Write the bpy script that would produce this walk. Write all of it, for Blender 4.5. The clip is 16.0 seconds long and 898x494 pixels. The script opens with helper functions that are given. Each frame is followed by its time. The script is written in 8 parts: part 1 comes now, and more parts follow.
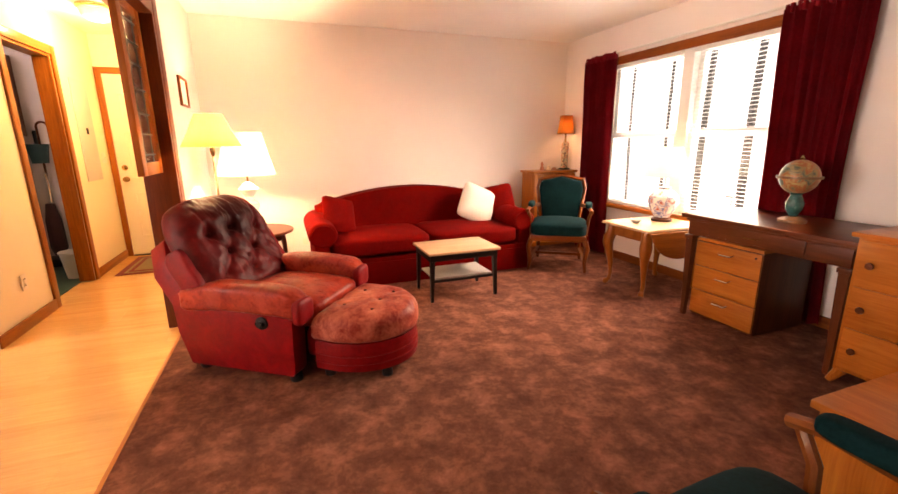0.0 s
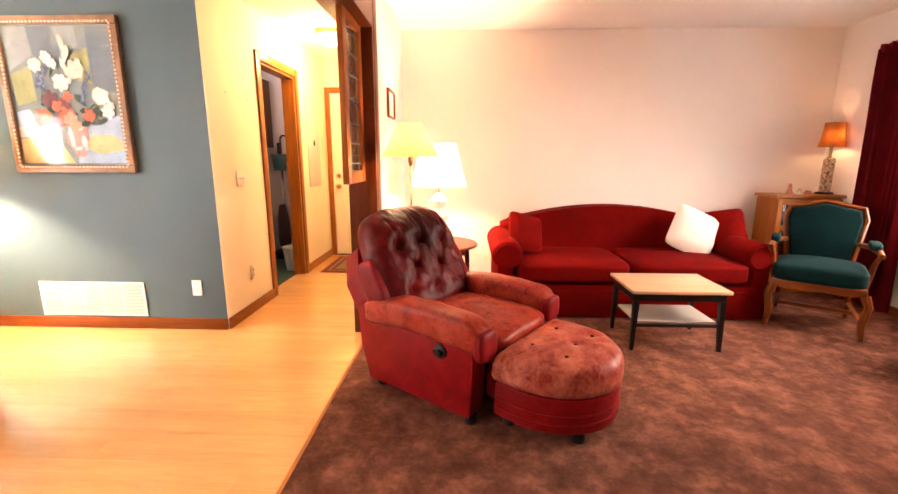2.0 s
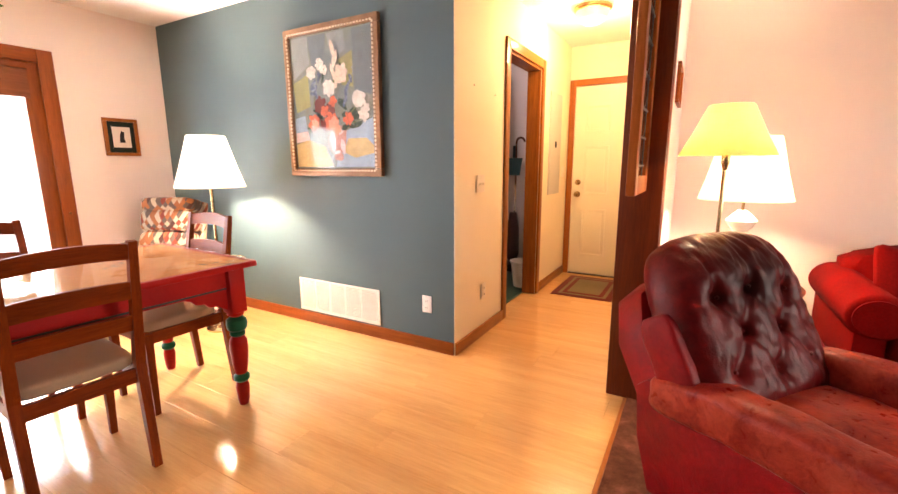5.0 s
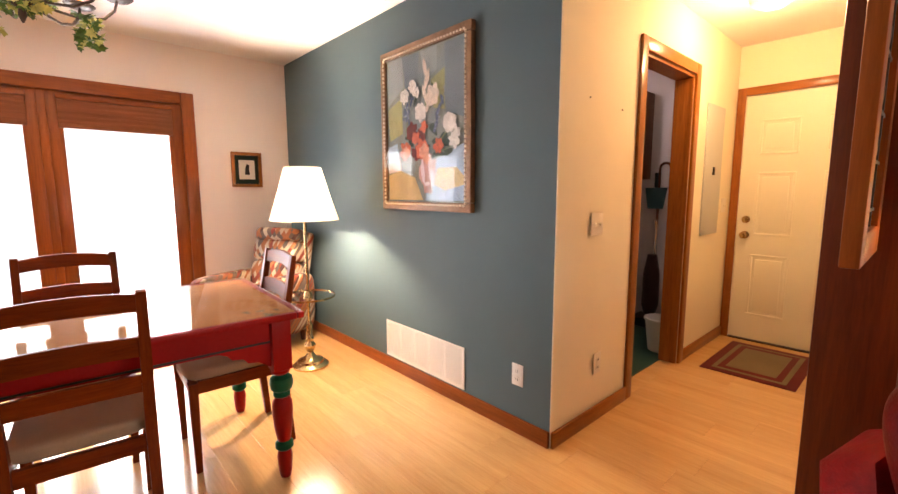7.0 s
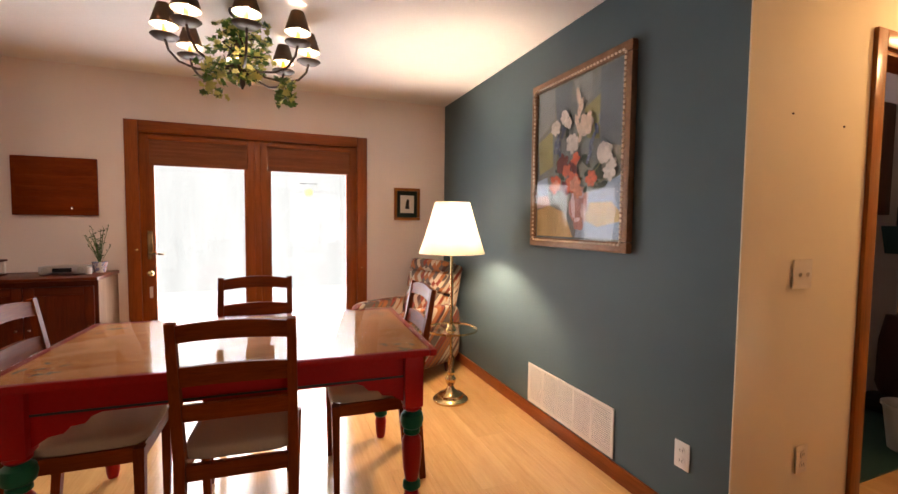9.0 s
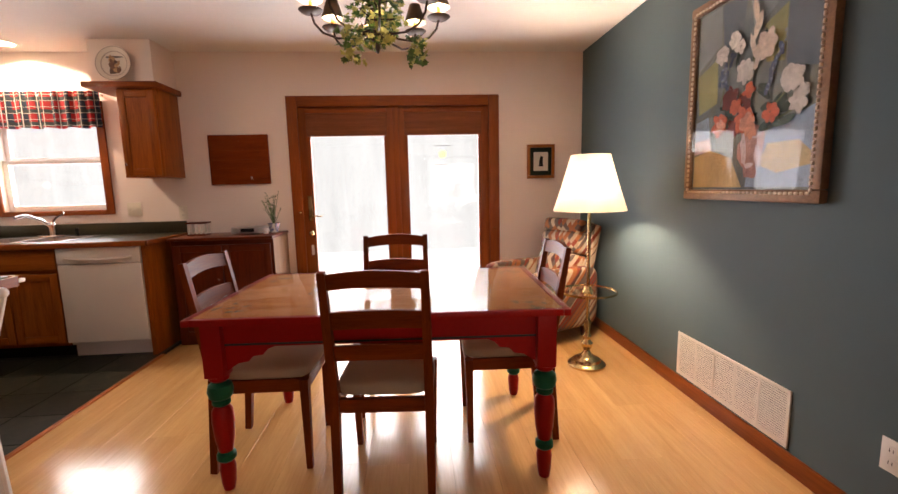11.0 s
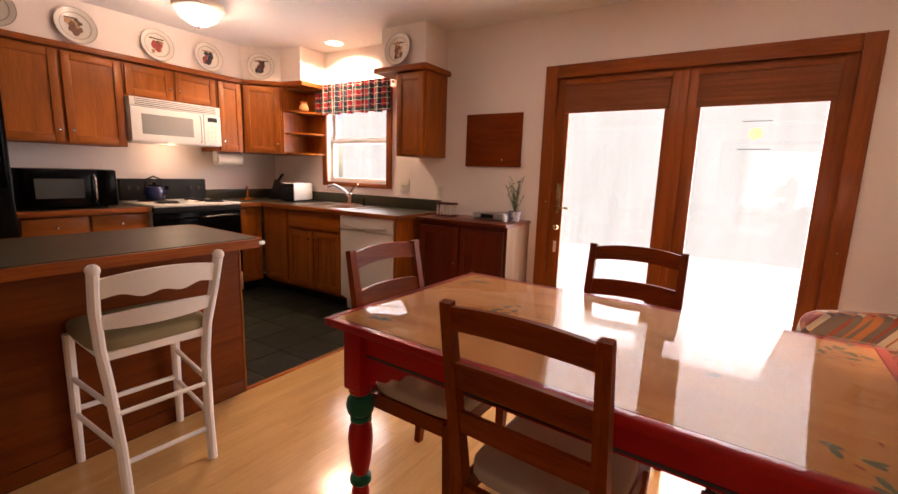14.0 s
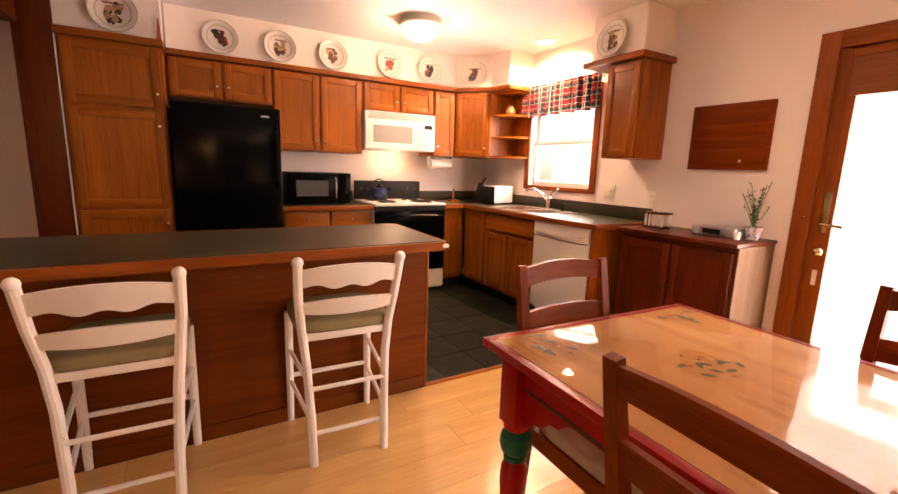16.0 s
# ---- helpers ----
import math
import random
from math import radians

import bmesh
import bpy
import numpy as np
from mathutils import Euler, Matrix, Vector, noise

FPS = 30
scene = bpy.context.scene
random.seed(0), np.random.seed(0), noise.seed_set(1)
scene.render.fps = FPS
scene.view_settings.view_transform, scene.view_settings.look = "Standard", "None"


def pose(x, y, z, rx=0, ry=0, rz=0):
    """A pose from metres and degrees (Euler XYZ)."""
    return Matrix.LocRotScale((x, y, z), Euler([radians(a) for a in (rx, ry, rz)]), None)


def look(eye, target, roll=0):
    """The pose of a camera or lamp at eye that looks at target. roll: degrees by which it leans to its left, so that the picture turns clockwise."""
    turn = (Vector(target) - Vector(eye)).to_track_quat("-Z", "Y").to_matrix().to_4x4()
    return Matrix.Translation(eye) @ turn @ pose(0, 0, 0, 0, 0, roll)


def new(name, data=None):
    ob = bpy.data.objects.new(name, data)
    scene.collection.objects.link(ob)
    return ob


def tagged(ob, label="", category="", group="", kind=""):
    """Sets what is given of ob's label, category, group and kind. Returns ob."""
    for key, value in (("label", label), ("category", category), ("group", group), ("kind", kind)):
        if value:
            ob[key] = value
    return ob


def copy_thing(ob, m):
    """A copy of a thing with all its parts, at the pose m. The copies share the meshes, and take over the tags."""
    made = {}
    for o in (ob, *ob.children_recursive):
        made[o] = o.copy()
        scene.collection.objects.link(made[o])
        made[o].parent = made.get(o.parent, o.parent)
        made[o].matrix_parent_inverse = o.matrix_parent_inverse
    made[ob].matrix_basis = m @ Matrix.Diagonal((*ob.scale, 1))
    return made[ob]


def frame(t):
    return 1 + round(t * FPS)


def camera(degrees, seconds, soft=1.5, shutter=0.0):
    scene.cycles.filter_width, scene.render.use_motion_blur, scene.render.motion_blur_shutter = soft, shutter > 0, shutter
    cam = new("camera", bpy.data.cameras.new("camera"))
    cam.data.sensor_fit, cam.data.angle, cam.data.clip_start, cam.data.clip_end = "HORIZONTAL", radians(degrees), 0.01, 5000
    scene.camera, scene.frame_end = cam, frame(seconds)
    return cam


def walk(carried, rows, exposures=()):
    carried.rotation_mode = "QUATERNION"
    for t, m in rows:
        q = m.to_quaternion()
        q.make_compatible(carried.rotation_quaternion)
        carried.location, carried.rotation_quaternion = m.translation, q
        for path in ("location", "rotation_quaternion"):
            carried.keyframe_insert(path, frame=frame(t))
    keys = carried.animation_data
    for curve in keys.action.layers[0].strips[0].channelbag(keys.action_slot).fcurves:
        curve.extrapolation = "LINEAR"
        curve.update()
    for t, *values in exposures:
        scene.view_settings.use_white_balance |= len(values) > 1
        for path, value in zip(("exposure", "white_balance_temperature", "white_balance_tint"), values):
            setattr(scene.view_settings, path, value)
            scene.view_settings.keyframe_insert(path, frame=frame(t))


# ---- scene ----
cam = camera(91.6, 16.0)
PATH = [
    (0, (1.828, -3.449, 1.276), (2.505, -1.625, 0.809), -0.6),
    (0.5, (1.835, -3.407, 1.268), (2.355, -1.536, 0.791), -0.6),
    (1, (1.851, -3.332, 1.27), (2.201, -1.421, 0.795), 0.6),
    (1.5, (1.822, -3.209, 1.24), (1.99, -1.274, 0.764), 0.4),
    (2, (1.757, -3.008, 1.252), (1.683, -1.049, 0.854), 0.1),
    (2.5, (1.68, -2.885, 1.254), (1.365, -0.945, 0.885), -0.3),
    (3, (1.654, -2.715, 1.233), (1.046, -0.836, 0.918), -0.2),
    (3.2, (1.648, -2.651, 1.219), (0.959, -0.799, 0.907), 0.8),
    (5.3, (1.267, -2.275, 1.234), (0.223, -0.613, 0.852), -1.3),
    (5.5, (1.26, -2.214, 1.243), (0.15, -0.595, 0.86), -1.9),
    (6, (1.236, -2.027, 1.241), (-0.057, -0.54, 0.903), -1.3),
    (6.5, (1.234, -1.865, 1.253), (-0.133, -0.448, 0.899), -1.5),
    (7, (1.168, -1.732, 1.269), (-0.3, -0.397, 1.016), -0.1),
    (7.5, (1.12, -1.68, 1.278), (-0.462, -0.477, 1.055), -0.9),
    (8, (1.105, -1.644, 1.286), (-0.582, -0.582, 1.132), -0.6),
    (8.5, (1.099, -1.605, 1.284), (-0.694, -0.728, 1.156), 0.1),
    (9, (1.094, -1.595, 1.29), (-0.759, -0.852, 1.179), 0.6),
    (9.5, (1.073, -1.6, 1.283), (-0.827, -0.996, 1.132), 0.3),
    (11.8, (0.949, -1.553, 1.238), (-1.026, -1.621, 0.932), -0.6),
    (12, (0.907, -1.552, 1.24), (-1.065, -1.677, 0.93), -0.0),
    (12.5, (0.722, -1.523, 1.249), (-1.217, -1.919, 0.957), 1.8),
    (13, (0.592, -1.49, 1.249), (-1.287, -2.089, 0.918), 0.3),
    (13.5, (0.435, -1.408, 1.258), (-1.335, -2.276, 0.919), 2.3),
    (14, (0.299, -1.377, 1.253), (-1.363, -2.439, 0.919), 1.8),
    (14.5, (0.171, -1.422, 1.259), (-1.351, -2.674, 0.919), 1.9),
    (15, (0.095, -1.452, 1.263), (-1.233, -2.903, 0.9), 0.7),
    (15.5, (0.074, -1.444, 1.27), (-1.084, -3.038, 0.927), 1.7),
    (16, (0.074, -1.446, 1.266), (-0.923, -3.144, 0.913), 1.8),
]
EXPOSURES = [(0, 2.4, 8600, 24), (0.6, 2.52, 8200, 23), (1.5, 2.56, 7800, 22), (2.5, 2.47, 7300, 22), (3.2, 2.38, 7100, 21), (5.5, 1.93, 7050, 22), (7, 1.43, 7000, 20), (8.5, 0.72, 7200, 22), (9, 0.6, 7200, 22), (9.5, 0.46, 7150, 22), (12, 0.56, 7450, 28), (13, 0.5, 7650, 30), (14.5, 0.5, 8000, 34), (15.2, 0.82, 8600, 37), (16, 1.27, 9250, 38)]
walk(cam, [(t, look(eye, target, roll)) for t, eye, target, roll in PATH], EXPOSURES)

# ---- world and light ----
world = bpy.data.worlds.new("world")
scene.world = world
world.use_nodes = True
wn = world.node_tree
sky = wn.nodes.new("ShaderNodeTexSky")
sky.sky_type, sky.sun_disc, sky.sun_elevation, sky.sun_rotation = "NISHITA", False, radians(68), radians(0)
wn.links.new(sky.outputs[0], wn.nodes["Background"].inputs[0])
wn.nodes["Background"].inputs[1].default_value = 0.15


def lamp(name, kind, power, colour, m, size=0.05, size_y=0):
    li = bpy.data.lights.new(name, kind)
    li.energy, li.color = power, colour
    if kind == "AREA":
        li.shape, li.size, li.size_y = "RECTANGLE", size, size_y
    elif kind == "SUN":
        li.angle = radians(size)
    else:
        li.shadow_soft_size = size
    ob = new(name, li)
    ob.matrix_world = m
    return ob


WARM, AMBER, DAY = (1.0, 0.76, 0.50), (1.0, 0.62, 0.28), (0.86, 0.93, 1.0)
lamp("overcast_sun", "SUN", 4.0, (1, 0.97, 0.93), look((0, 0, 10), (0, -4, 0)), 12)
# sky light entering by the three openings
lamp("window_daylight", "AREA", 19.5, (1, 0.88, 0.80), look((5.32, -0.35, 1.3), (3.3, -0.15, 0.0)), 1.55, 1.4).data.spread = radians(108)
lamp("patio_daylight", "AREA", 60, DAY, look((-3.34, -1.72, 1.0), (0, -1.72, 0.7)), 1.6, 1.6)
lamp("kitchen_daylight", "AREA", 16, DAY, look((-3.16, -4.68, 1.45), (0, -4.68, 1.2)), 0.8, 0.7)
# electric lamps
lamp("living_floor_bulb", "POINT", 3.6, WARM, pose(1.389, -0.06, 1.35), 0.04)
lamp("living_table_bulb", "POINT", 25, WARM, pose(1.53, 0.685, 1.17), 0.04)
lamp("dining_floor_bulb", "POINT", 60, (1, 0.82, 0.6), pose(-1.79, -0.42, 1.22), 0.04)
lamp("hall_bulb", "POINT", 16.5, (1.0, 0.66, 0.32), pose(0.45, 1.45, 2.27), 0.07)
lamp("kitchen_bulb", "POINT", 16.8, (1, 0.83, 0.64), pose(-1.6, -4.86, 2.27), 0.08)
lamp("sink_bulb", "SPOT", 60, (1, 0.85, 0.62), look((-2.80, -4.72, 2.40), (-2.84, -4.72, 1)), 0.04).data.spot_size = radians(150)
lamp("hood_bulb", "POINT", 1.1, WARM, pose(-1.78, -5.8, 1.38), 0.03)
lamp("corner_lamp_bulb", "POINT", 0.6, AMBER, pose(5.10, 1.18, 1.45), 0.03)
lamp("vase_lamp_bulb", "POINT", 1.6, WARM, pose(4.93, -0.52, 1.02), 0.04)
lamp("utility_bulb", "POINT", 3.5, (1, 0.86, 0.84), pose(-0.9, 1.5, 2.25), 0.06)

# ---- materials ----


def material(name):
    m = bpy.data.materials.new(name)
    m.use_nodes = True
    nt = m.node_tree
    return m, nt, nt.nodes["Principled BSDF"]


def coords(nt, scale, kind="Object", stretch=(1, 1, 1), rot=(0, 0, 0)):
    tc = nt.nodes.new("ShaderNodeTexCoord")
    mp = nt.nodes.new("ShaderNodeMapping")
    mp.inputs["Scale"].default_value = [scale * s for s in stretch]
    mp.inputs["Rotation"].default_value = [radians(r) for r in rot]
    nt.links.new(tc.outputs[kind], mp.inputs[0])
    return mp.outputs[0]


def noise_tex(nt, vec, scale=1.0, detail=4.0, rough=0.55, distortion=0.0):
    n = nt.nodes.new("ShaderNodeTexNoise")
    n.inputs["Scale"].default_value, n.inputs["Detail"].default_value = scale, detail
    n.inputs["Roughness"].default_value, n.inputs["Distortion"].default_value = rough, distortion
    nt.links.new(vec, n.inputs["Vector"])
    return n.outputs[0]


def ramp(nt, fac, stops):
    r = nt.nodes.new("ShaderNodeValToRGB")
    while len(r.color_ramp.elements) < len(stops):
        r.color_ramp.elements.new(0.5)
    for e, (p, c) in zip(r.color_ramp.elements, stops):
        e.position, e.color = p, (*c, 1)
    nt.links.new(fac, r.inputs[0])
    return r.outputs[0]


def mix(nt, fac, a, b, mode="MIX"):
    x = nt.nodes.new("ShaderNodeMix")
    x.data_type, x.blend_type = "RGBA", mode
    for sock, v in ((x.inputs[0], fac), (x.inputs[6], a), (x.inputs[7], b)):
        if hasattr(v, "is_linked"):
            nt.links.new(v, sock)
        else:
            sock.default_value = v if isinstance(v, (int, float)) else (*v, 1)
    return x.outputs[2]


def bump(nt, bsdf, height, strength, dist=0.01):
    b = nt.nodes.new("ShaderNodeBump")
    b.inputs["Strength"].default_value, b.inputs["Distance"].default_value = strength, dist
    nt.links.new(height, b.inputs["Height"])
    nt.links.new(b.outputs[0], bsdf.inputs["Normal"])


def shade3(c, k):
    return tuple(min(1, v * k) for v in c)


def paint(name, c, rough=0.6, var=0.08, grain=180, bump_s=0.12, metal=0.0, coat=0.0, spec=0.5, big=2.0):
    """Painted, plastic, metal or cloth-like surface with blotches at two scales and fine relief."""
    m, nt, b = material(name)
    v = coords(nt, 1)
    n1 = noise_tex(nt, v, big, 5)
    n2 = noise_tex(nt, v, grain, 2)
    col = mix(nt, 0.25, ramp(nt, n1, [(0.3, shade3(c, 1 - var)), (0.7, shade3(c, 1 + var))]), ramp(nt, n2, [(0.3, shade3(c, 1 - 2 * var)), (0.7, shade3(c, 1 + 2 * var))]))
    nt.links.new(col, b.inputs["Base Color"])
    r = nt.nodes.new("ShaderNodeMapRange")
    r.inputs["To Min"].default_value, r.inputs["To Max"].default_value = max(0.02, rough - 0.08), min(1, rough + 0.08)
    nt.links.new(n1, r.inputs[0])
    nt.links.new(r.outputs[0], b.inputs["Roughness"])
    b.inputs["Metallic"].default_value, b.inputs["Coat Weight"].default_value = metal, coat
    b.inputs["Specular IOR Level"].default_value = spec
    if bump_s:
        bump(nt, b, n2, bump_s, 0.002)
    return m


def wood(name, dark, light, axis="X", scale=1.0, rough=0.35, coat=0.25, rand=0.25, ring=9.0, spec=0.16):
    """Stained timber with long grain along one axis, slow colour drift, and a little difference from piece to piece."""
    m, nt, b = material(name)
    st = {"X": (0.07, 1, 1), "Y": (1, 0.07, 1), "Z": (1, 1, 0.07)}[axis]
    v = coords(nt, 14 * scale, "Object", st)
    oi = nt.nodes.new("ShaderNodeObjectInfo")
    add = nt.nodes.new("ShaderNodeVectorMath")
    add.operation = "MULTIPLY_ADD"
    nt.links.new(oi.outputs["Random"], add.inputs[0])
    add.inputs[1].default_value = (37, 51, 23)
    nt.links.new(v, add.inputs[2])
    v = add.outputs[0]
    fine = noise_tex(nt, v, ring, 6, 0.65, 0.4)
    slow = noise_tex(nt, v, 0.9, 3, 0.5, 1.2)
    mid = tuple((a + c) / 2 for a, c in zip(dark, light))
    g = mix(nt, 0.5, fine, slow)
    col = ramp(nt, g, [(0.32, dark), (0.48, mid), (0.66, light)])
    mr = nt.nodes.new("ShaderNodeMapRange")
    mr.inputs["To Min"].default_value, mr.inputs["To Max"].default_value = 1 - rand, 1 + rand
    nt.links.new(oi.outputs["Random"], mr.inputs[0])
    hs = nt.nodes.new("ShaderNodeHueSaturation")
    nt.links.new(mr.outputs[0], hs.inputs["Value"])
    nt.links.new(col, hs.inputs["Color"])
    nt.links.new(hs.outputs[0], b.inputs["Base Color"])
    b.inputs["Roughness"].default_value, b.inputs["Coat Weight"].default_value, b.inputs["Coat Roughness"].default_value = rough, coat, 0.15
    b.inputs["Specular IOR Level"].default_value = spec
    bump(nt, b, fine, 0.10, 0.002)
    return m


WALL = paint("wall_paint_warm_white", (0.83, 0.73, 0.67), 0.75, 0.025, 260, 0.15)
CEIL = paint("ceiling_paint", (0.82, 0.79, 0.76), 0.85, 0.03, 90, 0.4)
HALLWALL = paint("wall_paint_cream", (0.80, 0.715, 0.53), 0.7, 0.03, 260, 0.15)
BLUE = paint("wall_paint_slate_blue", (0.084, 0.126, 0.140), 0.55, 0.06, 260, 0.15, spec=0.15)
TRIM = {a: wood("trim_wood_" + a.lower(), (0.15, 0.031, 0.005), (0.30, 0.076, 0.013), a, 1, 0.42, 0.10, 0.10) for a in "XYZ"}
HALLTRIM = {a: wood("hall_trim_wood_" + a.lower(), (0.18, 0.050, 0.008), (0.36, 0.12, 0.022), a, 1, 0.38, 0.3, 0.10) for a in "XYZ"}
OAK = {a: wood("oak_" + a.lower(), (0.172, 0.037, 0.0042), (0.370, 0.103, 0.012), a, 1.0, 0.42, 0.15, 0.10) for a in "XYZ"}
CHERRY = {a: wood("cherry_" + a.lower(), (0.070, 0.010, 0.003), (0.14, 0.025, 0.006), a, 1, 0.36, 0.15, 0.10) for a in "XYZ"}
CHAIRWOOD = {a: wood("chair_wood_" + a.lower(), (0.108, 0.0145, 0.0014), (0.220, 0.040, 0.004), a, 1.4, 0.45, 0.0, 0.08, 9.0, 0.10) for a in "XYZ"}
POSTWOOD = {a: wood("post_wood_" + a.lower(), (0.066, 0.0095, 0.002), (0.135, 0.025, 0.0045), a, 1, 0.42, 0.12, 0.08) for a in "XYZ"}
MAPLE = {a: wood("honey_wood_" + a.lower(), (0.30, 0.073, 0.010), (0.50, 0.158, 0.026), a, 0.9, 0.38, 0.3, 0.08) for a in "XYZ"}
MAHOG = {a: wood("mahogany_" + a.lower(), (0.060, 0.013, 0.004), (0.125, 0.030, 0.009), a, 1, 0.35, 0.1, 0.08) for a in "XYZ"}
ARMWOOD = {a: wood("armchair_wood_" + a.lower(), (0.10, 0.020, 0.004), (0.21, 0.052, 0.010), a, 1, 0.35, 0.25, 0.08) for a in "XYZ"}
LEAFWOOD = {a: wood("drop_leaf_wood_" + a.lower(), (0.20, 0.048, 0.008), (0.36, 0.105, 0.018), a, 1, 0.32, 0.35, 0.06) for a in "XYZ"}
PALEWOOD = wood("pale_table_top", (0.50, 0.29, 0.16), (0.68, 0.45, 0.28), "X", 0.8, 0.35, 0.2, 0.0)
PANEL = wood("peninsula_panel", (0.092, 0.016, 0.0020), (0.165, 0.034, 0.0040), "X", 0.8, 0.42, 0.05, 0.05)
FLOORWOOD = wood("laminate_floor", (0.59, 0.308, 0.108), (0.76, 0.447, 0.178), "X", 0.55, 0.17, 0.7, 0.045, 12, 0.5)
TABLETOP = wood("pine_table_top", (0.46, 0.172, 0.052), (0.68, 0.315, 0.112), "Y", 0.6, 0.6, 0.0, 0.03, 9.0, 0.06)
REDPAINT = paint("red_table_paint", (0.31, 0.006, 0.0045), 0.38, 0.12, 120, 0.08, spec=0.2)
GREENPAINT = paint("green_table_paint", (0.004, 0.085, 0.040), 0.38, 0.12, 120, 0.08, spec=0.2)
DARKLINE = paint("dark_stripe_paint", (0.015, 0.015, 0.014), 0.5, 0.1)
WHITEPAINT = paint("white_furniture_paint", (0.78, 0.74, 0.68), 0.42, 0.05, 140, 0.06)
WHITEPLASTIC = paint("white_plastic", (0.80, 0.78, 0.74), 0.35, 0.02, 200, 0.02)
IVORY = paint("ivory_plate", (0.76, 0.70, 0.58), 0.4, 0.02, 200, 0.02)
WHITEMETAL = paint("white_enamel", (0.75, 0.71, 0.65), 0.3, 0.03, 200, 0.02)
DOORPAINT = paint("cream_door_paint", (0.79, 0.745, 0.58), 0.45, 0.03, 200, 0.06)
BLACKGLOSS = paint("black_gloss", (0.0016, 0.0016, 0.0018), 0.16, 0.15, 300, 0.03, spec=0.07)
BLACK = paint("black_matt", (0.006, 0.0055, 0.0055), 0.5, 0.15, 200, 0.05, spec=0.25)
BLACKWOOD = paint("black_stained_wood", (0.009, 0.006, 0.005), 0.4, 0.2, 120, 0.05, spec=0.25)
CHROME = paint("chrome", (0.75, 0.75, 0.76), 0.15, 0.03, 200, 0, 1.0)
BRASS = paint("brass", (0.54, 0.39, 0.19), 0.22, 0.08, 200, 0.02, 1.0)
BRONZE = paint("dark_bronze", (0.060, 0.042, 0.034), 0.42, 0.2, 200, 0.05, 0.7)
STEEL = paint("brushed_steel", (0.62, 0.61, 0.60), 0.3, 0.05, 220, 0.03, 1.0)
PANELGREY = paint("grey_panel_paint", (0.50, 0.50, 0.46), 0.45, 0.04)
LAMINATE = paint("dark_green_countertop", (0.034, 0.029, 0.014), 0.38, 0.35, 140, 0.05, spec=0.4)
SOFACLOTH = paint("crimson_velvet", (0.130, 0.0022, 0.0016), 0.88, 0.25, 90, 0.3, spec=0.05, big=5)
SEATCLOTH = paint("beige_seat_cloth", (0.40, 0.29, 0.19), 0.9, 0.08, 220, 0.4, spec=0.05)
STOOLCLOTH = paint("grey_green_seat_cloth", (0.26, 0.21, 0.115), 0.85, 0.1, 220, 0.3, spec=0.05)
TEAL = paint("teal_velvet", (0.0014, 0.018, 0.020), 0.85, 0.35, 90, 0.3, spec=0.08, big=6)
CURTAIN = paint("burgundy_curtain", (0.185, 0.007, 0.012), 0.85, 0.25, 60, 0.3, spec=0.05, big=4)
PILLOW = paint("white_pillow", (0.74, 0.66, 0.58), 0.9, 0.05, 60, 0.6, spec=0.2)
GREENFLOOR = paint("green_utility_floor", (0.012, 0.05, 0.035), 0.5, 0.2)
LEAF = paint("ivy_leaf", (0.062, 0.145, 0.022), 0.5, 0.6, 30, 0.1, big=14)
LEAFPALE = paint("ivy_leaf_pale", (0.50, 0.50, 0.15), 0.5, 0.4, 30, 0.1, big=14)
GOLDFRAME = paint("gilt_frame", (0.22, 0.115, 0.058), 0.42, 0.25, 80, 0.2, 0.25, big=20)
GROUND = paint("pale_ground", (0.75, 0.77, 0.75), 0.9, 0.2)


def leather(name, dark, light, rough=0.30, soil=None):
    """Worn aniline leather: pale rubbed patches, deep colour elsewhere, creases; soil: a dark greasy patch (centre, radius)."""
    m, nt, b = material(name)
    v = coords(nt, 1)
    n1 = noise_tex(nt, v, 8, 7, 0.65, 0.5)
    n2 = noise_tex(nt, v, 160, 3)
    n3 = noise_tex(nt, v, 22, 4, 0.6, 1.5)
    col = ramp(nt, n1, [(0.41, dark), (0.62, light)])
    col = mix(nt, 0.35, col, ramp(nt, n3, [(0.35, shade3(dark, 0.7)), (0.65, shade3(light, 1.0))]))
    if soil:
        centre, radius = soil
        d = nt.nodes.new("ShaderNodeVectorMath")
        d.operation = "DISTANCE"
        nt.links.new(v, d.inputs[0])
        d.inputs[1].default_value = centre
        a = nt.nodes.new("ShaderNodeMath")
        a.operation, a.inputs[1].default_value = "MULTIPLY_ADD", 0.22
        nt.links.new(n1, a.inputs[0])
        nt.links.new(d.outputs["Value"], a.inputs[2])
        r = nt.nodes.new("ShaderNodeMapRange")
        r.inputs["From Min"].default_value, r.inputs["From Max"].default_value = radius + 0.01, radius + 0.17
        nt.links.new(a.outputs[0], r.inputs[0])
        col = mix(nt, r.outputs[0], (0.030, 0.0022, 0.0024), col)
    nt.links.new(col, b.inputs["Base Color"])
    rr = nt.nodes.new("ShaderNodeMapRange")
    rr.inputs["To Min"].default_value, rr.inputs["To Max"].default_value = rough - 0.06, rough + 0.14
    nt.links.new(n3, rr.inputs[0])
    nt.links.new(rr.outputs[0], b.inputs["Roughness"])
    b.inputs["Specular IOR Level"].default_value = 0.12
    bump(nt, b, mix(nt, 0.45, n3, n2), 0.40, 0.006)
    return m


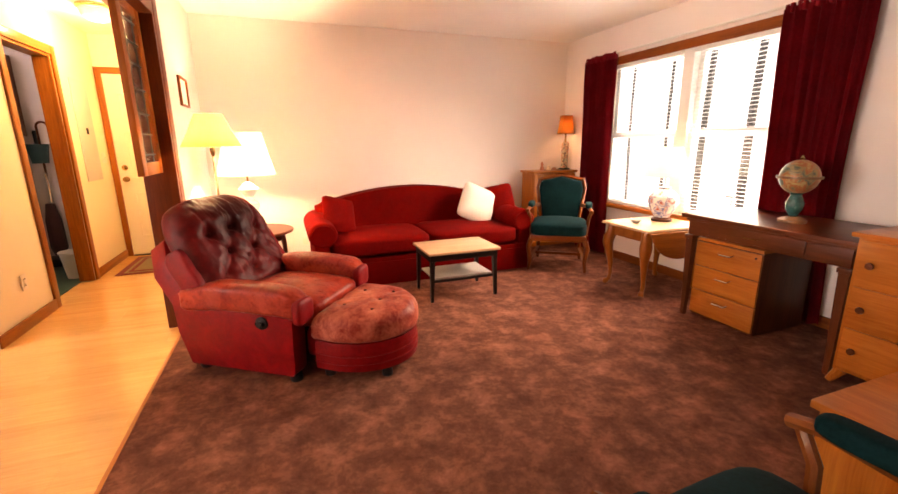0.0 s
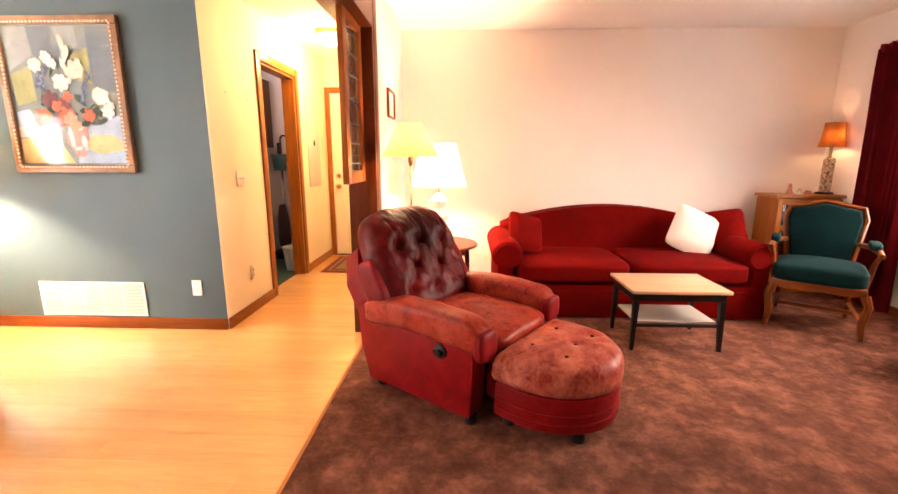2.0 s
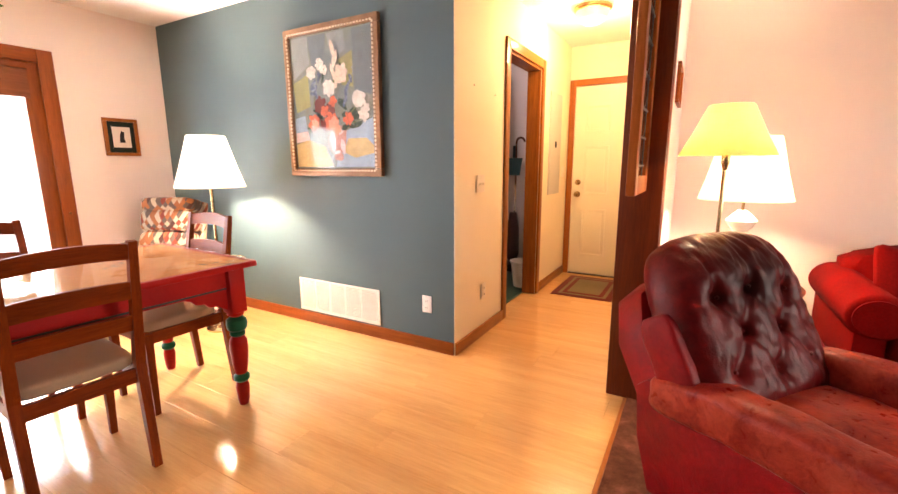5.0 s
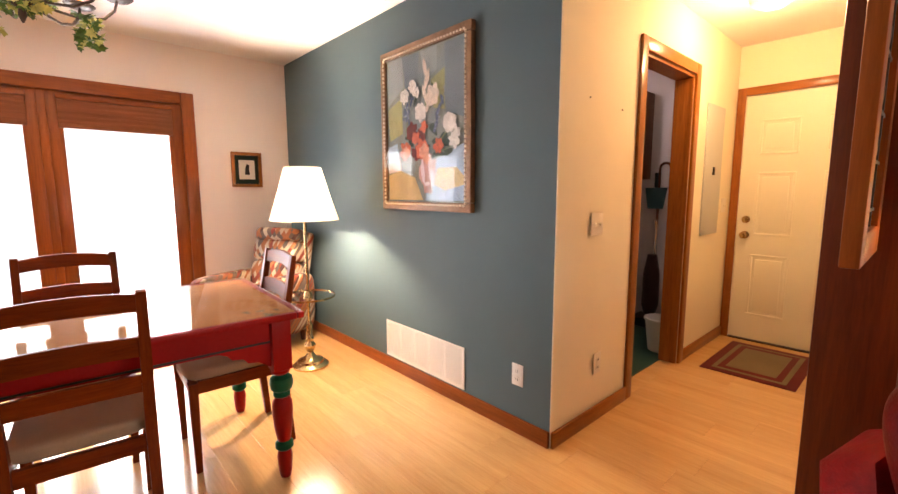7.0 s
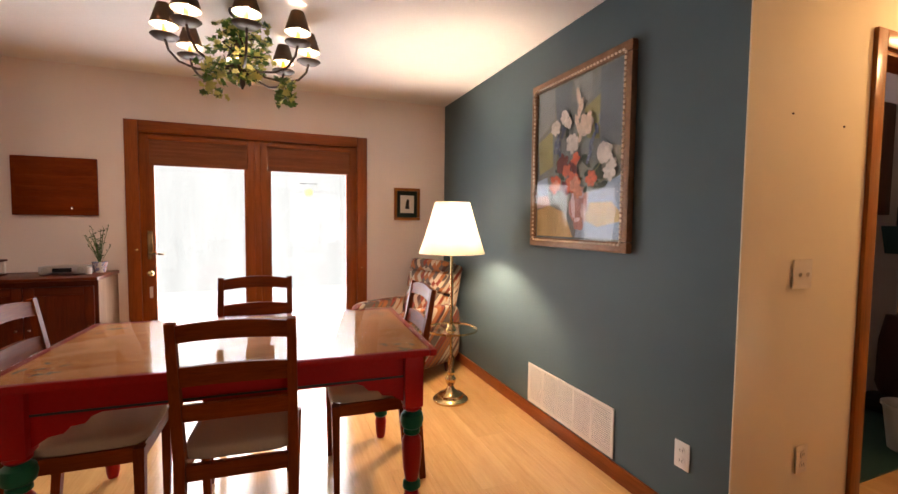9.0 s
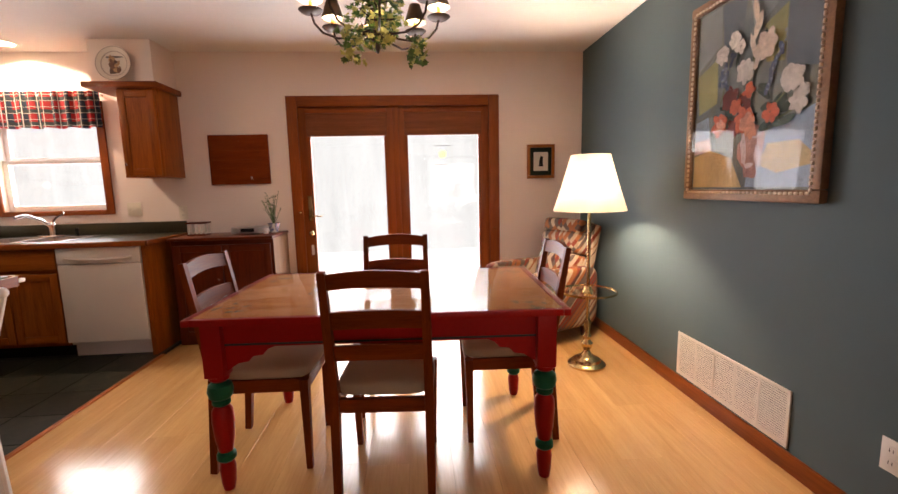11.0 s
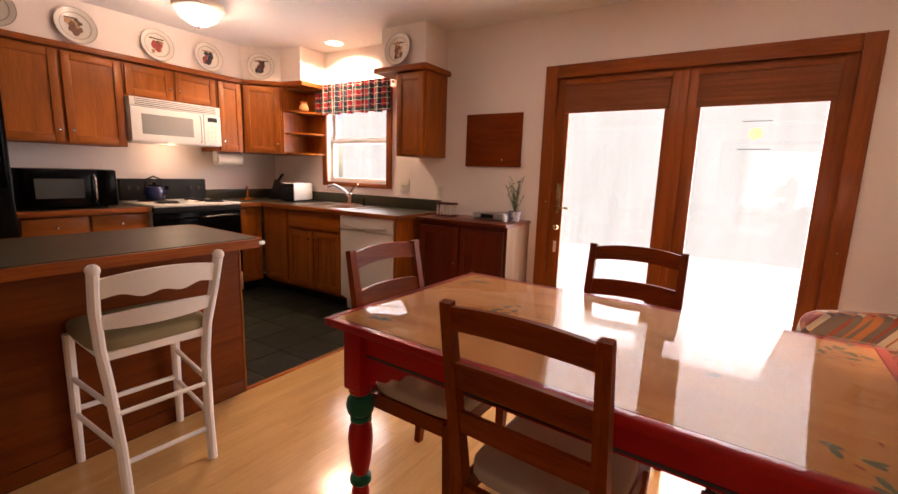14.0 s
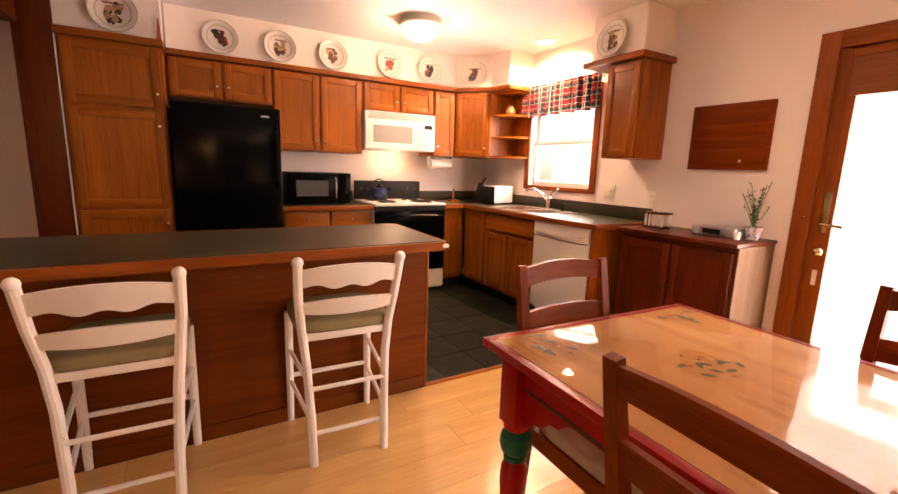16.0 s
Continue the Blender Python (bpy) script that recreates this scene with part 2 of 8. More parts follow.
LEATHER = leather("red_leather", (0.150, 0.0030, 0.0045), (0.235, 0.0065, 0.008), 0.38)
LEATHERWORN = leather("worn_red_leather", (0.175, 0.006, 0.005), (0.37, 0.050, 0.026), 0.26)
LEATHERPALE = leather("rubbed_pale_leather", (0.23, 0.016, 0.013), (0.55, 0.155, 0.098), 0.32)
# near-black red for the recliner base and the ottoman buttons
LEATHERDARK = leather("dark_red_leather", (0.022, 0.0015, 0.002), (0.065, 0.004, 0.005), 0.26)
LEATHERBACK = leather("buttoned_red_leather", (0.066, 0.0019, 0.0024), (0.125, 0.0040, 0.0046), 0.34, ((0.0, -0.68, 0.84), 0.21))


def carpet_mat():
    m, nt, b = material("brown_carpet")
    v = coords(nt, 1)
    big = noise_tex(nt, v, 6.5, 8, 0.68, 0.15)
    mid = noise_tex(nt, v, 30, 4, 0.6, 0.2)
    fine = noise_tex(nt, v, 420, 2)
    col = ramp(nt, mix(nt, 0.22, big, mid), [(0.37, (0.080, 0.021, 0.012)), (0.50, (0.168, 0.055, 0.033)), (0.65, (0.36, 0.142, 0.090))])
    col = mix(nt, 0.22, col, ramp(nt, fine, [(0.3, (0.05, 0.018, 0.012)), (0.7, (0.30, 0.15, 0.105))]))
    nt.links.new(col, b.inputs["Base Color"])
    b.inputs["Roughness"].default_value = 0.98
    b.inputs["Specular IOR Level"].default_value = 0.1
    bump(nt, b, mix(nt, 0.5, mid, fine), 0.9, 0.012)
    return m


CARPET = carpet_mat()


def tile_mat():
    m, nt, b = material("dark_slate_tile")
    v = coords(nt, 1, "Object")
    oi = nt.nodes.new("ShaderNodeObjectInfo")
    n = noise_tex(nt, v, 9, 6, 0.65, 1.0)
    col = ramp(nt, n, [(0.3, (0.006, 0.008, 0.006)), (0.55, (0.017, 0.019, 0.013)), (0.75, (0.055, 0.045, 0.024))])
    hs = nt.nodes.new("ShaderNodeHueSaturation")
    mr = nt.nodes.new("ShaderNodeMapRange")
    mr.inputs["To Min"].default_value, mr.inputs["To Max"].default_value = 0.6, 1.5
    nt.links.new(oi.outputs["Random"], mr.inputs[0])
    nt.links.new(mr.outputs[0], hs.inputs["Value"])
    nt.links.new(col, hs.inputs["Color"])
    nt.links.new(hs.outputs[0], b.inputs["Base Color"])
    b.inputs["Roughness"].default_value = 0.42
    b.inputs["Specular IOR Level"].default_value = 0.14
    bump(nt, b, n, 0.2, 0.004)
    return m


TILE = tile_mat()
GROUT = paint("dark_grout", (0.010, 0.009, 0.007), 0.8)


def cloth_shade(name, c, trans):
    """Lampshade cloth: light from the bulb inside comes through it."""
    m, nt, b = material(name)
    v = coords(nt, 1)
    n = noise_tex(nt, v, 240, 2)
    col = ramp(nt, n, [(0.3, shade3(c, 0.9)), (0.7, c)])
    nt.links.new(col, b.inputs["Base Color"])
    b.inputs["Roughness"].default_value = 0.9
    t = nt.nodes.new("ShaderNodeBsdfTranslucent")
    nt.links.new(col, t.inputs[0])
    s = nt.nodes.new("ShaderNodeMixShader")
    s.inputs[0].default_value = trans
    nt.links.new(b.outputs[0], s.inputs[1])
    nt.links.new(t.outputs[0], s.inputs[2])
    nt.links.new(s.outputs[0], nt.nodes["Material Output"].inputs[0])
    return m


SHADE_W = cloth_shade("white_lampshade", (0.86, 0.77, 0.62), 0.13)
SHADE_Y = cloth_shade("yellow_lampshade", (0.88, 0.66, 0.30), 0.14)
SHADE_O = cloth_shade("amber_lampshade", (0.34, 0.12, 0.03), 0.22)
SHADE_K = paint("black_shade", (0.13, 0.080, 0.045), 0.6, 0.1)
SHADE_LINING = cloth_shade("shade_lining", (0.9, 0.82, 0.66), 0.3)
OPAL = cloth_shade("opal_glass", (0.92, 0.88, 0.80), 0.8)


def glass_mat(name, c=(1, 1, 1), rough=0.0, ior=1.45):
    m, nt, b = material(name)
    b.inputs["Base Color"].default_value = (*c, 1)
    b.inputs["Roughness"].default_value, b.inputs["Transmission Weight"].default_value, b.inputs["IOR"].default_value = rough, 1, ior
    return m


SOLIDGLASS = glass_mat("solid_glass")


def pane_mat(name="clear_glass", base=0.045, slant=0.90):
    """Thin flat sheet of glass: clear, with a mirror image that grows at a slant."""
    m, nt, b = material(name)
    nt.nodes.remove(b)
    lw = nt.nodes.new("ShaderNodeLayerWeight")
    lw.inputs[0].default_value = 0.5
    p = nt.nodes.new("ShaderNodeMath")
    p.operation, p.inputs[1].default_value = "POWER", 5.0
    nt.links.new(lw.outputs["Facing"], p.inputs[0])
    f = nt.nodes.new("ShaderNodeMath")
    f.operation, f.inputs[1].default_value, f.inputs[2].default_value = "MULTIPLY_ADD", slant, base
    nt.links.new(p.outputs[0], f.inputs[0])
    t = nt.nodes.new("ShaderNodeBsdfTransparent")
    t.inputs[0].default_value = (0.97, 0.98, 0.97, 1)
    g = nt.nodes.new("ShaderNodeBsdfGlossy")
    g.inputs["Roughness"].default_value = 0.015
    s = nt.nodes.new("ShaderNodeMixShader")
    nt.links.new(f.outputs[0], s.inputs[0])
    nt.links.new(t.outputs[0], s.inputs[1])
    nt.links.new(g.outputs[0], s.inputs[2])
    nt.links.new(s.outputs[0], nt.nodes["Material Output"].inputs[0])
    return m


GLASS = pane_mat()
PICGLASS = pane_mat("picture_glass", 0.012)
TABLEGLASS = pane_mat("table_glass", 0.022, 0.34)
LEADED = glass_mat("bevelled_glass", (0.92, 0.93, 0.90), 0.12)


def emission(name, c, s):
    m, nt, b = material(name)
    b.inputs["Base Color"].default_value = (*c, 1)
    b.inputs["Emission Color"].default_value, b.inputs["Emission Strength"].default_value = (*c, 1), s
    return m


BULB = emission("lit_bulb", (1, 0.80, 0.52), 18)


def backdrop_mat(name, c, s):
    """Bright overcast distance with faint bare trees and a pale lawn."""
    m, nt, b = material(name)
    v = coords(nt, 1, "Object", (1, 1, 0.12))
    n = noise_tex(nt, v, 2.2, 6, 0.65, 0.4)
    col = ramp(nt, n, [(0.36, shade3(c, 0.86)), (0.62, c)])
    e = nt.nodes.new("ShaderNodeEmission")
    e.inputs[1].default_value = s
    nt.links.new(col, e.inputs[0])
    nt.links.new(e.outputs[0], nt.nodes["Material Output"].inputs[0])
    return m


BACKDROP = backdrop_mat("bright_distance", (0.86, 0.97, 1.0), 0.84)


def plaid_mat():
    m, nt, b = material("plaid_cloth")
    v = coords(nt, 1)
    sep = nt.nodes.new("ShaderNodeSeparateXYZ")
    nt.links.new(v, sep.inputs[0])

    def stripes(sock, freq, lo):
        a = nt.nodes.new("ShaderNodeMath")
        a.operation = "MULTIPLY"
        a.inputs[1].default_value = freq
        nt.links.new(sock, a.inputs[0])
        s = nt.nodes.new("ShaderNodeMath")
        s.operation = "SINE"
        nt.links.new(a.outputs[0], s.inputs[0])
        g = nt.nodes.new("ShaderNodeMath")
        g.operation = "GREATER_THAN"
        g.inputs[1].default_value = lo
        nt.links.new(s.outputs[0], g.inputs[0])
        return g.outputs[0]
    col = mix(nt, stripes(sep.outputs[1], 55, 0.35), (0.34, 0.018, 0.020), (0.020, 0.030, 0.055))
    col = mix(nt, stripes(sep.outputs[2], 62, 0.45), col, (0.030, 0.040, 0.042))
    col = mix(nt, stripes(sep.outputs[1], 110, 0.972), col, (0.60, 0.56, 0.50))
    col = mix(nt, stripes(sep.outputs[2], 124, 0.978), col, (0.60, 0.56, 0.50))
    nt.links.new(col, b.inputs["Base Color"])
    b.inputs["Roughness"].default_value = 0.9
    bump(nt, b, noise_tex(nt, v, 300, 2), 0.3, 0.002)
    return m


def diamond_mat():
    """Upholstery of interlocking lozenges in rust, cream, grey and brown."""
    m, nt, b = material("diamond_upholstery")
    v = coords(nt, 1, "Object", (1, 1, 1), (0, 0, 0))
    sep = nt.nodes.new("ShaderNodeSeparateXYZ")
    nt.links.new(v, sep.inputs[0])
    yz = nt.nodes.new("ShaderNodeMath")
    yz.operation = "ADD"
    nt.links.new(sep.outputs[1], yz.inputs[0])
    nt.links.new(sep.outputs[2], yz.inputs[1])
    com = nt.nodes.new("ShaderNodeCombineXYZ")
    nt.links.new(sep.outputs[0], com.inputs[0])
    nt.links.new(yz.outputs[0], com.inputs[1])
    mp = nt.nodes.new("ShaderNodeMapping")
    mp.inputs["Rotation"].default_value = (0, 0, radians(45))
    mp.inputs["Scale"].default_value = (30, 30, 30)
    nt.links.new(com.outputs[0], mp.inputs[0])
    vo = nt.nodes.new("ShaderNodeTexVoronoi")
    vo.distance, vo.inputs["Randomness"].default_value, vo.inputs["Scale"].default_value = "CHEBYCHEV", 0.0, 1.0
    nt.links.new(mp.outputs[0], vo.inputs["Vector"])
    r = nt.nodes.new("ShaderNodeValToRGB")
    r.color_ramp.interpolation = "CONSTANT"
    cs = [(0.0, (0.17, 0.024, 0.008)), (0.24, (0.34, 0.25, 0.17)), (0.45, (0.085, 0.055, 0.04)), (0.60, (0.24, 0.075, 0.018)), (0.8, (0.055, 0.016, 0.009))]
    while len(r.color_ramp.elements) < len(cs):
        r.color_ramp.elements.new(0.5)
    for e, (p, c) in zip(r.color_ramp.elements, cs):
        e.position, e.color = p, (*c, 1)
    nt.links.new(vo.outputs["Color"], r.inputs[0])
    nt.links.new(r.outputs[0], b.inputs["Base Color"])
    b.inputs["Roughness"].default_value = 0.9
    bump(nt, b, noise_tex(nt, v, 250, 2), 0.3, 0.003)
    return m


def patches_mat(name, stops, scale, rough=0.5, distortion=0.8, kind="Object"):
    """Blotchy printed or painted ornament."""
    m, nt, b = material(name)
    n = noise_tex(nt, coords(nt, 1, kind), scale, 3, 0.5, distortion)
    r = nt.nodes.new("ShaderNodeValToRGB")
    while len(r.color_ramp.elements) < len(stops):
        r.color_ramp.elements.new(0.5)
    for e, (p, c) in zip(r.color_ramp.elements, stops):
        e.position, e.color = p, (*c, 1)
    nt.links.new(n, r.inputs[0])
    nt.links.new(r.outputs[0], b.inputs["Base Color"])
    b.inputs["Roughness"].default_value = rough
    return m


PLAID, DIAMOND = plaid_mat(), diamond_mat()
GLOBE_M = patches_mat("globe_map", [(0.36, (0.10, 0.12, 0.09)), (0.47, (0.34, 0.24, 0.11)), (0.54, (0.40, 0.11, 0.035)), (0.64, (0.46, 0.33, 0.14))], 16, 0.3, 1.2)
PORCELAIN = patches_mat("painted_porcelain", [(0.44, (0.78, 0.76, 0.72)), (0.52, (0.10, 0.13, 0.36)), (0.58, (0.74, 0.70, 0.66)), (0.68, (0.46, 0.10, 0.08))], 22, 0.2)
CLOISONNE = patches_mat("painted_lamp_body", [(0.40, (0.50, 0.12, 0.05)), (0.50, (0.70, 0.58, 0.36)), (0.58, (0.06, 0.05, 0.05)), (0.68, (0.48, 0.20, 0.08))], 30, 0.35)
WICKER = wood("woven_blind", (0.14, 0.042, 0.016), (0.26, 0.085, 0.034), "Y", 3.0, 0.6, 0.0, 0.05, 16)

# ---- shapes ----


def BM():
    return bmesh.new()


def part(name, bm, mat, parent=None, label="", smooth=35, kind=""):
    """One mesh object from a bmesh, under a thing or part, or at top level."""
    bmesh.ops.recalc_face_normals(bm, faces=bm.faces)
    me = bpy.data.meshes.new(name)
    bm.to_mesh(me)
    bm.free()
    me.materials.append(mat)
    if smooth:
        me.polygons.foreach_set("use_smooth", [True] * len(me.polygons))
        me.set_sharp_from_angle(angle=radians(smooth))
    ob = new(name, me)
    if parent is not None:
        ob.parent = parent
    return tagged(ob, label, kind=kind)


def thing(name, label, category, m=None, group=""):
    ob = new(name)
    ob.empty_display_size = 0.1
    ob.matrix_basis = m or Matrix()
    return tagged(ob, label, category, group)


def structure(name, bm, mat, label="", smooth=35):
    return part(name, bm, mat, None, label, smooth, "structure")


def box(bm, x0, x1, y0, y1, z0, z1, bev=0.0, seg=2):
    m = Matrix.Translation(((x0 + x1) / 2, (y0 + y1) / 2, (z0 + z1) / 2)) @ Matrix.Diagonal((abs(x1 - x0), abs(y1 - y0), abs(z1 - z0), 1))
    vs = bmesh.ops.create_cube(bm, size=1, matrix=m)["verts"]
    if bev:
        es = list({e for v in vs for e in v.link_edges})
        bmesh.ops.bevel(bm, geom=es, offset=bev, segments=seg, affect="EDGES", profile=0.6)
    return bm


def bx(*a, **k):
    return box(BM(), *a, **k)


def beam(bm, p, q, w, d, w2=None, d2=None):
    """A straight rail from p to q of rectangular section w by d, tapering to w2 by d2; w lies level."""
    p, q = Vector(p), Vector(q)
    ax = (q - p).normalized()
    up = Vector((0, 0, 1)) if abs(ax.z) < 0.9 else Vector((0, 1, 0))
    s = ax.cross(up).normalized()
    u = s.cross(ax).normalized()
    w2, d2 = w2 or w, d2 or d
    ends = []
    for c, a, b in ((p, w, d), (q, w2, d2)):
        ends.append([bm.verts.new(c + s * (i * a / 2) + u * (j * b / 2)) for i, j in ((-1, -1), (1, -1), (1, 1), (-1, 1))])
    a, b = ends
    bm.faces.new(a[::-1]), bm.faces.new(b)
    for i in range(4):
        bm.faces.new((a[i], a[(i + 1) % 4], b[(i + 1) % 4], b[i]))
    return bm


def tube(bm, pts, r, n=10, r2=None):
    """A round bar along points; r runs to r2, or lists a radius for each point."""
    pts = [Vector(p) for p in pts]
    radii = r if isinstance(r, (list, tuple)) else [r + ((r if r2 is None else r2) - r) * i / max(1, len(pts) - 1) for i in range(len(pts))]
    rings, prev = [], None
    for i, p in enumerate(pts):
        ax = (pts[min(i + 1, len(pts) - 1)] - pts[max(i - 1, 0)]).normalized()
        if prev is None:
            prev = ax.orthogonal().normalized()
        s = (prev - ax * prev.dot(ax)).normalized()
        prev = s
        u = ax.cross(s)
        rings.append([bm.verts.new(p + (s * math.cos(a) + u * math.sin(a)) * radii[i]) for a in (2 * math.pi * k / n for k in range(n))])
    for a, b in zip(rings, rings[1:]):
        for k in range(n):
            bm.faces.new((a[k], a[(k + 1) % n], b[(k + 1) % n], b[k]))
    bm.faces.new(rings[0][::-1]), bm.faces.new(rings[-1])
    return bm


def lathe(bm, prof, n=24, at=(0, 0, 0), sx=1.0, sy=1.0, caps=True):
    """Turned shape from (radius, height) pairs."""
    rings = []
    for r, z in prof:
        rings.append([bm.verts.new((at[0] + r * sx * math.cos(2 * math.pi * k / n), at[1] + r * sy * math.sin(2 * math.pi * k / n), at[2] + z)) for k in range(n)])
    for a, b in zip(rings, rings[1:]):
        for k in range(n):
            bm.faces.new((a[k], a[(k + 1) % n], b[(k + 1) % n], b[k]))
    if caps:
        bm.faces.new(rings[0][::-1]), bm.faces.new(rings[-1])
    return bm


def prism(bm, pts, a, b, axis="Z", bev=0.0):
    """A flat outline drawn out from a to b along an axis. Outline in the two other axes, in order x, y, z."""
    def put(u, v, w):
        return {"X": (w, u, v), "Y": (u, w, v), "Z": (u, v, w)}[axis]
    lo = [bm.verts.new(put(u, v, a)) for u, v in pts]
    hi = [bm.verts.new(put(u, v, b)) for u, v in pts]
    fs = [bm.faces.new(lo[::-1]), bm.faces.new(hi)]
    n = len(pts)
    for i in range(n):
        fs.append(bm.faces.new((lo[i], lo[(i + 1) % n], hi[(i + 1) % n], hi[i])))
    if bev:
        bmesh.ops.recalc_face_normals(bm, faces=fs)
        es = [e for f in fs[:2] for e in f.edges]
        bmesh.ops.bevel(bm, geom=es, offset=bev, segments=2, affect="EDGES", profile=0.6)
    return bm


def cushion(bm, x0, x1, y0, y1, z0, z1, n=10, puff=0.5, crown=0.0, rough=0.0, tufts=()):
    """A stuffed block: rounded like a superellipse, crowned on top, with dents at tufts (u, v, depth, radius)."""
    cx, cy, cz = (x0 + x1) / 2, (y0 + y1) / 2, (z0 + z1) / 2
    hx, hy, hz = (x1 - x0) / 2, (y1 - y0) / 2, (z1 - z0) / 2
    vs = bmesh.ops.create_cube(bm, size=2)["verts"]
    es = list({e for v in vs for e in v.link_edges})
    bmesh.ops.subdivide_edges(bm, edges=es, cuts=n, use_grid_fill=True)
    p = 2 + 6 * (1 - puff)
    for v in bm.verts:
        c = v.co.copy()
        k = (abs(c.x) ** p + abs(c.y) ** p + abs(c.z) ** p) ** (1 / p)
        m = max(abs(c.x), abs(c.y), abs(c.z))
        d = c * (m / k) if k else c
        bulge = crown * max(0, 1 - d.x * d.x) * max(0, 1 - d.y * d.y)
        z = cz + d.z * hz + (bulge if d.z > 0 else 0)
        q = Vector((cx + d.x * hx, cy + d.y * hy, z))
        if d.z > 0.3:
            for tu, tv, dep, rad in tufts:
                rr = ((d.x - tu) ** 2 + (d.y - tv) ** 2) / rad ** 2
                q.z -= dep * math.exp(-rr)
        if rough:
            q += Vector((noise.noise(q * 7), noise.noise(q * 7 + Vector((9, 3, 1))), noise.noise(q * 7 + Vector((2, 8, 5))))) * rough
        v.co = q
    return bm


def xform(bm, m):
    bmesh.ops.transform(bm, matrix=m, verts=bm.verts)
    return bm


def sphere(bm, c, r, n=12, sz=1.0):
    lat = [(math.sin(math.pi * i / n) * r + 1e-4, -math.cos(math.pi * i / n) * r * sz) for i in range(n + 1)]
    return lathe(bm, lat, 2 * n, c)


def arc(c, r, a0, a1, n, plane="XZ"):
    out = []
    for i in range(n + 1):
        a = radians(a0 + (a1 - a0) * i / n)
        u, v = r * math.cos(a), r * math.sin(a)
        out.append({"XZ": (c[0] + u, c[1], c[2] + v), "XY": (c[0] + u, c[1] + v, c[2]), "YZ": (c[0], c[1] + u, c[2] + v)}[plane])
    return out


def twist(ob, m):
    ob.matrix_basis = m
    return ob


# ---- setting ----
H, XW, XE, YK, YS, YL = 2.44, -3.03, 5.22, -6.0, -5.62, 1.44

structure("ceiling", bx(XW - 0.2, XE + 0.2, YK - 0.2, 2.75, H, H + 0.12), CEIL, "white textured flat ceiling over all rooms")
# north side
structure("wall_blue", bx(XW, 0, 0, 0.12, 0, H), BLUE, "slate blue painted accent wall")
bm = BM()
box(bm, -0.12, 0, 0.121, 0.842, 0, H), box(bm, -0.12, 0, 1.608, 2.59, 0, H), box(bm, -0.12, 0, 0.842, 1.608, 2.062, H)
structure("wall_hall_return", bx(0.001, 0.006, 0.0, 0.12, 0, H), HALLWALL, "cream painted end of the blue wall")
structure("wall_hall", bm, HALLWALL, "cream painted hall wall with a doorway")
bm = BM()
box(bm, -0.12, 0.068, 2.59, 2.71, 0, H), box(bm, 0.982, 1.25, 2.59, 2.71, 0, H), box(bm, 0.068, 0.982, 2.59, 2.71, 2.04, H)
structure("wall_front_door", bm, HALLWALL, "cream hall end wall around the front door")
structure("wall_divider", bx(0.985, 1.135, 0.02, 2.589, 0, H), WALL, "white wall between hall and living room")
structure("wall_living_north", bx(1.136, XE + 0.15, YL, YL + 0.12, 0, H), WALL, "pinkish white living room wall behind the sofa")
# east wall with the wide window
WY0, WY1, WZ0, WZ1 = -1.32, 0.62, 0.60, 2.05
bm = BM()
box(bm, XE, XE + 0.15, YS, WY0, 0, H), box(bm, XE, XE + 0.15, WY1, YL - 0.001, 0, H), box(bm, XE, XE + 0.15, WY0, WY1, 0, WZ0), box(bm, XE, XE + 0.15, WY0, WY1, WZ1, H)
structure("wall_east", bm, WALL, "pinkish white living room wall with a wide window")
structure("wall_living_south", bx(0.98, XE + 0.15, YS - 0.12, YS - 0.001, 0, H), WALL, "plain white wall closing the living room")
structure("wall_kitchen_south", bx(XW - 0.15, 0.979, YK - 0.12, YK, 0, H), WALL, "white kitchen wall behind the cabinets")
structure("wall_kitchen_stub", bx(0.80, 0.979, YK + 0.001, -5.34, 0, H), WALL, "short white wall beside the pantry")
# west wall with patio doors and kitchen window
PY0, PY1, PZ1 = -2.585, -0.865, 1.985
KY0, KY1, KZ0, KZ1 = -5.10, -4.25, 1.11, 1.98
bm = BM()
for y0, y1, z0, z1 in ((YK + 0.001, KY0, 0, H), (KY1, PY0, 0, H), (PY1, 0.12, 0, H), (KY0, KY1, 0, KZ0), (KY0, KY1, KZ1, H), (PY0, PY1, PZ1, H)):
    box(bm, XW - 0.15, XW - 0.0005, y0, y1, z0, z1)
structure("wall_west", bm, WALL, "warm white wall with patio doors and kitchen window")
# utility room beyond the hall doorway
bm = BM()
box(bm, -2.2, -2.1, 0.121, 2.7, 0, H), box(bm, -2.099, -0.121, 2.6, 2.7, 0, H)
structure("wall_utility", bm, paint("utility_paint", (0.74, 0.68, 0.70), 0.7, 0.03), "pale lilac white utility room walls")
structure("floor_utility", bx(-2.1, -0.121, 0.121, 2.6, -0.08, -0.002), GREENFLOOR, "dark green sheet utility room floor")

# ground outside
structure("ground", bx(-60, 60, -60, 60, -0.35, -0.22), GROUND, "pale lawn around the house")
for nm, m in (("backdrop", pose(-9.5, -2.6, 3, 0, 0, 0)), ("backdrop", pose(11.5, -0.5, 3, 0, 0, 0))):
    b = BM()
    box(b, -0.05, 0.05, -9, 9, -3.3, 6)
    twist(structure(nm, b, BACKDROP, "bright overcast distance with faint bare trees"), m)

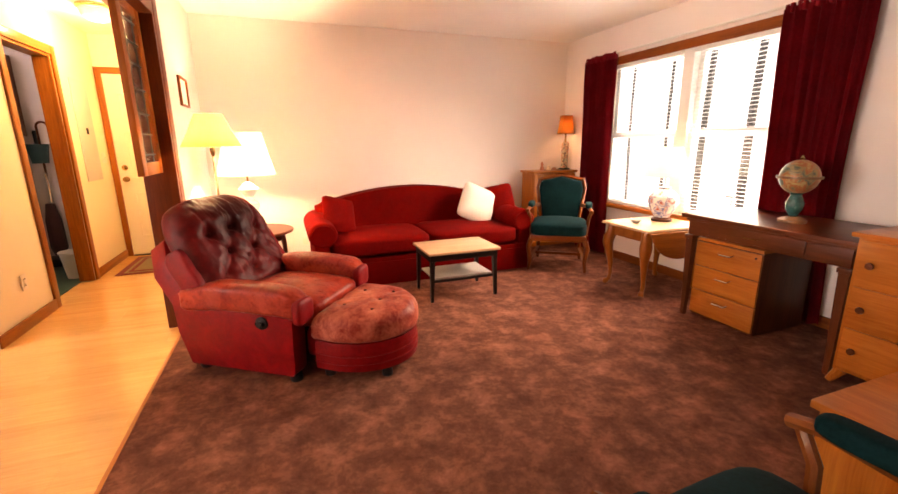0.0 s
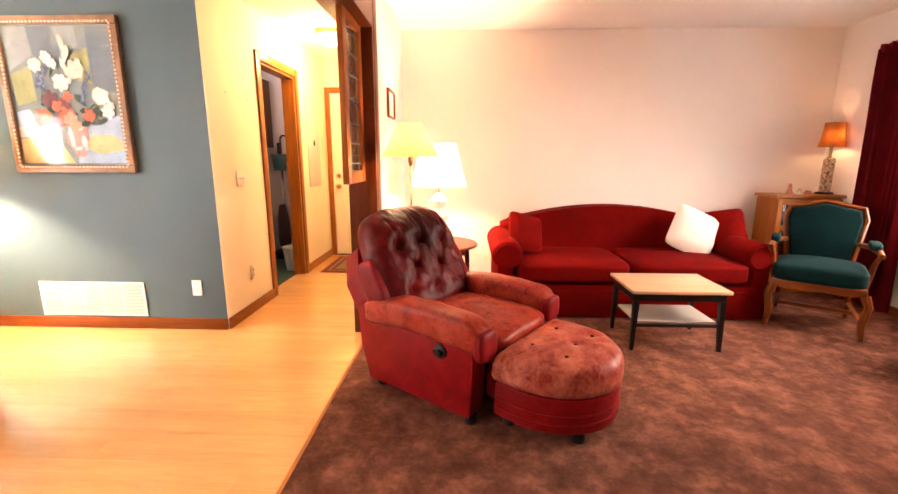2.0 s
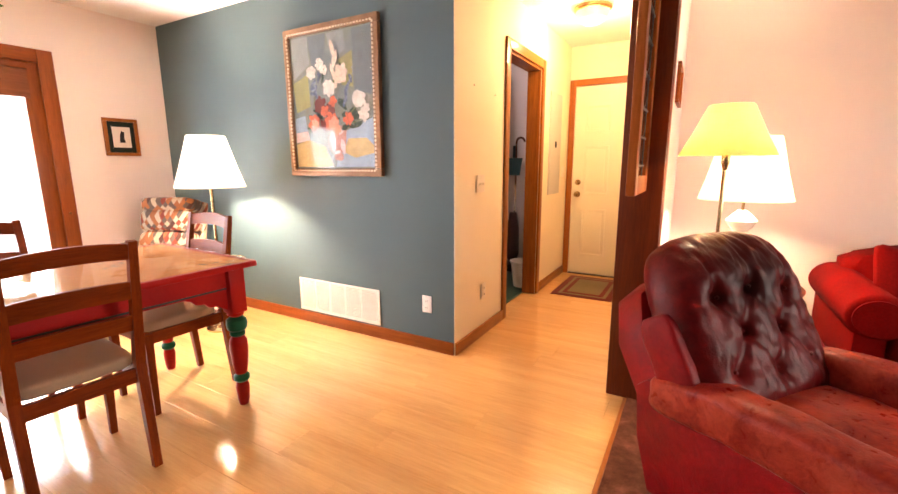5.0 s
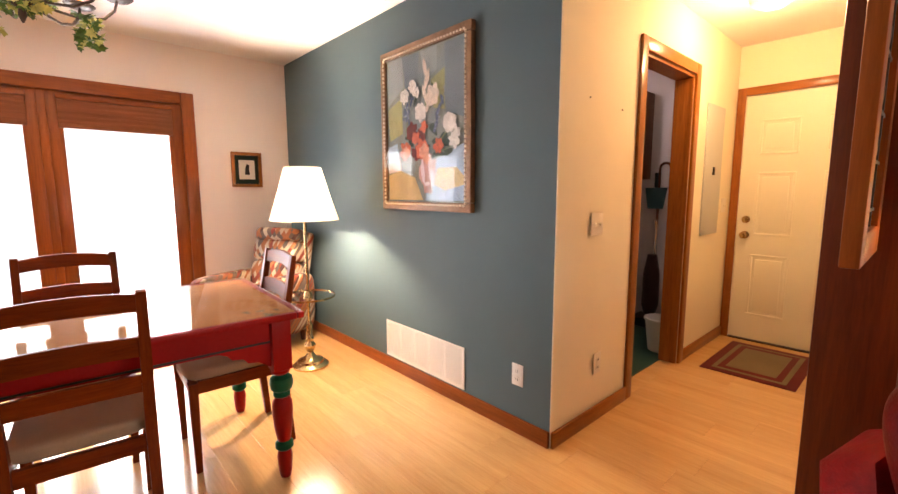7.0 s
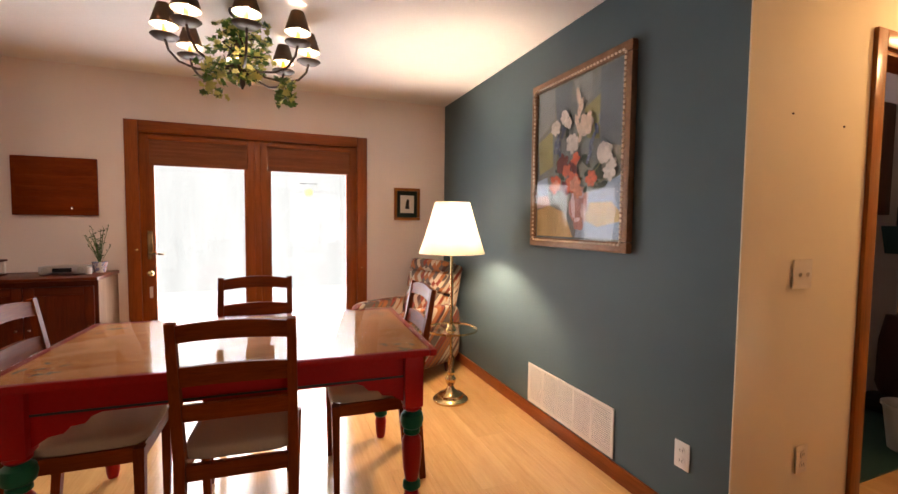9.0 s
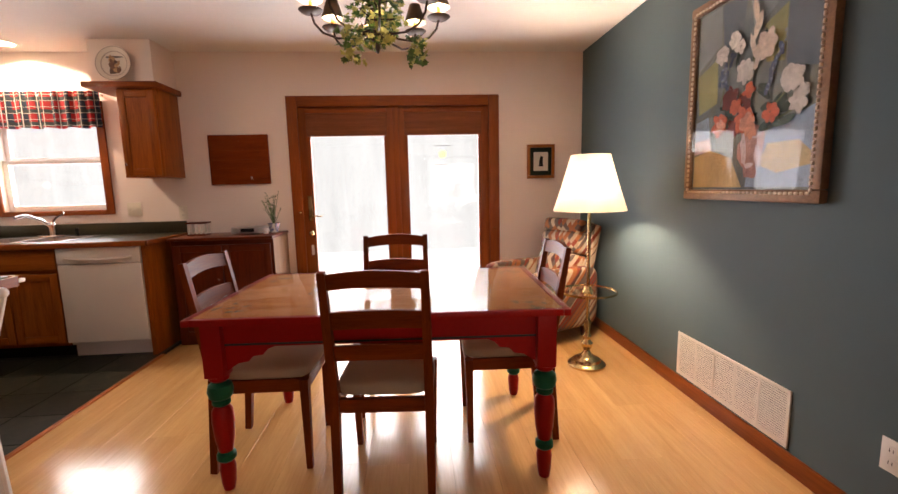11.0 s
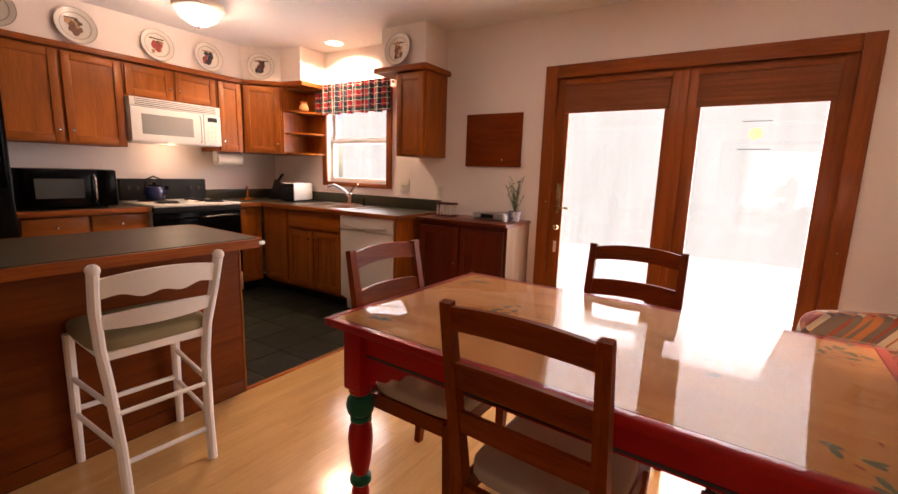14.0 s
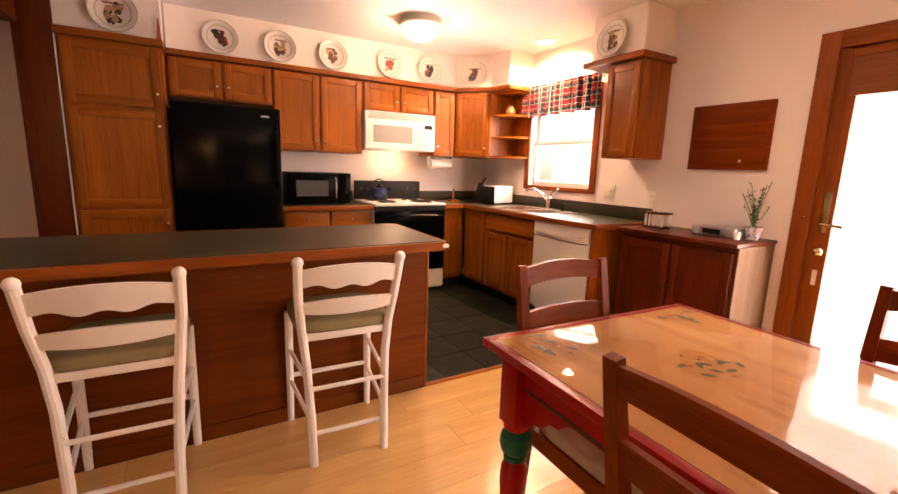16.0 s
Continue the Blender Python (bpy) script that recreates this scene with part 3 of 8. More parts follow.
# base floors under the pieces
structure("floor", bx(XW, 1.062, -3.575, 2.589, -0.10, -0.012), FLOORWOOD, "pale maple laminate plank floor")
structure("floor_kitchen", bx(XW, 0.979, YK, -3.577, -0.10, -0.012), GROUT, "dark slate tile kitchen floor")
bm = BM()
bmesh.ops.create_grid(bm, x_segments=90, y_segments=130, size=0.5, matrix=Matrix.Translation(((1.064 + XE) / 2, (YL + YS) / 2, 0)) @ Matrix.Diagonal((XE - 1.064, YL - YS, 1, 1)))
for v in bm.verts:
    v.co.z = 0.004 + 0.004 * noise.noise(v.co * 3.1) + 0.0025 * noise.noise(v.co * 11)
    v.co.x = max(v.co.x, 1.064)
structure("carpet", bm, CARPET, "brown plush cut-pile carpet with trodden patches")
structure("carpet_underlay", bx(1.064, XE, YS, YL, -0.10, -0.006), GROUT, "floor under the carpet")
structure("trim_carpet_edge", bx(1.048, 1.066, YS, -0.03, -0.004, 0.006, bev=0.003), MAPLE["Y"], "thin pale edging strip between carpet and laminate")
structure("trim_tile_edge", bx(XW + 0.62, -1.04, -3.59, -3.562, -0.004, 0.008, bev=0.003), MAPLE["X"], "pale wood threshold strip at the kitchen tiles")

# baseboards
def board(x0, x1, y0, y1, mat, z1=0.085):
    return structure("baseboard", bx(x0, x1, y0, y1, 0, z1, bev=0.005), mat, "stained wooden baseboard")


board(XW, 0.0, -0.016, -0.0005, TRIM["X"])
board(0.007, 0.022, 0.0, 0.768, HALLTRIM["Y"])
board(0.0005, 0.016, 1.684, 2.585, HALLTRIM["Y"])
board(XW, XW + 0.016, -0.78, -0.018, TRIM["Y"])
board(XE - 0.016, XE - 0.0005, YS, YL, TRIM["Y"])
board(1.14, XE - 0.017, YL - 0.016, YL - 0.0005, TRIM["X"])
board(1.1355, 1.151, 0.13, YL - 0.017, TRIM["Y"])

# corner of the blue wall, post and header of the wide opening
bm = BM()
box(bm, 0.955, 1.150, -0.022, 0.018, 0, H - 0.001, bev=0.006)
structure("trim_post_north", bm, POSTWOOD["Z"], "wide dark-stained wooden post casing at the opening")
structure("trim_post_face", bx(1.136, 1.152, 0.019, 0.125, 0, H - 0.001, bev=0.004), POSTWOOD["Z"], "dark-stained casing on the living room side")
structure("trim_post_hall", bx(0.968, 0.984, 0.019, 0.125, 0, H - 0.001, bev=0.004), POSTWOOD["Z"], "dark-stained casing on the hall side")
structure("trim_header", bx(0.95, 1.155, -5.30, -0.023, 2.07, H - 0.001, bev=0.006), POSTWOOD["Y"], "dark-stained wooden header beam over the opening")
structure("trim_post_south", bx(0.785, 0.985, -5.338, -5.302, 0, H - 0.001, bev=0.006), POSTWOOD["Z"], "wide dark-stained wooden post casing beside the pantry")

# hall doorway casing
def casing(name, side, y0, y1, z1, mats, w=0.074, t=0.018):
    """Wooden architrave round a doorway in a wall that faces along x."""
    ob = thing(name, "stained wooden casing round an open doorway", "door casing")
    ob["kind"] = "structure"
    x0, x1 = side
    part("jamb", bx(x0, x1, y0 - w, y0, 0, z1 + w, bev=0.004), mats["Z"], ob)
    part("jamb", bx(x0, x1, y1, y1 + w, 0, z1 + w, bev=0.004), mats["Z"], ob)
    part("head", bx(x0, x1, y0 + 0.0005, y1 - 0.0005, z1, z1 + w, bev=0.004), mats["Y"], ob)
    return ob


c = casing("door_casing_hall", (0.0005, 0.019), 0.842, 1.608, 2.058, HALLTRIM)
part("lining", bx(-0.121, -0.0005, 0.843, 0.862, 0, 2.058), HALLTRIM["Z"], c)
part("lining", bx(-0.121, -0.0005, 1.588, 1.607, 0, 2.058), HALLTRIM["Z"], c)
part("lining_head", bx(-0.121, -0.0005, 0.8625, 1.5875, 2.038, 2.057), HALLTRIM["Y"], c)

# front door
d = thing("door_1", "cream six-panel front door with brass knob, closed", "door", pose(0.525, 2.60, 0))
d["kind"] = "structure"
bm = BM()
box(bm, -0.455, 0.455, 0.0, 0.045, 0.012, 2.035)
part("leaf", bm, DOORPAINT, d)
for sx in (-1, 1):
    for z0, z1 in ((0.22, 0.74), (0.90, 1.42), (1.56, 1.84)):
        x0, x1 = sorted((sx * 0.085, sx * 0.345))
        bm = BM()
        for a, b_, u, w in ((x0, x1, z0, z0 + 0.018), (x0, x1, z1 - 0.018, z1)):
            box(bm, a, b_, -0.010, 0.002, u, w, bev=0.004)
        for a in (x0, x1 - 0.018):
            box(bm, a, a + 0.018, -0.010, 0.002, z0 + 0.018, z1 - 0.018, bev=0.004)
        box(bm, x0 + 0.04, x1 - 0.04, -0.008, 0.002, z0 + 0.04, z1 - 0.04, bev=0.005)
        part("panel", bm, DOORPAINT, d)
kn = part("knob", xform(lathe(BM(), [(0.032, 0), (0.032, 0.008), (0.012, 0.012), (0.012, 0.035), (0.026, 0.045), (0.028, 0.06), (0.018, 0.07), (0.002, 0.072)], 20), pose(-0.395, -0.002, 0.90, 90)), BRASS, d, "round brass knob")
part("deadbolt", xform(lathe(BM(), [(0.030, 0), (0.030, 0.012), (0.012, 0.016), (0.010, 0.03), (0.001, 0.031)], 20), pose(-0.395, -0.002, 1.03, 90)), BRASS, d, "brass deadbolt")
part("sill", bx(-0.455, 0.455, -0.03, 0.05, 0.0, 0.011), BRONZE, d)
f = thing("door_frame_front", "stained wooden casing round the front door", "door casing")
f["kind"] = "structure"
part("jamb", bx(0.004, 0.066, 2.572, 2.5895, 0, 2.105, bev=0.004), HALLTRIM["Z"], f)
part("jamb", bx(0.918, 0.965, 2.572, 2.5895, 0, 2.105, bev=0.004), HALLTRIM["Z"], f)
part("head", bx(0.0665, 0.9175, 2.572, 2.5895, 2.04, 2.105, bev=0.004), HALLTRIM["X"], f)

# patio doors
pd = thing("door_2", "pair of stained wooden patio doors with full-height glass, closed", "door")
pd["kind"] = "structure"
part("casing", bx(XW, XW + 0.022, -2.667, PY0 + 0.01, 0, 2.068, bev=0.005), TRIM["Z"], pd)
part("casing", bx(XW, XW + 0.022, PY1 - 0.01, -0.782, 0, 2.068, bev=0.005), TRIM["Z"], pd)
part("casing_head", bx(XW, XW + 0.022, PY0 + 0.0105, PY1 - 0.0105, PZ1 - 0.01, 2.068, bev=0.005), TRIM["Y"], pd)
part("threshold", bx(XW - 0.15, XW + 0.01, PY0, PY1, -0.005, 0.025), BRONZE, pd)
for y0, y1 in ((PY0 + 0.001, -1.7215), (-1.7185, PY1 - 0.001)):
    part("leaf_stile", bx(XW - 0.06, XW - 0.012, y0, y0 + 0.105, 0.028, 1.984, bev=0.003), TRIM["Z"], pd)
    part("leaf_stile", bx(XW - 0.06, XW - 0.012, y1 - 0.105, y1, 0.028, 1.984, bev=0.003), TRIM["Z"], pd)
    part("leaf_rail", bx(XW - 0.06, XW - 0.012, y0 + 0.1055, y1 - 0.1055, 0.028, 0.24, bev=0.003), TRIM["Y"], pd)
    part("leaf_rail", bx(XW - 0.06, XW - 0.012, y0 + 0.1055, y1 - 0.1055, 1.86, 1.984, bev=0.003), TRIM["Y"], pd)
    g = part("pane", bx(XW - 0.040, XW - 0.034, y0 + 0.105, y1 - 0.105, 0.24, 1.86), GLASS, pd, "clear glass pane")
    g.visible_shadow = False
    bl = thing("roman_blind", "woven brown wood blind drawn up to the top of the glass", "blind", pose(XW - 0.009, (y0 + y1) / 2, 1.72), "blinds at the patio doors")
    hw = (y1 - y0) / 2 - 0.075
    part("headrail", bx(0, 0.03, -hw, hw, 0.20, 0.235, bev=0.004), TRIM["Y"], bl)
    part("valance", bx(0.004, 0.022, -hw + 0.004, hw - 0.004, 0.0, 0.199, bev=0.004), WICKER, bl, "flat woven wood")
    for k in range(6):
        part("rib", bx(0.0222, 0.0245, -hw + 0.006, hw - 0.006, 0.012 + 0.030 * k, 0.030 + 0.030 * k, bev=0.001), WICKER, bl)
part("astragal", bx(XW - 0.0115, XW - 0.002, -1.745, -1.695, 0.03, 1.98, bev=0.003), TRIM["Z"], pd)
hd = part("handle_plate", bx(XW - 0.011, XW - 0.004, -2.535, -2.497, 0.97, 1.20, bev=0.004), BRASS, pd, "brass handle plate")
part("lever", tube(BM(), [(XW - 0.006, -2.516, 1.02), (XW + 0.04, -2.516, 1.02), (XW + 0.045, -2.50, 1.02), (XW + 0.045, -2.41, 1.015)], 0.008), BRASS, hd, "brass lever handle")
part("thumb_turn", sphere(BM(), (XW + 0.01, -2.516, 0.86), 0.026, 8), BRASS, pd, "round brass lock")
part("bolt", bx(XW - 0.011, XW - 0.002, -2.528, -2.505, 0.66, 0.75, bev=0.003), WHITEMETAL, pd, "white slide bolt")
part("pull", sphere(BM(), (XW + 0.024, -2.60, 1.05), 0.012, 6), BRASS, pd)
part("strike", sphere(BM(), (XW + 0.026, -0.83, 0.86), 0.010, 6), BRASS, pd)
sc = thing("suncatcher", "small yellow glass suncatcher stuck on the door pane", "ornament", pose(XW - 0.031, -1.30, 1.55))
part("disc", xform(lathe(BM(), [(0.035, 0), (0.035, 0.004)], 12), pose(0, 0, 0, 0, 90, 0)), cloth_shade("yellow_glass", (0.95, 0.88, 0.36), 0.8), sc)
part("bar", bx(0, 0.003, -0.075, 0.075, 0.075, 0.079), BLACK, sc)
part("bar", bx(0, 0.003, -0.085, 0.085, -0.095, -0.091), BLACK, sc)

# kitchen window
kw = thing("window_1", "double-hung white kitchen window with stained casing", "window")
kw["kind"] = "structure"
for y0, y1 in ((KY0 - 0.06, KY0 + 0.004), (KY1 - 0.004, KY1 + 0.06)):
    part("casing", bx(XW, XW + 0.018, y0, y1, KZ0 - 0.03, KZ1 + 0.06, bev=0.004), TRIM["Z"], kw)
part("casing_head", bx(XW, XW + 0.018, KY0 + 0.0045, KY1 - 0.0045, KZ1, KZ1 + 0.06, bev=0.004), TRIM["Y"], kw)
part("window_sill", bx(XW - 0.1, XW + 0.025, KY0 + 0.005, KY1 - 0.005, KZ0 - 0.03, KZ0 + 0.012, bev=0.005), TRIM["Y"], kw)
for z0, z1, xo in ((KZ0 + 0.012, 1.56, 0.05), (1.54, KZ1, 0.09)):
    x0, x1 = XW - xo - 0.03, XW - xo
    part("window_frame", bx(x0, x1, KY0, KY0 + 0.045, z0, z1, bev=0.003), WHITEPLASTIC, kw)
    part("window_frame", bx(x0, x1, KY1 - 0.045, KY1, z0, z1, bev=0.003), WHITEPLASTIC, kw)
    part("window_rail", bx(x0, x1, KY0 + 0.0455, KY1 - 0.0455, z0, z0 + 0.045, bev=0.003), WHITEPLASTIC, kw)
    part("window_rail", bx(x0, x1, KY0 + 0.0455, KY1 - 0.0455, z1 - 0.035, z1, bev=0.003), WHITEPLASTIC, kw)
    g = part("pane", bx(x0 + 0.012, x0 + 0.016, KY0 + 0.045, KY1 - 0.045, z0 + 0.045, z1 - 0.035), GLASS, kw, "clear glass pane")
    g.visible_shadow = False

# living room window: two double-hung units with a mullion
lw = thing("window_2", "wide white double window with wooden top trim and sill", "window")
lw["kind"] = "structure"
part("head_trim", bx(XE - 0.018, XE - 0.0005, WY0 - 0.07, WY1 + 0.07, WZ1 - 0.005, WZ1 + 0.075, bev=0.004), TRIM["Y"], lw)
part("window_sill", bx(XE - 0.045, XE + 0.06, WY0 - 0.05, WY1 + 0.05, WZ0 - 0.045, WZ0, bev=0.006), MAPLE["Y"], lw, "honey-coloured wooden sill")
part("mullion", bx(XE + 0.02, XE + 0.12, -0.40, -0.29, WZ0, WZ1, bev=0.004), WHITEPLASTIC, lw)
for y0, y1 in ((WY0, -0.401), (-0.289, WY1)):
    for z0, z1, xo in ((WZ0, 1.34, 0.05), (1.32, WZ1, 0.085)):
        x0, x1 = XE + xo, XE + xo + 0.03
        part("window_frame", bx(x0, x1, y0, y0 + 0.05, z0, z1, bev=0.003), WHITEPLASTIC, lw)
        part("window_frame", bx(x0, x1, y1 - 0.05, y1, z0, z1, bev=0.003), WHITEPLASTIC, lw)
        part("window_rail", bx(x0, x1, y0 + 0.0505, y1 - 0.0505, z0, z0 + 0.045, bev=0.003), WHITEPLASTIC, lw)
        part("window_rail", bx(x0, x1, y0 + 0.0505, y1 - 0.0505, z1 - 0.04, z1, bev=0.003), WHITEPLASTIC, lw)
        g = part("pane", bx(x0 + 0.012, x0 + 0.016, y0 + 0.05, y1 - 0.05, z0 + 0.045, z1 - 0.04), GLASS, lw, "clear glass pane")
        g.visible_shadow = False

# ---- living room ----
blindmat = paint("white_blind_slat", (0.82, 0.80, 0.77), 0.4, 0.02)
first = None
slat_bm = BM()
prism(slat_bm, [(-0.0125, 0.0), (-0.006, 0.0022), (0.006, 0.0022), (0.0125, 0.0), (0.006, 0.0012), (-0.006, 0.0012)], -0.5, 0.5, "Y")
for y0, y1 in ((WY0 + 0.012, -0.412), (-0.278, WY1 - 0.012)):
    bl = thing("window_blind", "white horizontal mini blind with slats open", "blind", pose(XE + 0.022, (y0 + y1) / 2, WZ0), "blinds in the living room window")
    hw = (y1 - y0) / 2
    part("headrail", bx(-0.018, 0.018, -hw, hw, WZ1 - WZ0 - 0.042, WZ1 - WZ0 - 0.004, bev=0.004), blindmat, bl)
    part("bottom_rail", bx(-0.014, 0.014, -hw, hw, 0.012, 0.026, bev=0.004), blindmat, bl)
    for k in range(43):
        if first is None:
            first = part("slat", slat_bm, blindmat, bl)
            s = first
        else:
            s = new("slat", first.data)
            s.parent = bl
        s.matrix_basis = pose(0, 0, 0.042 + k * 0.0317, 0, 3, 0) @ Matrix.Diagonal((0.8, 2 * hw - 0.006, 1, 1))
    for yy in (-hw * 0.6, hw * 0.6):
        part("cord", tube(BM(), [(0.0135, yy, 0.02), (0.0135, yy, WZ1 - WZ0 - 0.04)], 0.0012, 5), blindmat, bl)


def tree(x, y, r, h, lean):
    ob = thing("tree", "bare dark tree trunk outside the window", "tree", pose(x, y, -0.22), "trees outside")
    bm = BM()
    pts = [(lean * t * t + 0.03 * math.sin(5 * t + x), 0.04 * math.sin(4 * t + y), h * t) for t in [i / 9 for i in range(10)]]
    tube(bm, pts, r * 1.25, 10, r * 0.6)
    trunk = part("trunk", bm, BARK, ob)
    for k in range(7):
        t = 0.5 + 0.07 * k
        a = 2.4 * k + x
        p = Vector((lean * t * t, 0, h * t))
        part("limb", tube(BM(), [p, p + Vector((math.cos(a), math.sin(a), 0.7)) * 0.5, p + Vector((math.cos(a + .2), math.sin(a + .2), 1.1)) * 1.1], r * 0.4, 6, r * 0.1), BARK, ob)


BARK = paint("dark_bark", (0.030, 0.026, 0.024), 0.9, 0.4, 30, 0.8)
for x, y, r in ((8.2, 1.92, 0.050), (8.3, 1.20, 0.055), (8.9, 3.35, 0.034), (9.3, 4.75, 0.034)):
    tree(x, y, r, 6.0, 0.2)


def curtain(y0, y1, seed, label):
    ob = thing("curtain", label, "curtain", pose(XE - 0.07, (y0 + y1) / 2, 0), "curtains at the living room window")
    bm = BM()
    n, rows = 72, 22
    w = y1 - y0
    grid = []
    for j in range(rows + 1):
        v = j / rows
        z = 0.03 + 2.11 * v
        gather = 1 - 0.10 * math.sin(math.pi * min(1, v * 1.15)) * (0.5 + 0.5 * math.sin(seed))
        row = []
        for i in range(n + 1):
            u = i / n
            ph = u * 2 * math.pi * 7 + 0.5 * math.sin(3 * v + seed)
            x = 0.032 * math.sin(ph) * (0.7 + 0.3 * math.cos(2.3 * v + u * 5)) + 0.01 * math.sin(ph * 2.3 + seed)
            row.append(bm.verts.new((x, (u - 0.5) * w * gather, z + (0.012 * math.sin(ph) if j == rows else 0))))
        grid.append(row)
    for a, b in zip(grid, grid[1:]):
        for i in range(n):
            bm.faces.new((a[i], a[i + 1], b[i + 1], b[i]))
    bmesh.ops.solidify(bm, geom=bm.faces[:], thickness=0.004)
    part("cloth", bm, CURTAIN, ob, smooth=80)
    for k in range(14):
        u = (k + 0.5) / 14 - 0.5
        part("pleat", bx(-0.026 + 0.006 * math.sin(3 * k), 0.026, u * w - 0.013, u * w + 0.013, 2.10, 2.168 + 0.006 * math.sin(5 * k + seed), bev=0.010), CURTAIN, ob)


curtain(0.47, 0.95, 0.4, "burgundy velvet curtain hanging in folds, drawn open")
curtain(-1.72, -1.18, 2.1, "burgundy velvet curtain hanging in folds, drawn open")
rod = thing("curtain_rod", "white curtain rod above the window", "curtain rod", pose(XE - 0.07, -0.45, 2.155))
part("rod", tube(BM(), [(0, -1.42, 0), (0, 1.42, 0)], 0.011, 8), WHITEMETAL, rod)
for y in (-1.4, 1.4):
    part("bracket", bx(0, 0.069, y - 0.01, y + 0.01, -0.02, 0.02, bev=0.003), WHITEMETAL, rod)


def sofa():
    ob = thing("sofa", "crimson red velvet camelback sofa with rolled arms", "sofa", pose(3.075, 0.32, 0))
    W, D = 1.09, 1.02
    part("base", bx(-W + 0.09, W - 0.09, 0.03, D - 0.06, 0.02, 0.27, bev=0.02), SOFACLOTH, ob)
    sk = BM()
    box(sk, -W + 0.075, W - 0.075, 0.012, 0.03, 0.015, 0.23, bev=0.006)
    part("skirt", sk, SOFACLOTH, ob, "straight upholstered front")
    for x0, x1 in ((-W + 0.17, -0.003), (0.003, W - 0.17)):
        part("seat_cushion", cushion(BM(), x0, x1, 0.0, 0.74, 0.285, 0.45, 12, 0.14, 0.014, 0.004), SOFACLOTH, ob)
    # camel back
    bm = BM()
    prof = []
    m = 24
    for i in range(m + 1):
        u = -1 + 2 * i / m
        prof.append((u * (W - 0.10), 0.665 + 0.165 * max(0, math.cos(math.pi / 2 * u)) ** 0.85))
    outline = [(-W + 0.10, 0.25)] + prof + [(W - 0.10, 0.25)]
    prism(bm, outline, 0.70, 0.90, "Y")
    es = [e for e in bm.edges if abs(e.verts[0].co.y - e.verts[1].co.y) < 1e-5]
    bmesh.ops.bevel(bm, geom=es, offset=0.06, segments=4, affect="EDGES", profile=0.5)
    part("backrest", bm, SOFACLOTH, ob, smooth=60)
    for s in (-1, 1):
        bm = BM()
        c = s * (W - 0.11)
        ring = [(c + 0.125 * math.cos(a), 0.50 + 0.115 * math.sin(a)) for a in (2 * math.pi * k / 28 for k in range(28))]
        prism(bm, ring, 0.05, 0.92, "Y", 0.03)
        ar = part("arm", bm, SOFACLOTH, ob, "rolled arm", smooth=60)
        bm = BM()
        x0, x1 = sorted((s * (W - 0.16), s * (W - 0.03)))
        box(bm, x0, x1, 0.055, 0.90, 0.02, 0.48, bev=0.02)
        part("arm_panel", bm, SOFACLOTH, ar)
        bm = BM()
        prism(bm, [(c + 0.10 * math.cos(a), 0.50 + 0.09 * math.sin(a)) for a in (2 * math.pi * k / 24 for k in range(24))], 0.035, 0.049, "Y")
        part("arm_front", bm, SOFACLOTH, ar)
    for x in (-W + 0.15, W - 0.15):
        for y in (0.08, D - 0.12):
            part("foot", lathe(BM(), [(0.02, 0), (0.028, 0.02)], 10, (x, y, 0)), MAHOG["Z"], ob)
    return ob


sofa()


def throw_pillow(label, mat, m, w=0.40, h=0.40, t=0.14):
    ob = thing("throw_pillow", label, "pillow", m, "pillows on the sofa")
    bm = cushion(BM(), -w / 2, w / 2, -h / 2, h / 2, -t / 2, t / 2, 11, 0.05)
    for v in bm.verts:
        e = max(abs(v.co.x) / (w / 2), abs(v.co.y) / (h / 2))
        v.co.z *= max(0.12, 1 - 0.85 * e ** 3)
    part("cover", bm, mat, ob, smooth=80)


throw_pillow("white textured square cushion leaning on the sofa back", PILLOW, pose(3.745, 0.83, 0.625, 68, 25, -6))
throw_pillow("crimson velvet cushion in the corner of the sofa", SOFACLOTH, pose(4.00, 0.86, 0.64, 66, -12, -24), 0.36, 0.36)
throw_pillow("crimson velvet cushion against the rolled sofa arm", SOFACLOTH, pose(2.28, 0.74, 0.62, 66, 16, 30), 0.36, 0.34)


def coffee_table():
    ob = thing("coffee_table", "small table with pale wood top and black legs", "coffee table", pose(3.15, -0.055, 0))
    part("tabletop", bx(-0.315, 0.315, -0.230, 0.230, 0.400, 0.422, bev=0.006), PALEWOOD, ob, "pale worn wood top")
    part("apron", bx(-0.295, 0.295, -0.205, 0.205, 0.345, 0.399, bev=0.004), BLACKWOOD, ob)
    part("shelf", bx(-0.26, 0.26, -0.17, 0.17, 0.185, 0.200, bev=0.004), paint("pale_shelf", (0.42, 0.38, 0.34), 0.4), ob, "lower shelf")
    for x in (-1, 1):
        for y in (-1, 1):
            part("leg", beam(BM(), (x * 0.285, y * 0.195, 0.0), (x * 0.275, y * 0.187, 0.345), 0.022, 0.022, 0.036, 0.036), BLACKWOOD, ob)
    for y in (-1, 1):
        part("stretcher", bx(-0.26, 0.26, y * 0.18 - 0.009, y * 0.18 + 0.009, 0.165, 0.184), BLACKWOOD, ob)


coffee_table()


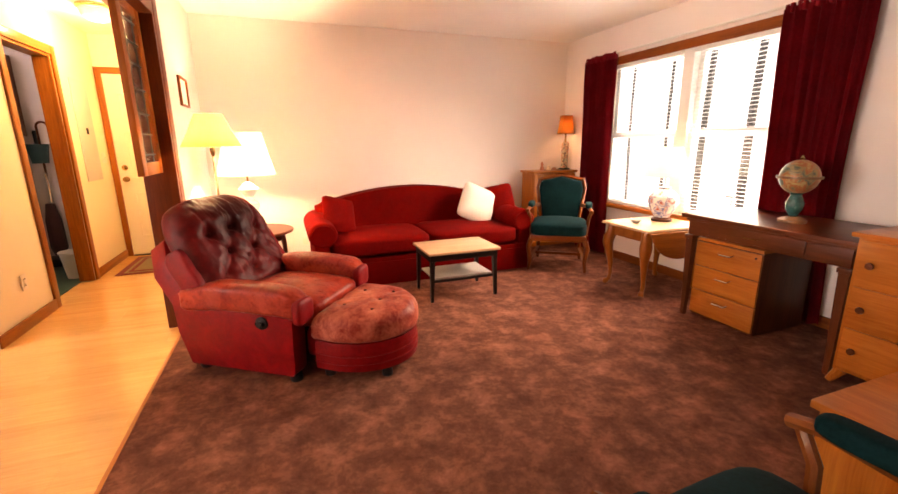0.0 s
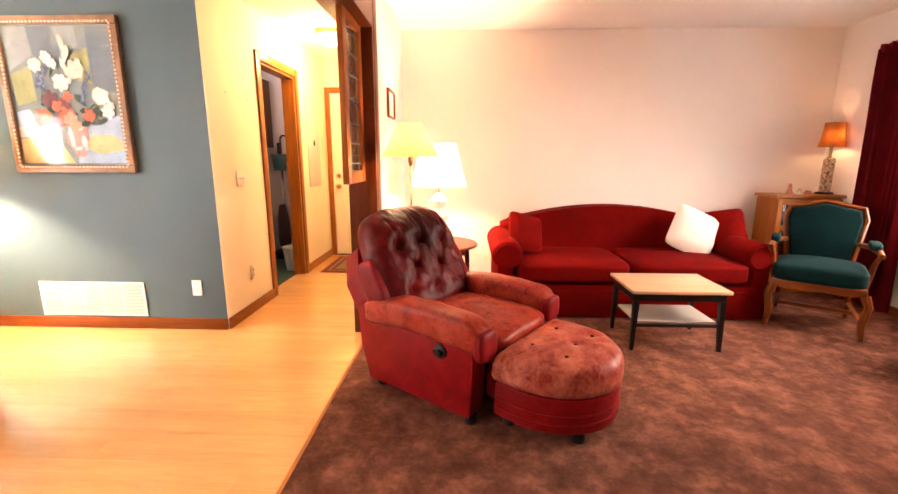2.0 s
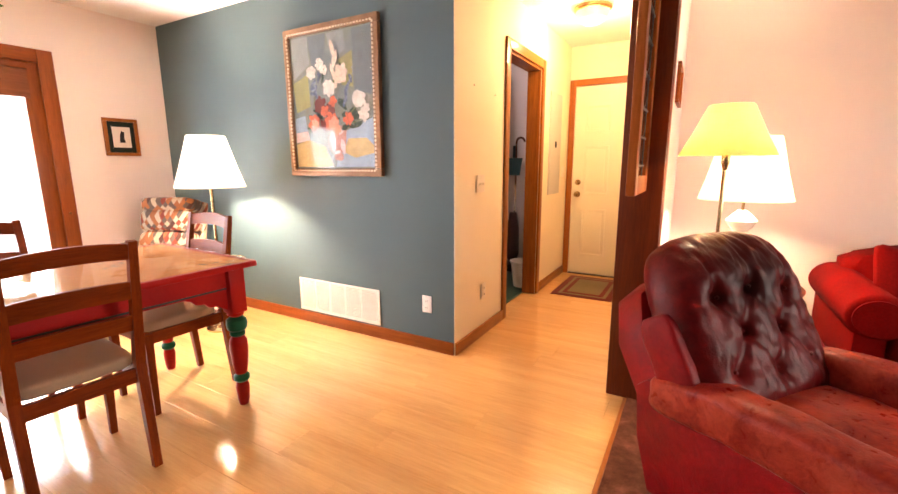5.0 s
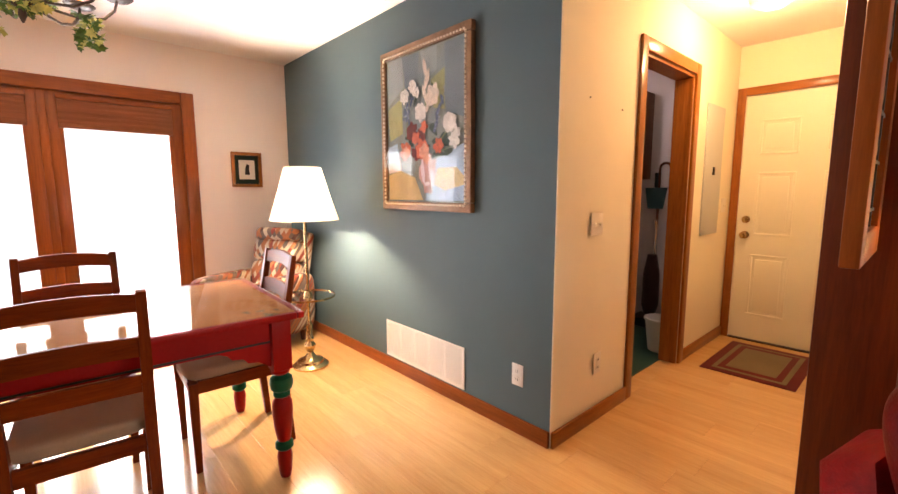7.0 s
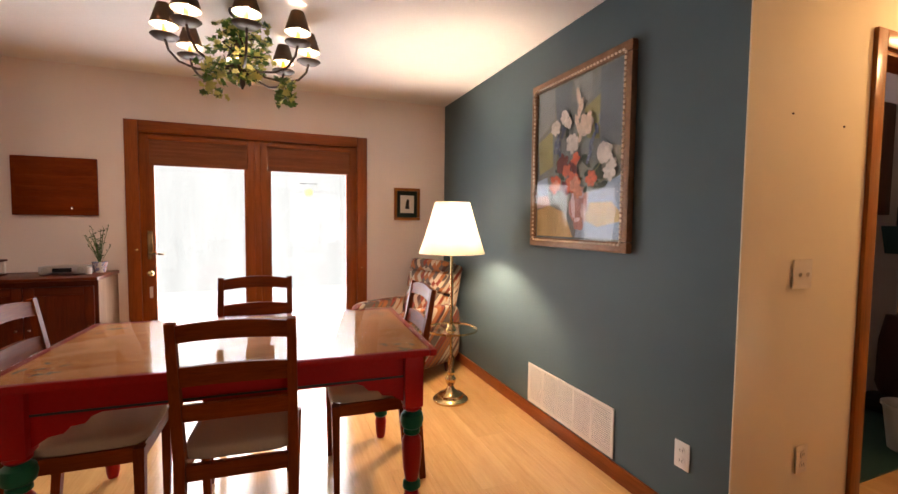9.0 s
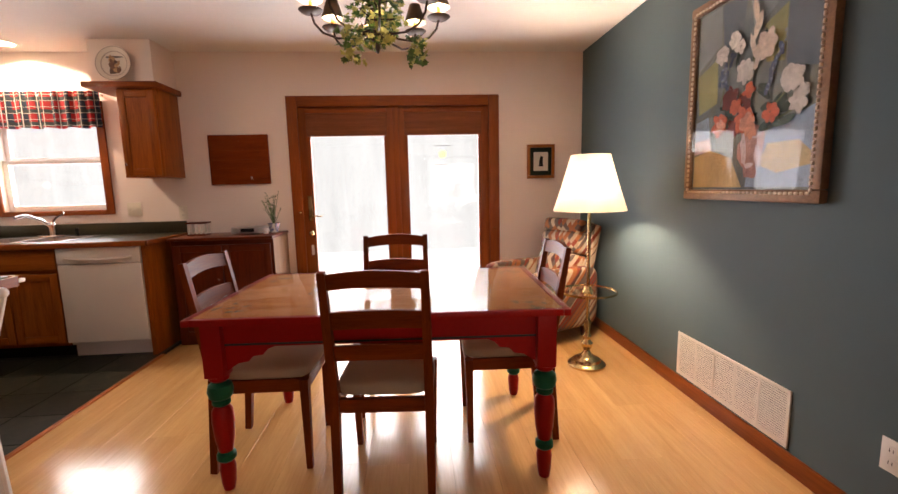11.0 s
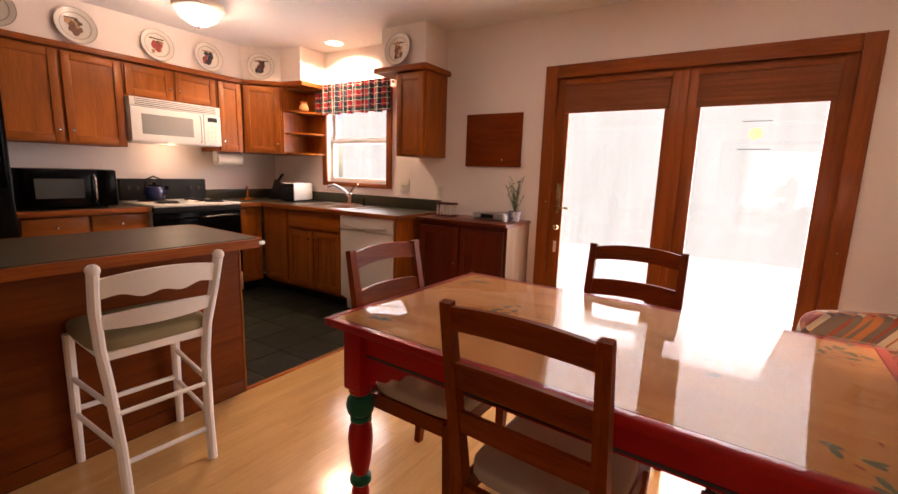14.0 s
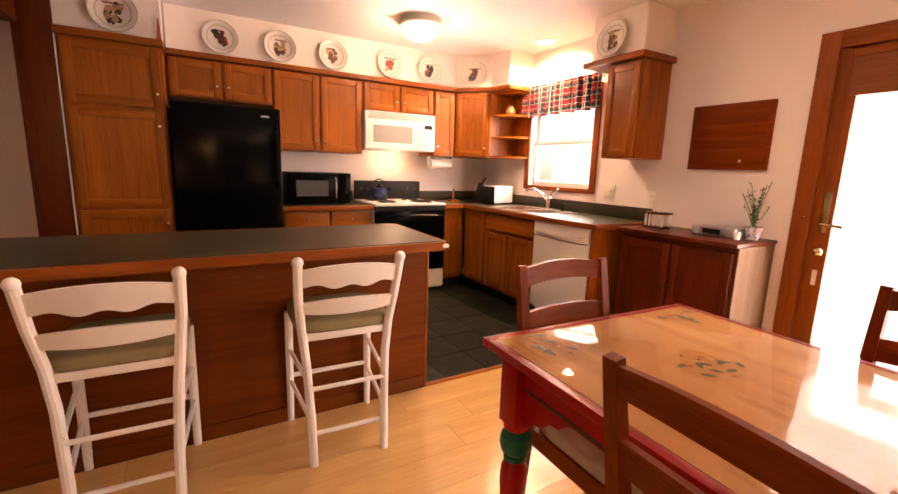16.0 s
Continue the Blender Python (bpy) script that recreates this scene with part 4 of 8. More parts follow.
def recliner():
    """Local: x across, y towards the front; origin on the floor under the front of the seat."""
    ob = thing("recliner", "worn red leather tufted recliner armchair", "armchair", pose(2.016, -0.852, 0, 0, 0, -126.5))
    w = 0.385

    def wrinkle(p, a, f):
        return Vector((noise.noise(p * f), noise.noise(p * f + Vector((9, 3, 1))), noise.noise(p * f + Vector((2, 8, 5))))) * a

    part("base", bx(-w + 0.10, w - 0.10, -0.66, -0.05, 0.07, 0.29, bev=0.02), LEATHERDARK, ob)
    bm = cushion(BM(), -w + 0.115, w - 0.115, -0.58, 0.075, 0.27, 0.435, 22, 0.22, 0.035)
    for v in bm.verts:
        if v.co.z > 0.36:
            # long soft folds run across the sat-on leather
            v.co.z += 0.007 * noise.noise(Vector((v.co.x * 5, v.co.y * 16, 1))) + 0.004 * noise.noise(Vector((v.co.x * 18, v.co.y * 30, 5)))
        v.co += wrinkle(v.co, 0.004, 11)
    part("seat", bm, LEATHERWORN, ob, "rubbed seat cushion", smooth=80)
    part("seat_front", cushion(BM(), -w + 0.12, w - 0.12, 0.0, 0.045, 0.10, 0.29, 6, 0.25), LEATHER, ob, smooth=70)
    for s in (-1, 1):
        x0, x1 = sorted((s * (w - 0.115), s * w))
        pan = BM()
        prism(pan, [(-0.70, 0.035), (-0.02, 0.045), (0.0, 0.07), (0.012, 0.42), (-0.02, 0.46), (-0.74, 0.46), (-0.785, 0.42), (-0.765, 0.22)], x0, x1, "X", 0.016)
        part("side_panel", pan, LEATHER, ob, "smooth red side panel", smooth=50)
        arm = cushion(BM(), x0 - 0.022, x1 + 0.018, -0.74, 0.05, 0.39, 0.535, 18, 0.42, 0.012)
        for v in arm.verts:
            t = max(0, (v.co.y + 0.14) / 0.19)
            v.co.z -= 0.035 * t ** 3 * (1 if v.co.z > 0.46 else 1.6)
            v.co.z -= 0.05 * max(0, (-0.45 - v.co.y) / 0.3)
            v.co += wrinkle(v.co, 0.006, 9) + wrinkle(v.co, 0.0025, 30)
        part("arm", arm, LEATHERWORN, ob, "padded worn arm", smooth=80)
        part("arm_scroll", cushion(BM(), x0 - 0.018, x1 + 0.014, 0.012, 0.070, 0.345, 0.485, 10, 0.6, 0, 0.005), LEATHER, ob, "rolled arm front", smooth=80)
        for y in (-0.03, -0.64):
            part("foot", lathe(BM(), [(0.03, 0), (0.036, 0.015), (0.03, 0.045)], 12, (s * (w - 0.05), y, 0.002)), BLACK, ob)
    lv = part("lever", xform(lathe(BM(), [(0.036, 0), (0.036, 0.01), (0.015, 0.016), (0.018, 0.03), (0.001, 0.03)], 16), pose(w, -0.177, 0.345, 0, 90, 0)), BLACK, ob, "black release handle")
    part("lever_tab", bx(w + 0.012, w + 0.026, -0.205, -0.150, 0.338, 0.352, bev=0.004), BLACKGLOSS, lv)

    # stuffed back, leaning backwards: buttons pull the leather in, creases join them, pleats run to the top seam
    def at(x, h, d):
        return Vector((x, -0.53 - 0.52 * h + 0.854 * d, 0.36 + 0.854 * h + 0.52 * d))
    buttons = [(-0.19, 0.40), (0.01, 0.43), (0.19, 0.41), (-0.10, 0.27), (0.10, 0.285), (-0.21, 0.15), (0.0, 0.14), (0.21, 0.16)]
    creases = [(0, 3), (1, 3), (1, 4), (2, 4), (3, 5), (3, 6), (4, 6), (4, 7)]
    nu, nv, L = 84, 84, 0.68

    def crease(x, h):
        d = 0.0
        for bx_, bh in buttons:
            r2 = (x - bx_) ** 2 + (h - bh) ** 2
            d -= (0.020 * math.exp(-r2 / 0.0012) + 0.014 * math.exp(-r2 / 0.007)) * (1.5 if bh > 0.38 else 0.7)
        for i, j in creases:
            (ax, ay), (cx, cy) = buttons[i], buttons[j]
            ex, ey = cx - ax, cy - ay
            t = max(0, min(1, ((x - ax) * ex + (h - ay) * ey) / (ex * ex + ey * ey)))
            r = math.hypot(x - ax - t * ex, h - ay - t * ey)
            d -= 0.011 * math.exp(-(r / 0.018) ** 2)
        for k in range(3):
            bx_, bh = buttons[k]
            if h > bh:
                r = abs(x - bx_ - 0.03 * math.sin(9 * h + k))
                d -= 0.012 * math.exp(-(r / 0.013) ** 2) * (1 - (h - bh) / (L - bh)) ** 0.5
        return d
    bm = BM()
    front, rear = [], []
    for j in range(nv + 1):
        v = j / nv
        rf, rr = [], []
        for i in range(nu + 1):
            u = -1 + 2 * i / nu
            hw = 0.355 * (1 - 0.20 * max(0, (v - 0.45) / 0.55) ** 2.6)
            x, h = u * hw, L * v - 0.060 * abs(u) ** 3 * v ** 3
            e = max(0, 1 - abs(u) ** 4.5) ** 0.5 * max(0, 1 - abs(2 * v - 1) ** 7) ** 0.5
            q = Vector((x * 9, h * 9, 3))
            pleats = 0.006 * math.sin(x * 95 + 4 * noise.noise(q)) * max(0, (v - 0.72) / 0.28) ** 1.5 + 0.005 * math.sin(h * 80 + 5 * noise.noise(q * 0.7)) * max(0, (abs(u) - 0.7) / 0.3)
            d = (0.125 + 0.035 * math.exp(-((h - 0.46) / 0.12) ** 2)) * e + crease(x, h) * e + pleats * e
            d += (0.011 * noise.noise(q) + 0.006 * noise.noise(q * 2.7) + 0.004 * noise.noise(Vector((x * 60, h * 22, 8)))) * e
            rf.append(bm.verts.new(at(x, h, d)))
            edge = i in (0, nu) or j in (0, nv)
            rr.append(rf[-1] if edge else bm.verts.new(at(x, h, -0.10 * e)))
        front.append(rf), rear.append(rr)
    for j in range(nv):
        for i in range(nu):
            bm.faces.new((front[j][i], front[j][i + 1], front[j + 1][i + 1], front[j + 1][i]))
            bm.faces.new((rear[j][i], rear[j + 1][i], rear[j + 1][i + 1], rear[j][i + 1]))
    part("backrest", bm, LEATHERBACK, ob, "deeply buttoned back, darkened at the head", smooth=85)
    for x, h in buttons:
        part("button", sphere(BM(), at(x, h, 0.090 + 0.032 * math.exp(-((h - 0.46) / 0.12) ** 2)), 0.007, 6), LEATHERBACK, ob)
    bm = BM()
    pts = [(-0.36, 0.02), (0.36, 0.02), (0.37, 0.34), (0.30, 0.50), (0.16, 0.555), (-0.16, 0.555), (-0.30, 0.50), (-0.37, 0.34)]
    prism(bm, pts, -0.225, -0.09, "Z", 0.016)
    for v in bm.verts:
        v.co = at(v.co.x, v.co.y, v.co.z)
    part("back_panel", bm, LEATHER, ob, "flat outer back", smooth=50)
    for s in (-1, 1):
        bm = cushion(BM(), s * 0.345 - 0.04, s * 0.345 + 0.04, 0.06, 0.40, -0.09, 0.055, 10, 0.45)
        for v in bm.verts:
            v.co = at(v.co.x, v.co.y, v.co.z) + wrinkle(v.co, 0.006, 16)
        part("wing", bm, LEATHER, ob, smooth=80)


recliner()


def ottoman():
    ob = thing("ottoman", "D-shaped red leather ottoman with rubbed pale top", "ottoman", pose(2.077, -0.896, 0, 0, 0, -126.5))

    def outline(k=1.0):
        pts = [(-0.295 * k, 0.0), (-0.10 * k, -0.004), (0.10 * k, -0.004), (0.295 * k, 0.0)]
        for i in range(25):
            a = math.pi * i / 24
            pts.append((0.305 * k * math.cos(a), 0.12 + 0.345 * k * math.sin(a)))
        return pts
    part("body", prism(BM(), outline(), 0.065, 0.235, "Z", 0.016), LEATHER, ob, smooth=50)
    for z in (0.115, 0.160):
        part("piping", tube(BM(), [(x * 1.006, 0.12 + (y - 0.12) * 1.006 if y > 0.01 else -0.007, z) for x, y in outline()[3:] + outline()[:1]], 0.0045, 6), LEATHER, ob)
    bm = BM()
    base_pts, src = [], outline(1.0)
    for (xa, ya), (xb, yb) in zip(src, src[1:] + src[:1]):
        k = max(1, round(math.hypot(xb - xa, yb - ya) / 0.02))
        base_pts += [(xa + (xb - xa) * t / k, ya + (yb - ya) * t / k) for t in range(k)]
    rings = []
    dots = [(-0.13, 0.10), (0.13, 0.10), (0.0, 0.26), (-0.15, 0.28), (0.15, 0.28)]
    for k, z in ((0.965, 0.236), (1.02, 0.246), (1.045, 0.266), (1.05, 0.285), (1.035, 0.300), (1.045, 0.315), (1.03, 0.340), (0.99, 0.362), (0.92, 0.380), (0.82, 0.391), (0.70, 0.397), (0.56, 0.400), (0.42, 0.402), (0.28, 0.403), (0.14, 0.403), (0.03, 0.403)):
        ring = []
        for x, y in base_pts:
            px, py = x * k, 0.22 + (y - 0.22) * k
            zz = z
            if z > 0.31:
                zz += 0.008 * noise.noise(Vector((px * 9, py * 9, 2))) + 0.005 * noise.noise(Vector((px * 24, py * 24, 6)))
                zz -= sum(0.016 * math.exp(-((px - a) ** 2 + (py - b) ** 2) / 0.0012) for a, b in dots)
            ring.append(bm.verts.new((px, py, zz)))
        rings.append(ring)
    for ra, rb in zip(rings, rings[1:]):
        for q in range(len(ra)):
            bm.faces.new((ra[q], ra[(q + 1) % len(ra)], rb[(q + 1) % len(ra)], rb[q]))
    bm.faces.new(rings[0][::-1]), bm.faces.new(rings[-1])
    part("top_cushion", bm, LEATHERPALE, ob, "worn pale red leather top", smooth=80)
    for x, y in dots:
        part("button", sphere(BM(), (x, y, 0.388), 0.010, 6, 0.6), LEATHERDARK, ob)
    for x, y in ((-0.24, 0.05), (0.24, 0.05), (-0.16, 0.36), (0.16, 0.36)):
        part("caster", lathe(BM(), [(0.02, 0.003), (0.03, 0.01), (0.03, 0.035), (0.02, 0.068)], 12, (x, y, 0.003)), BLACK, ob)


ottoman()


def shade(name, r0, r1, z0, z1, mat, parent, n=32, lobes=0):
    bm = BM()
    lathe(bm, [(r0, z0), (r0 * 0.62 + r1 * 0.38 - 0.008, z0 + (z1 - z0) * 0.42), (r1, z1)], n, caps=False)
    bmesh.ops.solidify(bm, geom=bm.faces[:], thickness=0.003)
    return part(name, bm, mat, parent, "", 60)


def floor_lamp_living():
    ob = thing("floor_lamp", "brass floor lamp with wide yellow shade, lit", "floor lamp", pose(1.389, -0.06, 0))
    part("base", lathe(BM(), [(0.13, 0.004), (0.13, 0.02), (0.06, 0.04), (0.015, 0.07)], 28), BRASS, ob)
    part("pole", tube(BM(), [(0, 0, 0.06), (0, 0, 1.28)], 0.008, 10), BRASS, ob)
    part("collar", lathe(BM(), [(0.009, 0), (0.017, 0.03), (0.017, 0.07), (0.012, 0.09)], 14, (0, 0, 1.20)), BRASS, ob)
    part("bulb", sphere(BM(), (0, 0, 1.36), 0.018, 8), BULB, ob)
    part("harp", tube(BM(), [(0.0, -0.04, 1.29), (0, -0.05, 1.38), (0, 0, 1.47), (0, 0.05, 1.38), (0, 0.04, 1.29)], 0.003, 6), BRASS, ob)
    shade("shade", 0.188, 0.085, 1.262, 1.473, SHADE_Y, ob)


def table_lamp_living():
    ob = thing("table_lamp", "clear glass table lamp with white shade, lit", "table lamp", pose(1.53, 0.685, 0.542))
    part("base", lathe(BM(), [(0.07, 0), (0.07, 0.015), (0.03, 0.03), (0.03, 0.05)], 24), BRASS, ob)
    part("body", lathe(BM(), [(0.03, 0.05), (0.055, 0.09), (0.035, 0.14), (0.070, 0.20), (0.074, 0.235), (0.032, 0.275), (0.030, 0.295), (0.058, 0.325), (0.080, 0.362), (0.052, 0.392), (0.022, 0.42)], 24), PORCELAINW, ob, "cut-glass body")
    part("neck", tube(BM(), [(0, 0, 0.418), (0, 0, 0.56)], 0.008, 8), BRASS, ob)
    part("bulb", sphere(BM(), (0, 0, 0.64), 0.018, 8), BULB, ob)
    shade("shade", 0.235, 0.146, 0.482, 0.832, SHADE_W, ob)


PORCELAINW = paint("frosted_glass_white", (0.82, 0.80, 0.74), 0.12, 0.03, 100, 0.05)
floor_lamp_living()
table_lamp_living()


def end_table():
    ob = thing("end_table", "round dark wood end table on curved legs", "side table", pose(1.53, 0.685, 0))
    part("tabletop", lathe(BM(), [(0.318, 0.515), (0.335, 0.522), (0.335, 0.534), (0.325, 0.541)], 48), MAHOG["X"], ob)
    part("apron", lathe(BM(), [(0.225, 0.450), (0.243, 0.450), (0.243, 0.5145), (0.225, 0.5145), (0.225, 0.450)], 40, caps=False), MAHOG["X"], ob)
    for k in range(4):
        a = radians(-8 + 90 * k)
        part("leg", tube(BM(), [(r * math.cos(a), r * math.sin(a), z) for r, z in ((0.234, 0.512), (0.246, 0.42), (0.250, 0.33), (0.240, 0.20), (0.236, 0.09), (0.262, 0.016))], [0.024, 0.022, 0.018, 0.014, 0.013, 0.016], 10), MAHOG["Z"], ob)


end_table()
wf = thing("wall_picture", "small wooden picture frame hung on the wall", "picture frame", pose(1.1355, 0.68, 1.68))
bm = BM()
for y0, y1, z0, z1 in ((-0.15, 0.15, -0.11, -0.095), (-0.15, 0.15, 0.095, 0.11), (-0.15, -0.135, -0.0945, 0.0945), (0.135, 0.15, -0.0945, 0.0945)):
    box(bm, 0.0, 0.02, y0, y1, z0, z1, bev=0.003)
part("frame", bm, TRIM["Y"], wf)
part("print", bx(0.001, 0.006, -0.135, 0.135, -0.095, 0.095), paint("paper_print", (0.74, 0.68, 0.60), 0.6, 0.15, 40), wf)

# leaded glass panel beside the post
gp = thing("leaded_window", "bevelled leaded glass screen in a stained wood frame", "window", pose(1.06, -0.245, 1.10))
hw_, hh = 0.215, 0.995
for y0, y1 in ((-hw_, -hw_ + 0.075), (hw_ - 0.075, hw_)):
    part("stile", bx(-0.018, 0.018, y0, y1, 0, hh, bev=0.004), TRIM["Z"], gp)
for z0, z1 in ((0, 0.075), (hh - 0.075, hh)):
    part("rail", bx(-0.018, 0.018, -hw_ + 0.0755, hw_ - 0.0755, z0, z1, bev=0.004), TRIM["Y"], gp)
part("pane", bx(-0.004, 0.004, -hw_ + 0.075, hw_ - 0.075, 0.075, hh - 0.075), LEADED, gp, "bevelled textured glass")
LEAD = paint("lead_came", (0.08, 0.08, 0.08), 0.4, 0.2, metal=0.6)
for z in (0.12, 0.24, 0.36, 0.50, 0.64, 0.76, 0.88):
    part("came", bx(-0.007, 0.007, -hw_ + 0.0755, hw_ - 0.0755, z - 0.004, z + 0.004), LEAD, gp)
for y in (-0.09, 0.09):
    part("came", bx(-0.0065, 0.0065, y - 0.004, y + 0.004, 0.0755, hh - 0.0755), LEAD, gp)
for zc in (0.30, 0.43, 0.57, 0.70):
    part("came", tube(BM(), [(0, 0.085 * math.cos(a), zc + 0.06 * math.sin(a)) for a in (2 * math.pi * k / 16 for k in range(17))], 0.005, 5), LEAD, gp)
part("hinge", bx(-0.012, 0.012, hw_ - 0.004, hw_ + 0.008, 0.15, 0.22), BRASS, gp)
part("hinge", bx(-0.012, 0.012, hw_ - 0.004, hw_ + 0.008, 0.75, 0.82), BRASS, gp)


def fauteuil(label, m):
    """Carved open armchair with padded arms; local y is the front, origin in the middle of the front legs."""
    ob = thing("armchair", label, "armchair", m, "teal armchairs")
    part("seat", cushion(BM(), -0.255, 0.255, -0.44, 0.02, 0.33, 0.455, 9, 0.3, 0.03), TEAL, ob, "teal velvet seat", smooth=70)
    part("seat_frame", bx(-0.25, 0.25, -0.43, 0.01, 0.285, 0.345, bev=0.015), ARMWOOD["X"], ob)
    bk = pose(0, -0.40, 0.39, 80, 0, 180)
    bm = BM()
    pts = [(-0.17, 0.06), (0.17, 0.06), (0.21, 0.34), (0.19, 0.42), (0.10, 0.44), (0, 0.465), (-0.10, 0.44), (-0.19, 0.42), (-0.21, 0.34)]
    prism(bm, pts, -0.03, 0.035, "Z", 0.02)
    part("backrest", xform(bm, bk), TEAL, ob, "teal velvet back pad", smooth=60)
    fr = BM()
    ring = [(x * 1.09, y * 1.0 + (0.015 if y > 0.3 else -0.02), 0.0) for x, y in pts]
    tube(fr, ring + [ring[0]], 0.017, 8)
    part("back_frame", xform(fr, bk), ARMWOOD["X"], ob, "carved wooden frame")
    for s in (-1, 1):
        part("leg", tube(BM(), [(s * 0.24, -0.005, 0.30), (s * 0.262, 0.018, 0.24), (s * 0.245, 0.008, 0.10), (s * 0.255, 0.03, 0.012)], 0.028, 8, 0.016), ARMWOOD["Z"], ob)
        part("leg", tube(BM(), [(s * 0.20, -0.43, 0.42), (s * 0.20, -0.44, 0.20), (s * 0.21, -0.50, 0.012)], 0.022, 8, 0.016), ARMWOOD["Z"], ob)
        part("arm", tube(BM(), [(s * 0.20, -0.44, 0.57), (s * 0.25, -0.30, 0.582), (s * 0.275, -0.10, 0.582), (s * 0.285, -0.03, 0.562)], 0.018, 8), ARMWOOD["Y"], ob)
        part("arm_post", tube(BM(), [(s * 0.285, -0.05, 0.57), (s * 0.265, -0.10, 0.50), (s * 0.245, -0.12, 0.33)], 0.016, 8), ARMWOOD["Z"], ob)
        part("arm_pad", cushion(BM(), s * 0.262 - 0.03, s * 0.262 + 0.03, -0.30, -0.09, 0.582, 0.632, 5, 0.6), TEAL, ob, "teal arm pad", smooth=70)
    part("stretcher", bx(-0.235, 0.235, -0.225, -0.20, 0.115, 0.14, bev=0.006), ARMWOOD["X"], ob)
    for s in (-1, 1):
        part("stretcher", beam(BM(), (s * 0.238, 0.0, 0.13), (s * 0.205, -0.45, 0.13), 0.022, 0.022), ARMWOOD["Y"], ob)
    return ob


a1 = fauteuil("teal velvet armchair with carved wooden frame", pose(4.29, 0.11, 0.004, 0, 0, 144) @ Matrix.Scale(1.07, 4))
tagged(copy_thing(a1, pose(2.63, -2.84, 0.004, 0, 0, 3)), "teal velvet armchair beside the low wooden chest")


def display_cabinet():
    ob = thing("display_cabinet", "small honey wood cabinet with two glass doors", "cabinet", pose(4.90, 1.40, 0))
    w, h = 0.285, 0.93
    bm = BM()
    box(bm, -w, -w + 0.02, -0.28, 0, 0.03, h - 0.03), box(bm, w - 0.02, w, -0.28, 0, 0.03, h - 0.03)
    box(bm, -w + 0.0205, w - 0.0205, -0.012, 0, 0.03, h - 0.03), box(bm, -w + 0.0205, w - 0.0205, -0.28, -0.0125, 0.03, 0.05)
    part("body", bm, MAPLE["Z"], ob)
    part("top", bx(-w - 0.025, w + 0.025, -0.31, 0.01, h - 0.0295, h, bev=0.006), MAPLE["X"], ob)
    for z in (0.33, 0.62):
        part("shelf", bx(-w + 0.021, w - 0.021, -0.25, -0.013, z, z + 0.015), MAPLE["X"], ob)
    for s in (-1, 1):
        x0, x1 = sorted((s * 0.003, s * (w - 0.002)))
        dr = part("door", bx(x0, x0 + 0.045, -0.302, -0.282, 0.04, h - 0.04, bev=0.003), MAPLE["Z"], ob)
        part("stile", bx(x1 - 0.045, x1, -0.302, -0.282, 0.04, h - 0.04, bev=0.003), MAPLE["Z"], dr)
        for z0, z1 in ((0.04, 0.09), (h - 0.09, h - 0.04), (0.60, 0.625)):
            part("rail", bx(x0 + 0.0455, x1 - 0.0455, -0.302, -0.282, z0, z1, bev=0.003), MAPLE["X"], dr)
        g = part("pane", bx(x0 + 0.045, x1 - 0.045, -0.294, -0.290, 0.09, h - 0.09), GLASS, dr, "glass door pane")
        part("knob", sphere(BM(), (s * 0.02, -0.315, 0.5), 0.012, 6), BRASS, dr)
    part("plinth", bx(-w + 0.01, w - 0.01, -0.27, -0.01, 0.004, 0.03), MAPLE["X"], ob)
    # contents
    for k in range(9):
        random.seed(k)
        hh_ = random.uniform(0.12, 0.2)
        b = thing("book", "dark book standing in the glass cabinet", "book", pose(4.70 + 0.045 * k, 1.27, 0.635), "books in the cabinet")
        part("cover", bx(-0.018, 0.018, -0.06, 0.06, 0, hh_, bev=0.003), (MAHOG["Z"], BRONZE, CHERRY["Z"])[k % 3], b)
    for k in range(6):
        b = thing("book", "dark book standing in the glass cabinet", "book", pose(4.72 + 0.055 * k, 1.27, 0.345), "books in the cabinet")
        part("cover", bx(-0.02, 0.02, -0.07, 0.07, 0, 0.18 + 0.012 * (k % 3), bev=0.003), (BRONZE, MAHOG["Z"], CHERRY["Z"])[k % 3], b)


display_cabinet()
cl = thing("table_lamp", "slim painted table lamp with amber shade, lit", "table lamp", pose(5.10, 1.22, 0.931))
part("base", bx(-0.05, 0.05, -0.05, 0.05, 0, 0.02, bev=0.005), BLACKWOOD, cl)
part("body", bx(-0.034, 0.034, -0.034, 0.034, 0.02, 0.33, bev=0.012), CLOISONNE, cl, "painted square column")
part("neck", lathe(BM(), [(0.02, 0.33), (0.012, 0.35), (0.012, 0.47)], 12), BRASS, cl)
part("bulb", sphere(BM(), (0, 0, 0.52), 0.016, 8), BULB, cl)
shade("shade", 0.105, 0.075, 0.43, 0.645, SHADE_O, cl, 24)
